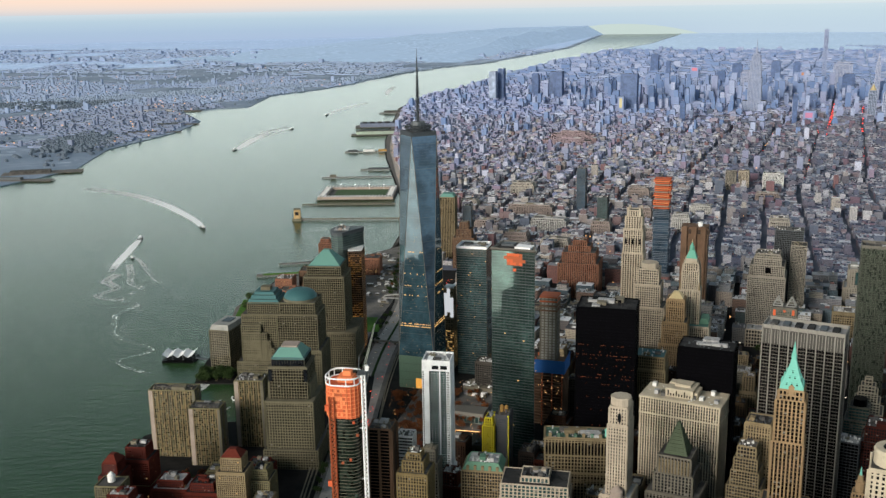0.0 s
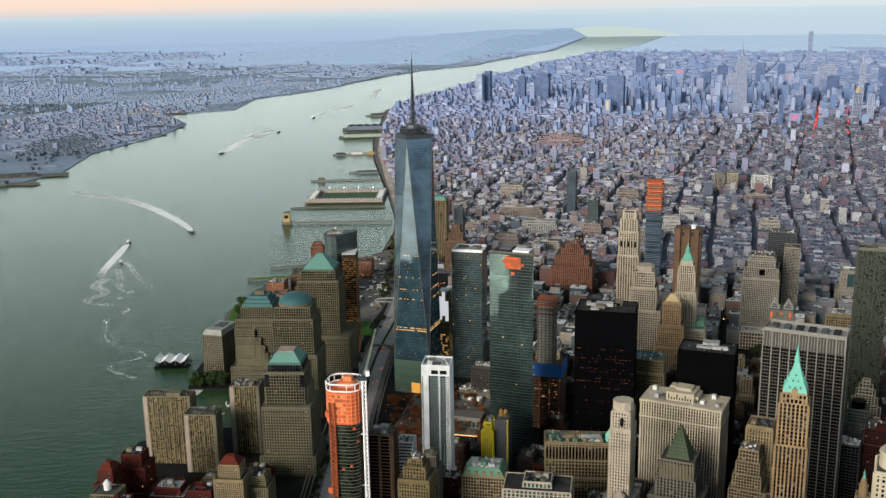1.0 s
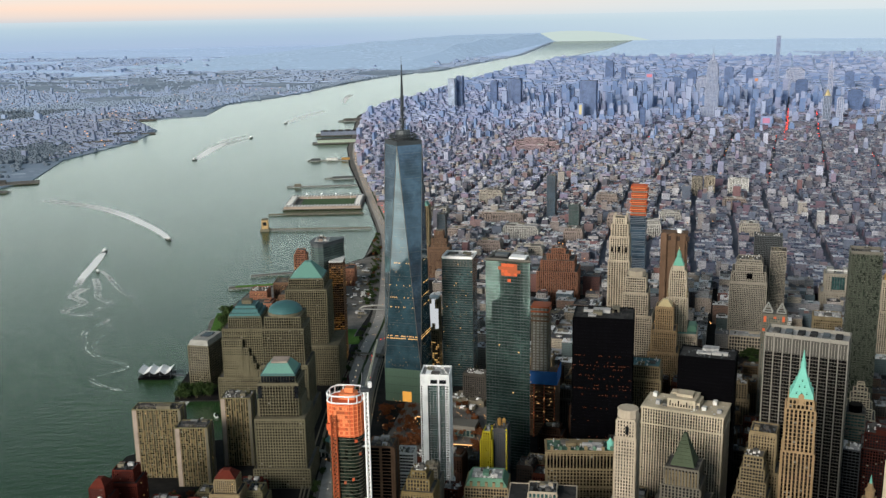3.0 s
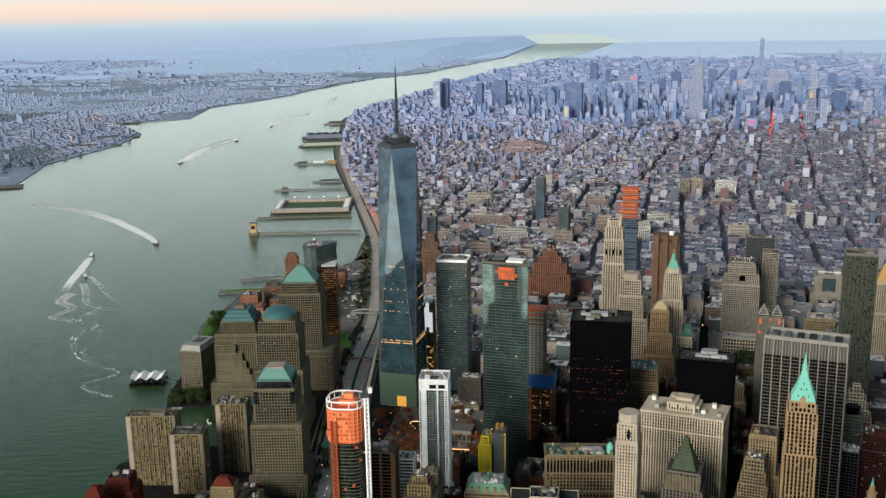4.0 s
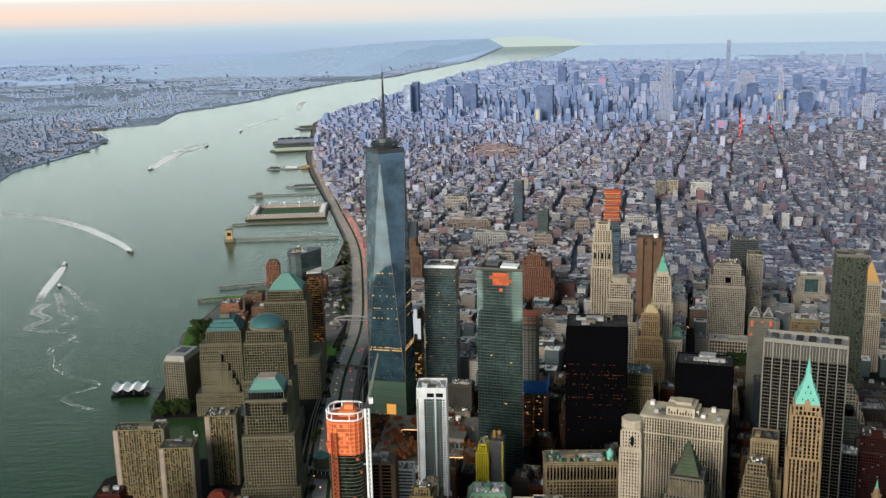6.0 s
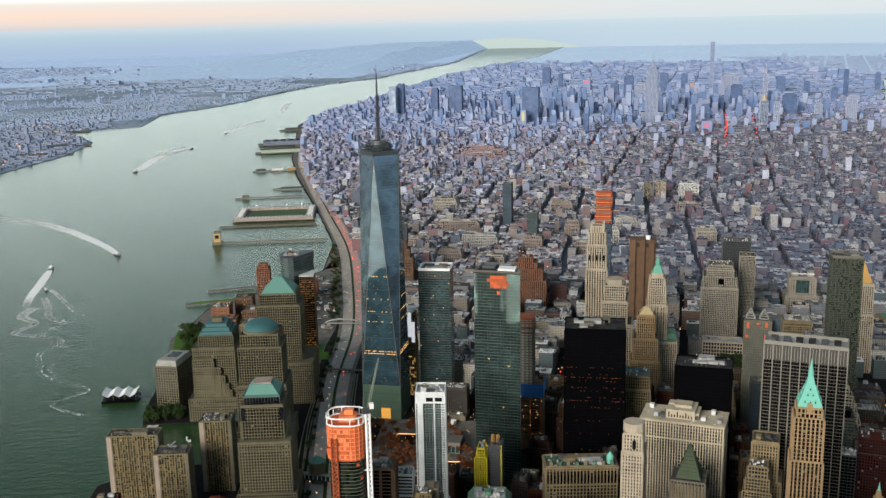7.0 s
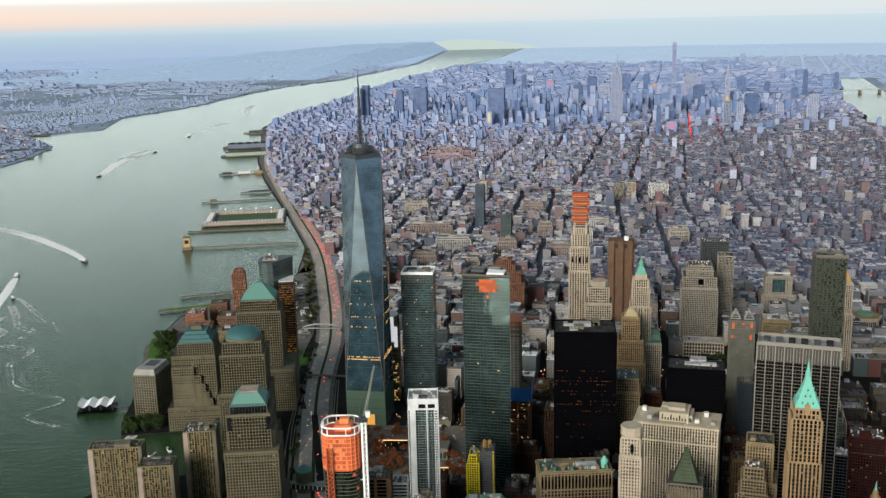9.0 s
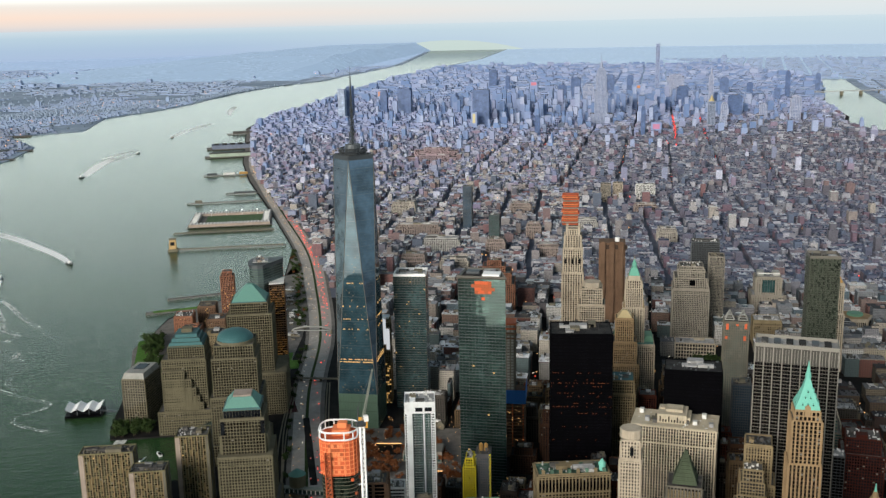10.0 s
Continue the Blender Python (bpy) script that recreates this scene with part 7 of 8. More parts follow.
# floating ferry landing with white tent roofs
t = thing("ferry_landing", -84, 38, 0, -10, "floating ferry landing with white folded tent roofs", "ferry landing")
part("barge", Geo().box(0, 0, -0.9, 0.25, 11.5, 7.5), G_BLACK, t)
for k in range(3):
    g = Geo()
    x = -3.7 + 3.7 * k
    q = [(-1.85, -3.2, 2.5), (0, -3.4, 1.5), (1.85, -3.2, 2.5), (-1.85, 3.2, 2.9), (0, 3.4, 1.7), (1.85, 3.2, 2.9), (-1.85, 0, 2.9), (0, 0, 1.9), (1.85, 0, 2.9)]
    g.v = [(x + a, b, c) for a, b, c in q] + [(x + a, b, c - 0.12) for a, b, c in q]
    for f in ((0, 1, 7, 6), (1, 2, 8, 7), (6, 7, 4, 3), (7, 8, 5, 4)):
        g.face(f)
        g.face(tuple(9 + i for i in reversed(f)))
    part("tent_roof", g, WHITE_M, t, "white folded fabric roof")
    for sx in (-1.8, 1.8):
        for sy in (-3.1, 0, 3.1):
            part("post", Geo().box(x + sx, sy, 0.25, 2.5, 0.16, 0.16), STEEL, t)
part("waiting_room", Geo().box(0, 0.4, 0.25, 1.5, 9, 4.2), G_DARK, t)
part("gangway", Geo().box(7.5, -1, 0.26, 0.5, 6.5, 1.2, -0.4), STEEL, t)

# boats in the cove
for x, y, s in ((-67, -6, 1.0), (-62, -4, 1.2), (-63.5, -12, 0.8)):
    b = thing("sailing_boat", x, y, -0.5, rng.uniform(0, 180), "small white moored boat in the cove", "boat", "moored boats")
    g = Geo()
    g.prism([(-1.2 * s, -0.3 * s), (0.7 * s, -0.35 * s), (1.6 * s, 0), (0.7 * s, 0.35 * s), (-1.2 * s, 0.3 * s)], [(-1.3 * s, -0.4 * s), (0.8 * s, -0.45 * s), (1.9 * s, 0), (0.8 * s, 0.45 * s), (-1.3 * s, 0.4 * s)], -0.1, 0.4)
    part("hull", g, WHITE_M, b)
    part("cabin", Geo().box(-0.2 * s, 0, 0.4, 0.75, 1.1 * s, 0.5 * s), G_DARK, b)


# ---- boats and their wakes ----
def wake(name, pts, widths, fades, label, z=-0.46):
    pts3 = smooth(pts, 8)
    n = len(pts3)
    g = Geo()

    def lerp(v, s):
        f = s * (len(v) - 1)
        i = min(int(f), len(v) - 2)
        return v[i] + (v[i + 1] - v[i]) * (f - i)

    fade = []
    for i, (x, y) in enumerate(pts3):
        p, q = pts3[max(0, i - 1)], pts3[min(n - 1, i + 1)]
        k = math.hypot(q[0] - p[0], q[1] - p[1])
        nx, ny = -(q[1] - p[1]) / k, (q[0] - p[0]) / k
        w, f = lerp(widths, i / (n - 1)), lerp(fades, i / (n - 1))
        for j, edge in ((-1, 0.0), (-0.45, 1.0), (0, 0.85), (0.45, 1.0), (1, 0.0)):
            g.v.append((x + nx * w * j, y + ny * w * j, z))
            fade.append(f * edge)
        if i:
            b = 5 * (i - 1)
            for j in range(4):
                g.face((b + j, b + j + 1, b + 6 + j, b + 5 + j))
    ob = solo(name, g, FOAM, label, "wake", "stuff")
    at = ob.data.attributes.new("fade", "FLOAT", "POINT")
    at.data.foreach_set("value", fade)
    return ob


def ferry(x, y, yaw, s, label):
    b = thing("ferry_boat", x, y, -0.5, yaw, label, "boat", "river boats")
    hull = Geo()
    hull.prism([(-2.6 * s, -0.7 * s), (1.6 * s, -0.75 * s), (3.0 * s, 0), (1.6 * s, 0.75 * s), (-2.6 * s, 0.7 * s)], [(-2.7 * s, -0.85 * s), (1.7 * s, -0.9 * s), (3.5 * s, 0), (1.7 * s, 0.9 * s), (-2.7 * s, 0.85 * s)], -0.2, 0.55 * s)
    part("hull", hull, STEEL, b)
    part("cabin", Geo().box(-0.5 * s, 0, 0.55 * s, 1.15 * s, 3.6 * s, 1.4 * s, taper=0.94), WHITE_M, b)
    part("window_strip", Geo().box(-0.5 * s, 0, 0.72 * s, 0.92 * s, 3.64 * s, 1.42 * s), G_DARK, b)
    part("wheelhouse", Geo().box(0.5 * s, 0, 1.15 * s, 1.6 * s, 1.0 * s, 1.0 * s, taper=0.9), WHITE_M, b)


ferry(-100.5, 268, -62, 1.15, "white ferry turning with a foaming wake")
wake("wake", [(-101.5, 271), (-105, 284), (-112, 302), (-122, 324), (-136, 352), (-160, 388), (-200, 425)], [1.6, 2.8, 3.6, 4.4, 5.6, 7, 9], [1.7, 1.55, 1.3, 1.1, 0.85, 0.66, 0.45], "broad white curving wake behind a ferry")
ferry(-132.4, 246, 84, 1.15, "white ferry heading up the river")
wake("wake", [(-132.6, 243), (-133, 230), (-133.5, 212), (-134.5, 190), (-134, 170)], [1.6, 2.6, 3.0, 3.2, 3.4], [1.8, 1.7, 1.3, 0.85, 0.35], "bright white wake behind a ferry")
ferry(-129, 200, 110, 0.8, "small dark launch following the ferry")
wake("wake", [(-130, 168), (-133, 155), (-126, 142), (-132, 130), (-119, 120), (-112, 112), (-118, 98), (-116, 84), (-114, 72), (-104, 60), (-96, 50), (-106, 42), (-104, 35), (-97, 28), (-89, 23)], [5.0, 4.4, 3.8, 3.4, 3.0, 2.6, 2.4, 2.2, 2.0, 2.0, 1.8, 1.6, 1.5, 1.4, 1.0], [0.6, 0.54, 0.48, 0.46, 0.44, 0.44, 0.42, 0.42, 0.44, 0.42, 0.42, 0.42, 0.44, 0.48, 0.25], "thin foam lines meandering over the river")
wake("wake", [(-128, 186), (-124, 168), (-121, 150), (-114, 138), (-121, 124), (-112, 108), (-108, 96), (-112, 80), (-106, 66), (-98, 58)], [3.0, 3.4, 3.2, 3.0, 2.6, 2.6, 2.2, 2.0, 1.8, 1.4], [0.58, 0.5, 0.46, 0.44, 0.42, 0.4, 0.4, 0.4, 0.38, 0.25], "second line of foam beside the first")
wake("wake", [(-127, 200), (-122, 188), (-116, 170), (-106, 145), (-95, 120), (-86, 100)], [1.5, 2.0, 2.4, 2.6, 2.8, 3], [0.7, 0.56, 0.44, 0.4, 0.36, 0.25], "faint side wake of a launch")
ferry(-108, 606, -118, 1.2, "ferry heading down the river")
wake("wake", [(-107, 610), (-102, 640), (-94, 690), (-80, 740)], [3.0, 5, 7, 9], [2.8, 2.4, 1.1, 0.45], "straight white wake of a ferry")
wake("wake", [(-92, 730), (-80, 760), (-62, 790)], [3, 5, 7], [1.0, 0.8, 0.4], "short white wake on the upper river")
wake("wake", [(-60, 765), (-72, 740), (-88, 690)], [2, 4, 6], [0.9, 0.7, 0.3], "pale wake on the upper river")
wake("wake", [(-22, 905), (0, 975), (34, 1050)], [3, 5, 8], [1.2, 1.0, 0.5], "long pale wake far up the river")
wake("wake", [(70, 1170), (80, 1260), (96, 1340)], [3, 6, 9], [1.0, 0.8, 0.4], "pale wake far up the river")
ferry(-60, 762, 60, 1.2, "ferry on the upper river")
ferry(-21, 900, -110, 1.4, "ferry far up the river")
wake("wake", [(-72, 30), (-73, 10), (-82, -4), (-90, -20)], [2, 3, 2.4, 1.4], [0.5, 0.6, 0.5, 0.2], "foam along the sea wall")


# ---- trees ----
def tree_mesh(seed, h, leaf):
    r = random.Random(seed)
    trunk = Geo()
    trunk.tube(0, 0, 0, h * 0.45, 0.09 * h / 2, 0.05 * h / 2, 6)
    limbs = [Vector((r.uniform(-0.3, 0.3) * h, r.uniform(-0.3, 0.3) * h, h * r.uniform(0.5, 0.85))) for _ in range(7)]
    for p in limbs:
        trunk.bar((0, 0, h * 0.35), p, 0.02 * h)
    crown = Geo()
    for _ in range(150):
        p = r.choice(limbs) + Vector((r.gauss(0, 0.13), r.gauss(0, 0.13), r.gauss(0, 0.12))) * h
        s = r.uniform(0.05, 0.11) * h
        a = Vector((r.uniform(-1, 1), r.uniform(-1, 1), r.uniform(-1, 1))).normalized()
        b = a.orthogonal().normalized()
        c = a.cross(b)
        k = len(crown.v)
        crown.v += [tuple(p + b * s), tuple(p + c * s), tuple(p - b * s), tuple(p - c * s), tuple(p + a * s * 0.6)]
        for f in ((0, 1, 4), (1, 2, 4), (2, 3, 4), (3, 0, 4), (3, 2, 1, 0)):
            crown.face(tuple(k + i for i in f))
    return trunk.mesh("trunk", [BARK]), crown.mesh("crown", [leaf])


TREES = {"green": [tree_mesh(s, 2.4, LEAF) for s in (1, 2, 3)], "autumn": [tree_mesh(s, 2.0, LEAF_R) for s in (4, 5, 6)]}


def plant(kind, x, y, s, label, group):
    tk, cr = rng.choice(TREES[kind])
    t = thing("tree", x, y, 0, rng.uniform(0, 360), label, "tree", group)
    t.scale = (s, s, s)
    part("trunk", tk, [], t)
    part("crown", cr, [], t)


for _ in range(40):
    plant("green", rng.uniform(-75, -64), rng.uniform(12, 20), rng.uniform(0.8, 1.3), "dark green tree in the waterside park", "waterside trees")
for _ in range(46):
    y = rng.uniform(62, 112)
    plant("green", -67 + (y - 62) * 0.06 + rng.uniform(0, 7), y, rng.uniform(0.9, 1.6), "dense green tree in the riverside park", "park trees")
for _ in range(150):
    x, y = rng.uniform(-11, 18), rng.uniform(-62, -12)
    if abs(x - 2) < 4.6 and abs(y + 24) < 5 or abs(x - 8) < 4.6 and abs(y + 46) < 5:
        continue
    plant("autumn", x, y, rng.uniform(1.05, 1.5), "rust-brown autumn tree on the memorial plaza", "plaza trees")
for i in range(6, 24):
    x, y = WEST[i]
    for _ in range(2):
        plant("green", x - 5.4 + rng.uniform(-0.7, 0.5), y + rng.uniform(-6, 6), rng.uniform(0.6, 1.0), "street tree beside the highway", "street trees")
for _ in range(26):
    plant("green", 128 + rng.uniform(-6, 6), 6 + rng.uniform(-6, 8), rng.uniform(0.8, 1.3), "green tree in the city park", "city park trees")

g = Geo()
g.box(-12.5, 61, 0.02, 0.16, 4.4, 9.0, radians(-12))
solo("park_lawn", g, LAWN, "bright green playing field beside the highway", "lawn", "structure")
belt = []
# wide tree belt between the upper highway and the shore, and hedges along the roadworks
for i in range(26, len(WEST) - 18):
    x, y = WEST[i]
    for _ in range(9):
        px = x - rng.uniform(6.2, 10.5)
        py = y + rng.uniform(-7, 7)
        if inside(MANHATTAN, px - 1, py):
            belt.append((rng.choice(TREES["green" if rng.random() < 0.8 else "autumn"]), px, py, rng.uniform(0.5, 0.95)))

for _ in range(80):
    belt.append((rng.choice(TREES["green" if rng.random() < 0.35 else "autumn"]), rng.uniform(-90, -44), rng.uniform(-78, -56), rng.uniform(0.6, 1.0)))
bm = bmesh.new()
slots = {BARK.name: 0, LEAF.name: 1, LEAF_R.name: 2}
for pair, px, py, k in belt:
    for me in pair:
        n0, f0 = len(bm.verts), len(bm.faces)
        bm.from_mesh(me)
        bm.verts.ensure_lookup_table()
        bm.faces.ensure_lookup_table()
        for v in bm.verts[n0:]:
            v.co = v.co * k + Vector((px, py, 0))
        for f in bm.faces[f0:]:
            f.material_index = slots[me.materials[0].name]
me = bpy.data.meshes.new("tree_belt")
bm.to_mesh(me)
bm.free()
for m in (BARK, LEAF, LEAF_R):
    me.materials.append(m)
tagged(new("tree_belt", me), "belts of green and rust-brown trees along the highway and in courts", "trees", kind="stuff")
# lawns and plaza
solo("lawn", Geo().box(-16, 68, 0.02, 0.07, 8, 16, radians(-14)), LAWN, "bright green ball field", "lawn", "structure")
solo("lawn", Geo().box(-64, 88, 0.02, 0.08, 8, 44, radians(-4)), LAWN, "riverside park lawn", "lawn", "structure")
solo("plaza", Geo().box(4, -37, 0.02, 0.08, 32, 54, radians(-20)), PAVING, "paved memorial plaza", "plaza", "structure")
for x, y in ((2, -24), (8, -46)):
    t = thing("memorial_pool", x, y, 0, -20, "square sunken memorial pool with a lit rim", "pool")
    part("basin", Geo().box(0, 0, 0.085, 0.12, 8, 8), G_BLACK, t)
    g = Geo()
    for sx, sy, w, d in ((0, -4.1, 8.6, 0.3), (0, 4.1, 8.6, 0.3), (-4.1, 0, 0.3, 7.9), (4.1, 0, 0.3, 7.9)):
        g.box(sx, sy, 0.085, 0.3, w, d)
    part("rim", g, STEEL, t)
    g = Geo()
    for sx, sy, w, d in ((0, 3.9, 7.4, 0.12), (-3.9, 0, 0.12, 7.4)):
        g.box(sx, sy, 0.12, 0.3, w, d)
    part("rim_light", g, AMBER, t)
g = Geo()
for _ in range(230):
    x, y = rng.uniform(-14, 28), rng.uniform(-66, -2)
    g.box(x, y, 0.9, 1.05, 0.13, 0.13)
    g.box(x, y, 0.08, 0.9, 0.03, 0.03, mi=1)
solo("plaza_lamps", g, [AMBER, STEEL], "small warm lamps of the plaza and building site", "lamps", "stuff")
t = thing("pavilion", 10.2, -33.5, 0, -24, "low silver museum pavilion with a sloping roof on the plaza", "pavilion")
part("body", Geo().prism([(-5.5, -2.6), (5.5, -2.6), (5.5, 3), (-5.5, 3)], [(-5.5, -2.6), (5.5, -2.6), (5.5, 3), (-5.5, 3)], 0.08, 2.4), SAGE, t)
part("roof", Geo().prism([(-5.7, -2.8), (5.7, -2.8), (5.7, 3.2), (-5.7, 3.2)], [(-5.2, -2.0), (5.7, -2.6), (5.7, 3.2), (-5.2, 2.6)], 2.404, 3.4), SILVER, t, "sloping pale metal roof")
for k in range(9):
    part("window", Geo().box(-4.8 + 1.2 * k, -2.62, 0.4, 2.1, 0.9, 0.06), G_TEAL, t)
t = thing("transit_hall", 18.5, -10.5, 0, -28, "white canopied transit hall under construction", "hall")
part("body", Geo().box(0, 0, 0.08, 2.0, 11, 6.5), CONC, t)
for k in range(34):
    x, y = rng.uniform(-5.2, 5.4), rng.uniform(-3.2, 3.2)
    part("canopy", Geo().box(x, y, 2.0, 2.0 + rng.uniform(0.15, 0.9), rng.uniform(0.6, 2.4), rng.uniform(0.4, 1.2), rng.uniform(-0.2, 0.2), taper=rng.uniform(0.7, 1.0)), rng.choice((WHITE_M, WHITE, ROOF_L, GREYST)), t)
for k in range(14):
    x, y = rng.uniform(-6, 7), rng.uniform(-6.5, -3.6)
    part("canopy", Geo().box(x, y, 0.08, rng.uniform(0.6, 1.4), rng.uniform(0.8, 2.0), rng.uniform(0.6, 1.2)), rng.choice((WHITE_M, ROOF_L, CONC)), t)

# low brick houses at the southern riverside
BPC = [(-79, -73, 7, 16.2), (-84, -80, 5, 15.5), (-70, -80, 9, 10), (-62, -84, 8, 10.5), (-54.5, -86, 7, 17.5), (-48, -84, 5, 13), (-80, -92, 7, 13), (-88, -100, 6, 12), (-68, -96, 9, 9), (-56, -100, 9, 10), (-47, -98, 6, 12), (-60, -70, 7, 7), (-50, -66, 7, 6)]
for k, (x, y, w, h) in enumerate(BPC):
    keep(x, y, 4)
    low, high = ((BRICK, BRICK), (CREAM, BRICK), (BRICK, BUFF))[k % 3]
    t = tower("apartment_house", "red brick apartment house with pale stone trim and a stepped roof", x, y, -14, [(0, h * 0.82, w, 6.5), (h * 0.82, h, w * 0.72, 4.6)], high if k % 2 else low, G_DARK, bay=0.5, floor=0.55, pier=0.5, span=0.4, lit=0.012, units=3, group="riverside brick houses", roof=ROOF_L if k % 4 == 2 else ROOF_D)
    part("trim", Geo().box(0, 0, h * 0.4, h * 0.4 + 0.18, w + 0.22, 6.72), BUFF, t)
    if k in (1, 4, 7):
        frustum(t, "hip_roof", 0, 0, h + 0.36, h + 1.9, w * 0.72, 4.6, 0.35, RED_TILE, "dark red hipped roof")
t = tower("apartment_house", "tan apartment house with a domed white lantern", -83, -88, -14, [(0, 13.6, 6, 5.4)], BUFF, G_DARK, bay=0.6, floor=0.6, units=0, lit=0.0)
part("lantern", Geo().tube(0, 0, 13.9, 15.4, 0.9, 0.9, 12).tube(0, 0, 15.4, 16.4, 1.0, 0.1, 12), WHITE, t)
for x, y, h in ((-38, 84, 9), (-46, 96, 8), (-36, 100, 10), (-48, 112, 9), (-38, 124, 9), (-50, 78, 8), (-26, 62, 10), (-26, 90, 9), (-24, 112, 10), (-18, 130, 8), (-8, 146, 8)):
    keep(x, y, 5)
    tower("apartment_house", "red brick apartment house near the northern park", x, y, -12, [(0, h, 7, 8)], rng.choice((BRICK_O, BROWN, LIME)), G_DARK, bay=0.7, floor=0.62, pier=0.6, span=0.45, lit=0.05, units=2, group="northern brick houses")


# ---- the mass of the city ----
def downtown_height(x, y, r):
    core = math.exp(-(((x - 70) / 60) ** 2 + ((y + 75) / 75) ** 2))
    if x > 92 and y < -35:
        return 2.0 + 3.5 * r.random()
    return 3.5 + 5.5 * r.random() + core * (4 + 9 * r.random() ** 1.5)


def upper_height(x, y, r):
    mid = math.exp(-(((x - 560) / 210) ** 2 + ((y - 930) / 220) ** 2))
    west = math.exp(-(((x - 330) / 150) ** 2 + ((y - 930) / 140) ** 2))
    chelsea = 0.5 + 0.5 * math.tanh((y - 0.4 * x - 470) / 90)
    h = 1.9 + 2.2 * r.random() + chelsea * 2.5 * r.random()
    if r.random() < 0.12:
        h += 1.5 + 2.5 * r.random()
    if r.random() < 0.028:
        h += 3 + 7 * r.random()
    if r.random() < 0.15 * mid + 0.05 * west:
        h += (mid + 0.7 * west) * (7 + 30 * r.random() ** 1.4)
    if y > 1250:
        h += 1.5 * r.random() + (5 * r.random() if r.random() < 0.12 else 0)
    return h


WALLS = [masonry(n, c) for n, c in (("tan_brick_wall", (0.10, 0.068, 0.038)), ("brown_brick_wall", (0.05, 0.025, 0.015)), ("grey_brick_wall", (0.065, 0.058, 0.05)), ("cream_brick_wall", (0.193, 0.152, 0.094)), ("rust_brick_wall", (0.075, 0.022, 0.013)), ("dark_brick_wall", (0.036, 0.028, 0.024)))]
WAREH = [masonry(n, c) for n, c in (("tan_warehouse_brick", (0.36, 0.33, 0.29)), ("pale_warehouse_brick", (0.44, 0.43, 0.41)), ("brown_warehouse_brick", (0.28, 0.23, 0.21)))]
r = random.Random(5)
near = []
for x, y, w, d, yaw in lots(27, (0, 0), (-120, 330), (-260, 150), 21, 15, (4.0, 8.5), 3.2, 3.2, 3):
    if x > 15 + 0.12 * y and inside(MANHATTAN, x, y) and free(x, y, 0.45 * max(w, d)) and not (110 < x < 150 and -12 < y < 22):
        near.append((x, y, w, d, yaw, downtown_height(x, y, r)))
    elif -22 < x <= 15 + 0.12 * y and y < -64 and inside(MANHATTAN, x, y) and free(x, y, 0.45 * max(w, d)):
        near.append((x, y, w, d, yaw, 5 + 8 * r.random()))
# unseen tall houses at the island's tip, added to shade the streets north
tip, town = [], []
for q in near:
    # height limit fitted to stay below the camera's view
    low = (-90 - 0.16 * q[0] - q[1]) * 0.5 - 4.0
    if low > 9 and q[1] < -100 and q[0] > 4:
        tip.append((*q[:5], min(low, 14 + 34 * r.random())))
    else:
        town.append(q)
town.sort(key=lambda q: ((q[0] - 50) * 0.8) ** 2 + (q[1] + 70) ** 2)
single, rest = town[:180], town[180:]
for x, y, w, d, yaw, h in single:
    wall = r.choice(WALLS)
    tiers = [(0, h, w, d)] if r.random() < 0.5 or h < 7 else [(0, h * 0.75, w, d), (h * 0.75, h, w * 0.7, d * 0.75)]
    tower("office_house", "older masonry office house in a dense street", x, y, math.degrees(yaw), tiers, wall, G_DARK, bay=0.7, floor=0.7, pier=0.5, span=0.42, lit=0.0, units=r.randint(1, 3), roof=r.choice((ROOF, ROOF_D, ROOF_D, ROOF_L)), group="old office houses")


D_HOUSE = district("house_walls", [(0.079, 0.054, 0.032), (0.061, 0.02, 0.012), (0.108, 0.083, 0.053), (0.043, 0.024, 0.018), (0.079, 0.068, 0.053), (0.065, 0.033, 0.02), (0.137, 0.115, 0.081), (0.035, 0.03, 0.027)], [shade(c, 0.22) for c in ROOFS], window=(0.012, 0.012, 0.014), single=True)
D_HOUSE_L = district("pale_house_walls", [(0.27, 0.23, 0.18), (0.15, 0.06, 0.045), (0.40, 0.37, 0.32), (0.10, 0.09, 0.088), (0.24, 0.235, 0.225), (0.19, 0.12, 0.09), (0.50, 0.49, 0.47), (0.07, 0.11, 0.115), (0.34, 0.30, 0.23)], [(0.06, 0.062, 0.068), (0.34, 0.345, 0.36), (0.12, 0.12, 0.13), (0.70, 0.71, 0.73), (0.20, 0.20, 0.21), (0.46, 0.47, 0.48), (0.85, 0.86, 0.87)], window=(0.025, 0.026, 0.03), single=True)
singles2 = sorted(rest, key=lambda q: (q[0] - 60) ** 2 + (q[1] + 60) ** 2)[:330]
rest = [q for q in rest if q not in set(singles2)]
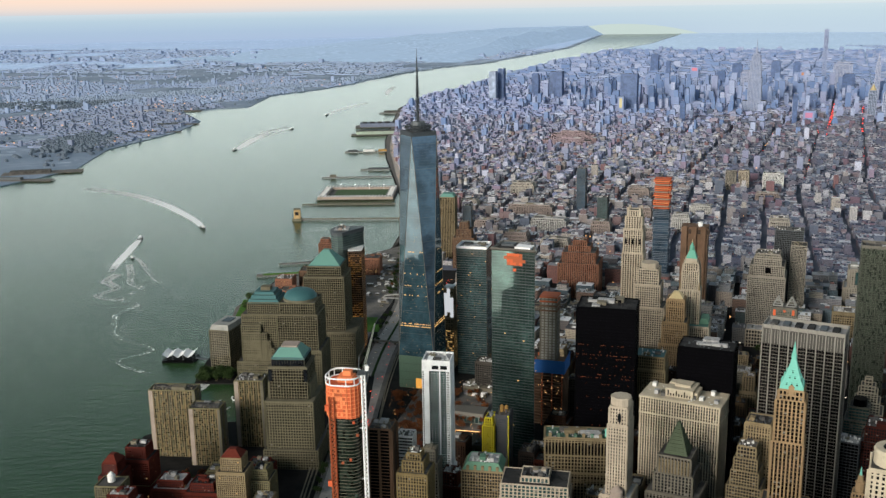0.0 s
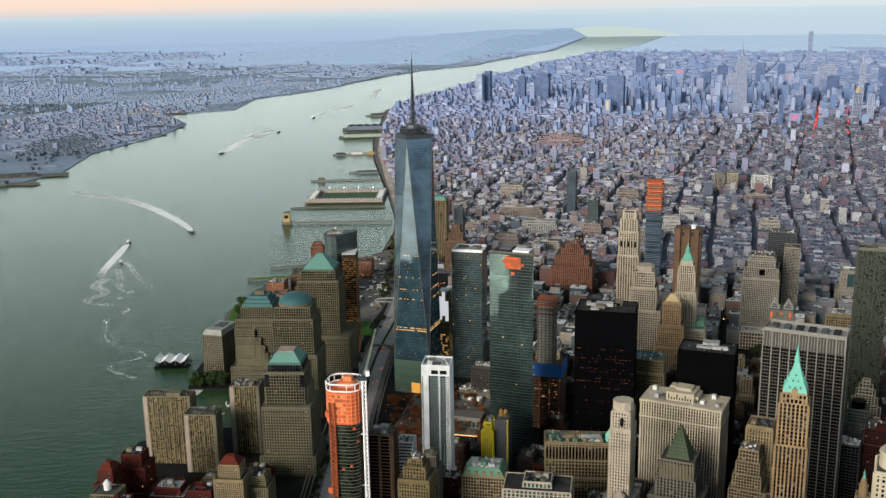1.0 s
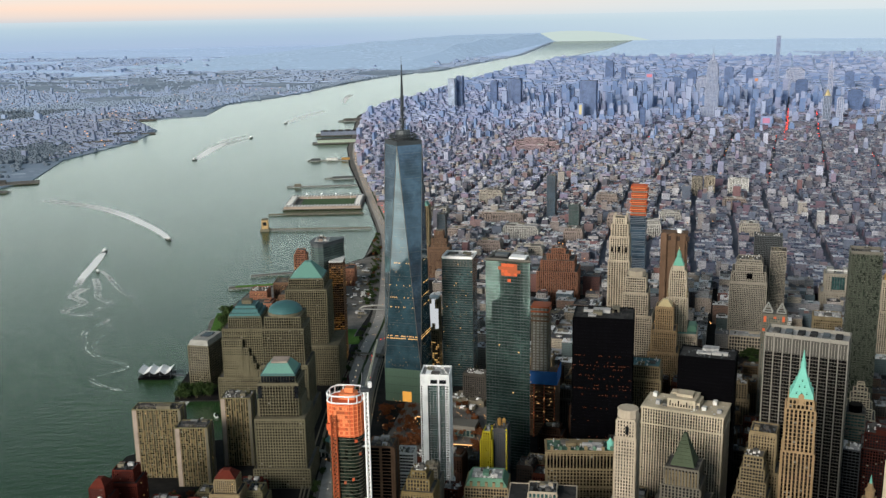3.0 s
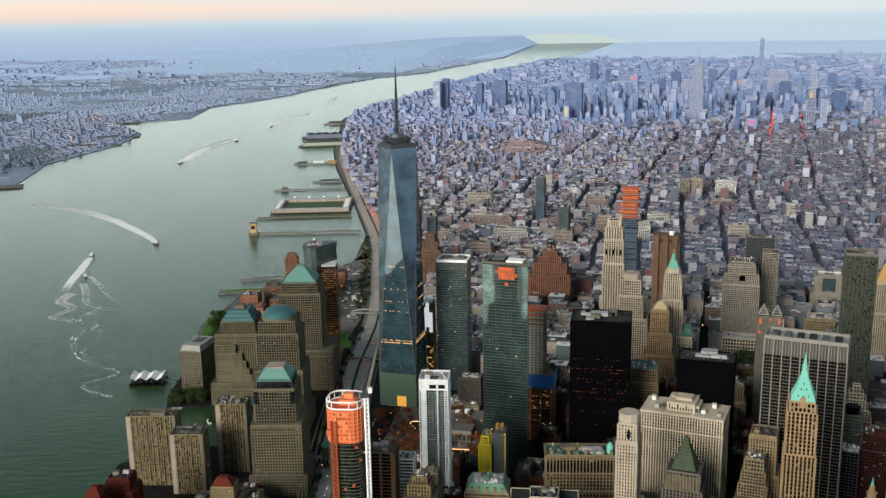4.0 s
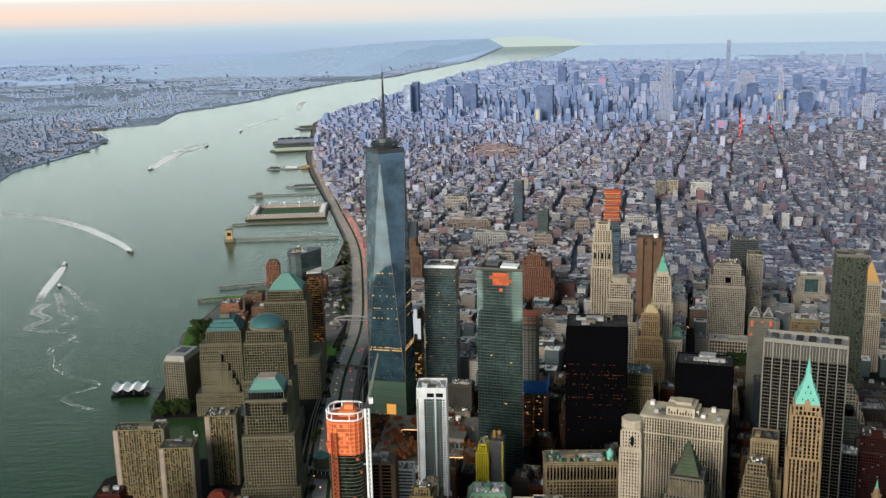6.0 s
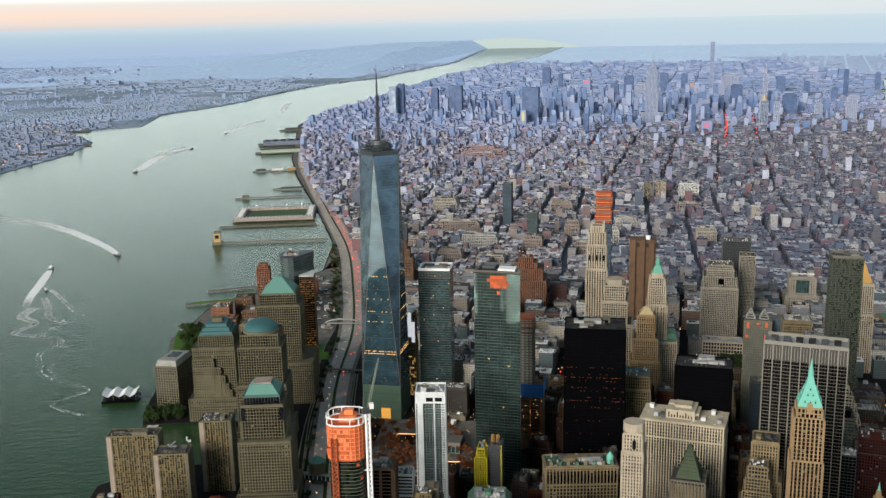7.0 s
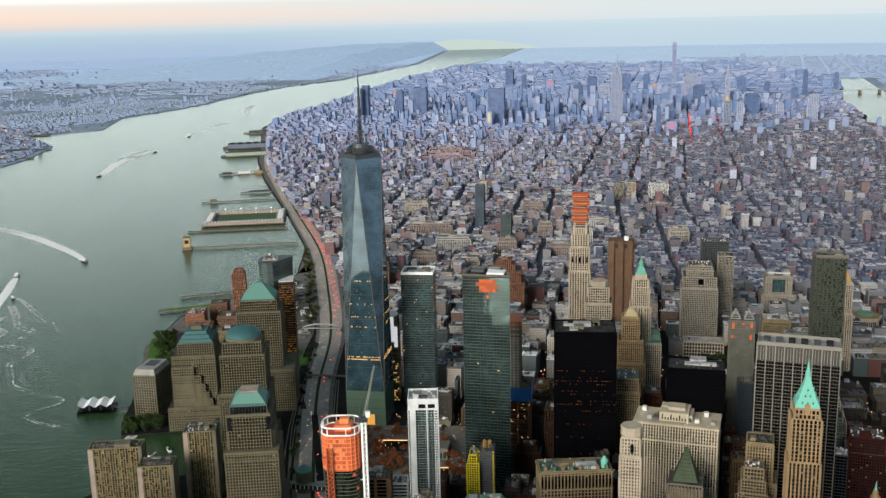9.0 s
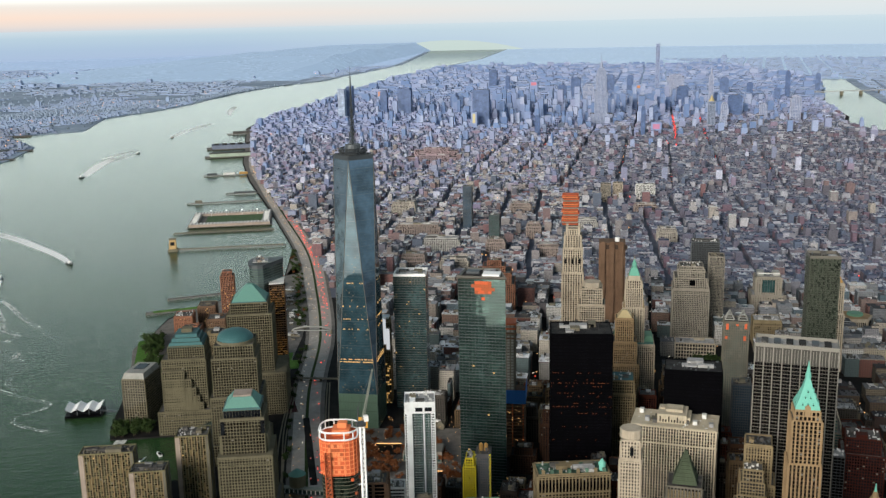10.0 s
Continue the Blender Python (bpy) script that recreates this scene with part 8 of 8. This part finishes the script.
for x, y, w, d, yaw, h in singles2:
    t = thing("loft_house", x, y, 0, math.degrees(yaw), "older brick loft house with a flat roof", "building", "loft houses")
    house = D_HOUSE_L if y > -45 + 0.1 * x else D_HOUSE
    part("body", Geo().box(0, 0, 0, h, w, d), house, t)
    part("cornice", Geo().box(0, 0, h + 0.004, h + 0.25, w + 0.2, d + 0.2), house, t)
    g = Geo()
    for _ in range(r.randint(6, 14)):
        a, b, k = r.uniform(-0.45, 0.45) * w, r.uniform(-0.45, 0.45) * d, r.uniform(0.15, 0.6)
        if r.random() < 0.2:
            g.tube(a, b, h + 0.25, h + 0.25 + r.uniform(0.4, 1.1), k * 0.6, n=6)
        else:
            g.box(a, b, h + 0.25, h + 0.25 + r.uniform(0.1, 0.4), k, k * r.uniform(0.5, 2.2), r.choice((0, 1.57)))
    part("roof_clutter", g, r.choice((ROOF_L, ROOF_D, ROOF_D, ROOF_D, ROOF, CONC)), t, kind="stuff")
    for _ in range(r.randint(1, 3)):
        part("roof_hut", Geo().box(r.uniform(-0.3, 0.3) * w, r.uniform(-0.3, 0.3) * d, h + 0.25, h + r.uniform(0.5, 1.2), w * r.uniform(0.15, 0.35), d * r.uniform(0.15, 0.35)), r.choice((house, ROOF_L, ROOF, CONC)), t)


def crowd(name, rows, mat, label, category, seed, clutter=1.0):
    """Ordinary houses past counting: walls, upper floors and rooftop huts."""
    b = Block()
    q = random.Random(seed)
    for x, y, w, d, yaw, h in rows:
        if h > 8 and q.random() < 0.5:
            b.add(x, y, 0, h * 0.72, w, d, yaw)
            b.add(x, y, h * 0.72, h, w * 0.7, d * 0.72, yaw)
        else:
            b.add(x, y, 0, h, w, d, yaw)
        if q.random() < clutter:
            for _ in range(q.randint(1, 2)):
                u, v = q.uniform(-0.3, 0.3) * w * 0.7, q.uniform(-0.3, 0.3) * d * 0.7
                c, s = math.cos(yaw), math.sin(yaw)
                b.add(x + c * u - s * v, y + s * u + c * v, h, h + q.uniform(0.3, 1.0), w * q.uniform(0.15, 0.4), d * q.uniform(0.12, 0.35), yaw)
    return tagged(new(name, b.mesh(name, mat)), label, category, kind="stuff")


BIG = [(95, 223, 20, 9, 7), (62, 230, 14, 10, 6), (94, 266, 26, 7, 6.5), (102, 328, 15, 9, 9.5), (153, 232, 8, 8, 9), (120, 205, 10, 9, 8), (70, 190, 12, 9, 7.5), (88, 178, 14, 8, 6), (140, 180, 11, 8, 8.5), (165, 205, 9, 8, 10), (190, 240, 12, 8, 7), (215, 190, 10, 9, 9), (172, 300, 13, 8, 8), (60, 290, 11, 8, 6.5), (245, 270, 14, 8, 7)]
for x, y, w, d, h in BIG:
    keep(x, y, 0.5 * w)
    tower("warehouse", "large tan brick warehouse block with a cluttered roof", x, y, -24, [(0, h * 0.84, w, d), (h * 0.84, h, w * 0.9, d * 0.85)], r.choice(WAREH), G_DARK, bay=1.0, floor=0.8, pier=0.46, span=0.36, lit=0.0, units=5, roof=ROOF_L, group="warehouse blocks")
crowd("tip_towers", tip, D_SHADE, "unseen tall houses at the island's tip, added to shade the streets", "buildings", 7)
crowd("downtown_houses", rest, D_DOWN, "older brick and stone houses of the lower city", "buildings", 6)


def in_reach(x, y, east=0.93):
    return x < 40 + (y + 300) * east


bands = {"tenements": [], "lofts": [], "village": [], "avenues": [], "midtown": []}
r = random.Random(9)
for heading, srange, arange, ave, street, lot, seed in ((24, (-220, 420), (150, 430), 22, 13, (2.2, 5.6), 31), (29, (-420, 560), (430, 760), 40, 14.5, (2.0, 4.8), 32), (29, (-640, 700), (760, 1280), 44, 16, (3.2, 7.5), 33), (29, (-900, 700), (1280, 2500), 48, 20, (9, 20), 34)):
    for x, y, w, d, yaw in lots(heading, (0, 0), srange, arange, ave, street, lot, 3.4, 2.4, seed):
        if not in_reach(x, y) or x < -20 or not inside(MANHATTAN, x - 9, y) or x < 34 and y < 330 and x < 8 + y * 0.085 or not inside(MANHATTAN, x + 8, y) or not free(x, y, 0.5 * w):
            continue
        h = min(upper_height(x, y, r), 2.6 * w + 1.5 if y < 620 else 4.2 * w + 4)
        # right of this sight line houses are darker, painting in thinner haze
        if y < 700 + r.gauss(0, 90) and h < 9 and x + r.gauss(0, 22) > -40 + (y + 300) * 0.42:
            bands["tenements"].append((x, y, w, d, yaw, h))
            continue
        if seed == 31 and r.random() < (y - 300) / 260:
            bands["village"].append((x, y, w, d, yaw, h))
            continue
        key = "lofts" if seed == 31 or seed == 32 and h < 9 and r.random() < 0.45 - (y - 430) / 700 else ("midtown" if h > 9 and y > 560 or seed == 34 else ("village" if seed == 32 or seed == 33 and r.random() > (y - 620) / 260 else "avenues"))
        bands[key].append((x, y, w, d, yaw, h))
crowd("loft_houses", bands["lofts"], D_TRIBECA, "brick loft houses and factories north of the lower city", "buildings", 41)
crowd("tenement_houses", bands["tenements"], D_EAST, "red-brown tenement houses and small factories, darkened for thinner haze", "buildings", 47)
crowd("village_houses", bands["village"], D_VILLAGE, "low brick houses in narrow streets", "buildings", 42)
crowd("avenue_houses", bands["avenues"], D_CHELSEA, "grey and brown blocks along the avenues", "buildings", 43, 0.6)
crowd("midtown_towers", bands["midtown"], D_MID, "crowded grey and blue towers far up the island, paled for haze", "buildings", 44, 0.6)

# the far shore across the river
shore = []
r = random.Random(13)
for heading, srange, arange, ave, street, lot, seed in ((22, (-1500, 300), (500, 1500), 40, 15, (2.6, 6.5), 51), (26, (-2600, 300), (1500, 2700), 60, 34, (8, 22), 52)):
    for x, y, w, d, yaw in lots(heading, (0, 0), srange, arange, ave, street, lot, 7.0, 5.0, seed):
        if x > -2400 and inside(JERSEY, x + 5, y - 5) and x > -120 - (y + 300) * 0.42:
            g1 = noise.noise((x * 0.006, y * 0.006, 3.0))
            if g1 < -0.12 or r.random() < 0.22:
                continue
            h = 1.0 + 1.4 * r.random() + (r.random() < 0.014) * (3 + 6 * r.random()) + max(0, g1 - 0.25) * 6 * r.random()
            shore.append((x, y, w, d * 0.8, yaw, h))
# the farther rows take the palette with more haze painted in
crowd("shore_houses_north", [q for q in shore if q[1] > 1050 + 60 * math.sin(q[0] * 0.02)], D_SHORE_F, "low houses and blocks far up the opposite shore, paled for haze", "buildings", 48, 0.25)
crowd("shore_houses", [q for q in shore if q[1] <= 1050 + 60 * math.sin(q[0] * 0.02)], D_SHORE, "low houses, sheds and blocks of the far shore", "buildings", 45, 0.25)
east = []
for x, y, w, d, yaw in lots(35, (0, 0), (-300, 1500), (700, 2900), 50, 24, (6, 16), 7.0, 5.0, 61):
    if r.random() < 0.65 and (inside(QUEENS, x - 20, y) or inside(BRONX, x, y - 10)) and in_reach(x, y, 1.0):
        east.append((x, y, w, d, yaw, 1.6 + 2 * r.random() + (r.random() < 0.04) * 9 * r.random()))
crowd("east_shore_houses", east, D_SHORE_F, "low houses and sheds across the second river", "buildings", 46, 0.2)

# dark woods along the far shore, blued and farther off paled to paint in haze
def belt_point(s, r):
    line = BELT_LINE
    f = s * (len(line) - 1)
    i = min(int(f), len(line) - 2)
    f -= i
    return line[i][0] + (line[i + 1][0] - line[i][0]) * f + r.gauss(0, 12), line[i][1] + (line[i + 1][1] - line[i][1]) * f + r.gauss(0, 12)


BELT_LINE = [(-600, 1170), (-465, 1125), (-374, 1070), (-323, 1190), (-249, 1300), (-124, 1440)]
g = Geo()
r = random.Random(17)
for _ in range(9000):
    u = r.random()
    if u < 0.22:
        s = r.random()
        x, y = belt_point(s, r)
    elif u < 0.42:
        x, y = r.uniform(-1300, 100), r.uniform(520, 1900)
        if noise.noise((x * 0.004, y * 0.004, 9.0)) < 0.0:
            continue
    elif u < 0.6:
        s = r.random()
        x, y = -620 + 480 * s + r.gauss(0, 14), 1080 + 260 * s + r.gauss(0, 26)
    elif u < 0.75:
        s = r.random()
        x, y = -150 + 560 * s + r.gauss(0, 10), 1260 + 800 * s + r.gauss(0, 16)
    else:
        x, y = -262 + r.gauss(0, 14), 690 + r.gauss(0, 34)
        if r.random() < 0.6:
            continue
    if not inside(JERSEY, x, y):
        continue
    h, k = r.uniform(1.5, 3.4), r.uniform(1.6, 3.4)
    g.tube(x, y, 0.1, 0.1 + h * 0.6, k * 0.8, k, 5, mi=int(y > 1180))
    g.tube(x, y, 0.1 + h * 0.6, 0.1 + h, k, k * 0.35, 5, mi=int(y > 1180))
solo("woods", g, [pavement_material("far_leaves", (0.12, 0.155, 0.20), (0.17, 0.205, 0.25), 0.4), pavement_material("hazed_far_woods", (0.27, 0.34, 0.45), (0.33, 0.40, 0.51), 0.4)], "dark belts of trees on the far shore, paled for haze farther off", "woods", "stuff")

# jetties of the far shore
for x, y, yaw, ln, wd in ((-225, 1000, -4, 90, 16), (-190, 835, 10, 50, 12), (-205, 760, 12, 60, 7), (-250, 505, 8, 60, 16), (-262, 470, -12, 60, 10)):
    t = pier("jetty", x, y, yaw, ln, wd, "low grey jetty of the far shore", 0.5, PAVING)
    part("shed", Geo().box(-ln * 0.15, 0, 0.5, 2.6, ln * 0.5, wd * 0.5), rng.choice((ROOF_L, STEEL, ROOF)), t)

# street and house lamps at dusk
g = Geo()
for rows, n, s in ((bands["village"], 150, 0.5), (bands["avenues"], 110, 0.7), (bands["lofts"], 120, 0.35), (shore, 420, 0.9), (rest, 120, 0.3), (bands["midtown"], 60, 0.9)):
    for x, y, w, d, yaw, h in r.sample(rows, min(n, len(rows))):
        c, q = math.cos(yaw), math.sin(yaw)
        z = r.uniform(0.5, 1.0) * min(h, 4)
        g.box(x + q * (d / 2 + 0.2), y - c * (d / 2 + 0.2), z, z + s, s, s)
solo("street_lamps", g, AMBER, "small warm lamps scattered over the city", "lamps", "stuff")
g = Geo()
A = (math.sin(radians(29)), math.cos(radians(29)))
for k in range(130):
    u = r.random()
    g.box(438 + 172 * u + r.uniform(-1.6, 1.6), 565 + 305 * u, 0.3, 0.75, 0.5, 0.4, radians(-29))
    if k % 9 == 0:
        g.box(484 + 139 * u + r.uniform(-1, 1), 584 + 243 * u, 0.3, 0.9, 0.8, 0.5, radians(-29))
for x0, y0, n in ((330, 560, 20), (265, 330, 16)):
    for k in range(n):
        s = k * r.uniform(6.5, 7.5)
        g.box(x0 + A[0] * s + r.uniform(-1.2, 1.2), y0 + A[1] * s, 0.3, 0.9, 0.8, 0.5, radians(-29))
solo("avenue_traffic", g, REDL, "tail lamps of traffic along the avenues", "traffic", "stuff")

gr, ga, gw = Geo(), Geo(), Geo()
for i in range(10, len(WEST) - 3):
    (x0, y0), (x1, y1) = WEST[i], WEST[i + 1]
    ln = math.hypot(x1 - x0, y1 - y0)
    nx, ny = (y1 - y0) / ln, -(x1 - x0) / ln
    for _ in range(int(ln / (5.5 if y0 < 120 else 1.9))):
        t, k = r.random(), r.uniform(1.0, 3.8)
        z = r.uniform(0.3, 0.4)
        gr.box(x0 + (x1 - x0) * t + nx * k, y0 + (y1 - y0) * t + ny * k, z, z + 0.16, 0.2 + 0.0010 * max(0.0, y0), 0.2)
        t, k = r.random(), r.uniform(-4.4, -1.0)
        if r.random() < 0.7:
            (ga if r.random() < 0.6 else gw).box(x0 + (x1 - x0) * t + nx * k, y0 + (y1 - y0) * t + ny * k, z, z + 0.15, 0.18 + 0.0005 * max(0.0, y0), 0.18)
S27, A27 = (math.cos(radians(27)), -math.sin(radians(27))), (math.sin(radians(27)), math.cos(radians(27)))
for _ in range(900):
    if r.random() < 0.6:
        u, v = -120 + 21 * r.randint(0, 21) + r.uniform(0.6, 2.6), r.uniform(-150, 150)
    else:
        u, v = r.uniform(-20, 250), -260 + 15 * r.randint(5, 27) + r.uniform(0.5, 2.6)
    x, y = u * S27[0] + v * A27[0], u * S27[1] + v * A27[1]
    if x > 20 and inside(MANHATTAN, x, y) and free(x, y):
        r.choice((gr, ga, gw, ga)).box(x, y, 0.12, 0.34, 0.26, 0.26)
for _ in range(380):
    k = r.choice((0, 1, 2, 3))
    u, v = (-220, -420, -420, -220)[k] + (20, 40, 40, 20)[k] * r.randint(8, 24) + r.uniform(0.5, 2.0), r.uniform(150, 420) if k in (0, 3) else r.uniform(430, 760)
    h = radians(24 if k in (0, 3) else 29)
    x, y = u * math.cos(h) + v * math.sin(h), -u * math.sin(h) + v * math.cos(h)
    if x > 40 and inside(MANHATTAN, x, y):
        r.choice((gr, gr, ga, gw)).box(x, y, 0.2, 0.6, 0.4, 0.4)
solo("tail_lamps", gr, REDL, "red tail lamps of dense evening traffic", "traffic", "stuff")
solo("amber_lamps", ga, AMBER, "amber lamps along the streets", "lamps", "stuff")
solo("head_lamps", gw, WHITEL, "white head lamps of dense evening traffic", "traffic", "stuff")

# lit signs on the far towers
for x, y, z, w, h, c in ((477, 1075, 12, 3.5, 10, (1.0, 0.45, 0.2)), (590, 1298, 16, 9, 5, (1.0, 0.3, 0.4)), (314, 806, 8, 3, 11, (1.0, 0.85, 0.4)), (672, 1082, 20, 5, 4, (1.0, 0.4, 0.15)), (330, 1325, 6, 9, 8, (1.0, 0.45, 0.25)), (466, 655, 8, 7, 5, (0.8, 0.3, 0.5))):
    t = thing("sign_tower", x, y, 0, -29, "far tower carrying a bright lit sign", "building", "sign towers")
    part("body", Geo().box(0, 3.2, 0, z + h + 2, w + 4, 6), D_MID, t)
    part("sign", Geo().box(0, 0.1, z, z + h, w, 0.16), glow("lit_sign", c, 0.38), t, "bright lit sign")

# bridge over the second river
t = thing("river_bridge", 1034, 1030, 0, -10, "low steel bridge over the second river", "bridge")
part("deck", Geo().box(0, 0, 5, 6, 170, 4), ROOF_L, t)
for k in range(5):
    part("bridge_pier", Geo().box(-64 + 32 * k, 0, -1, 5, 4, 4), CONC, t)
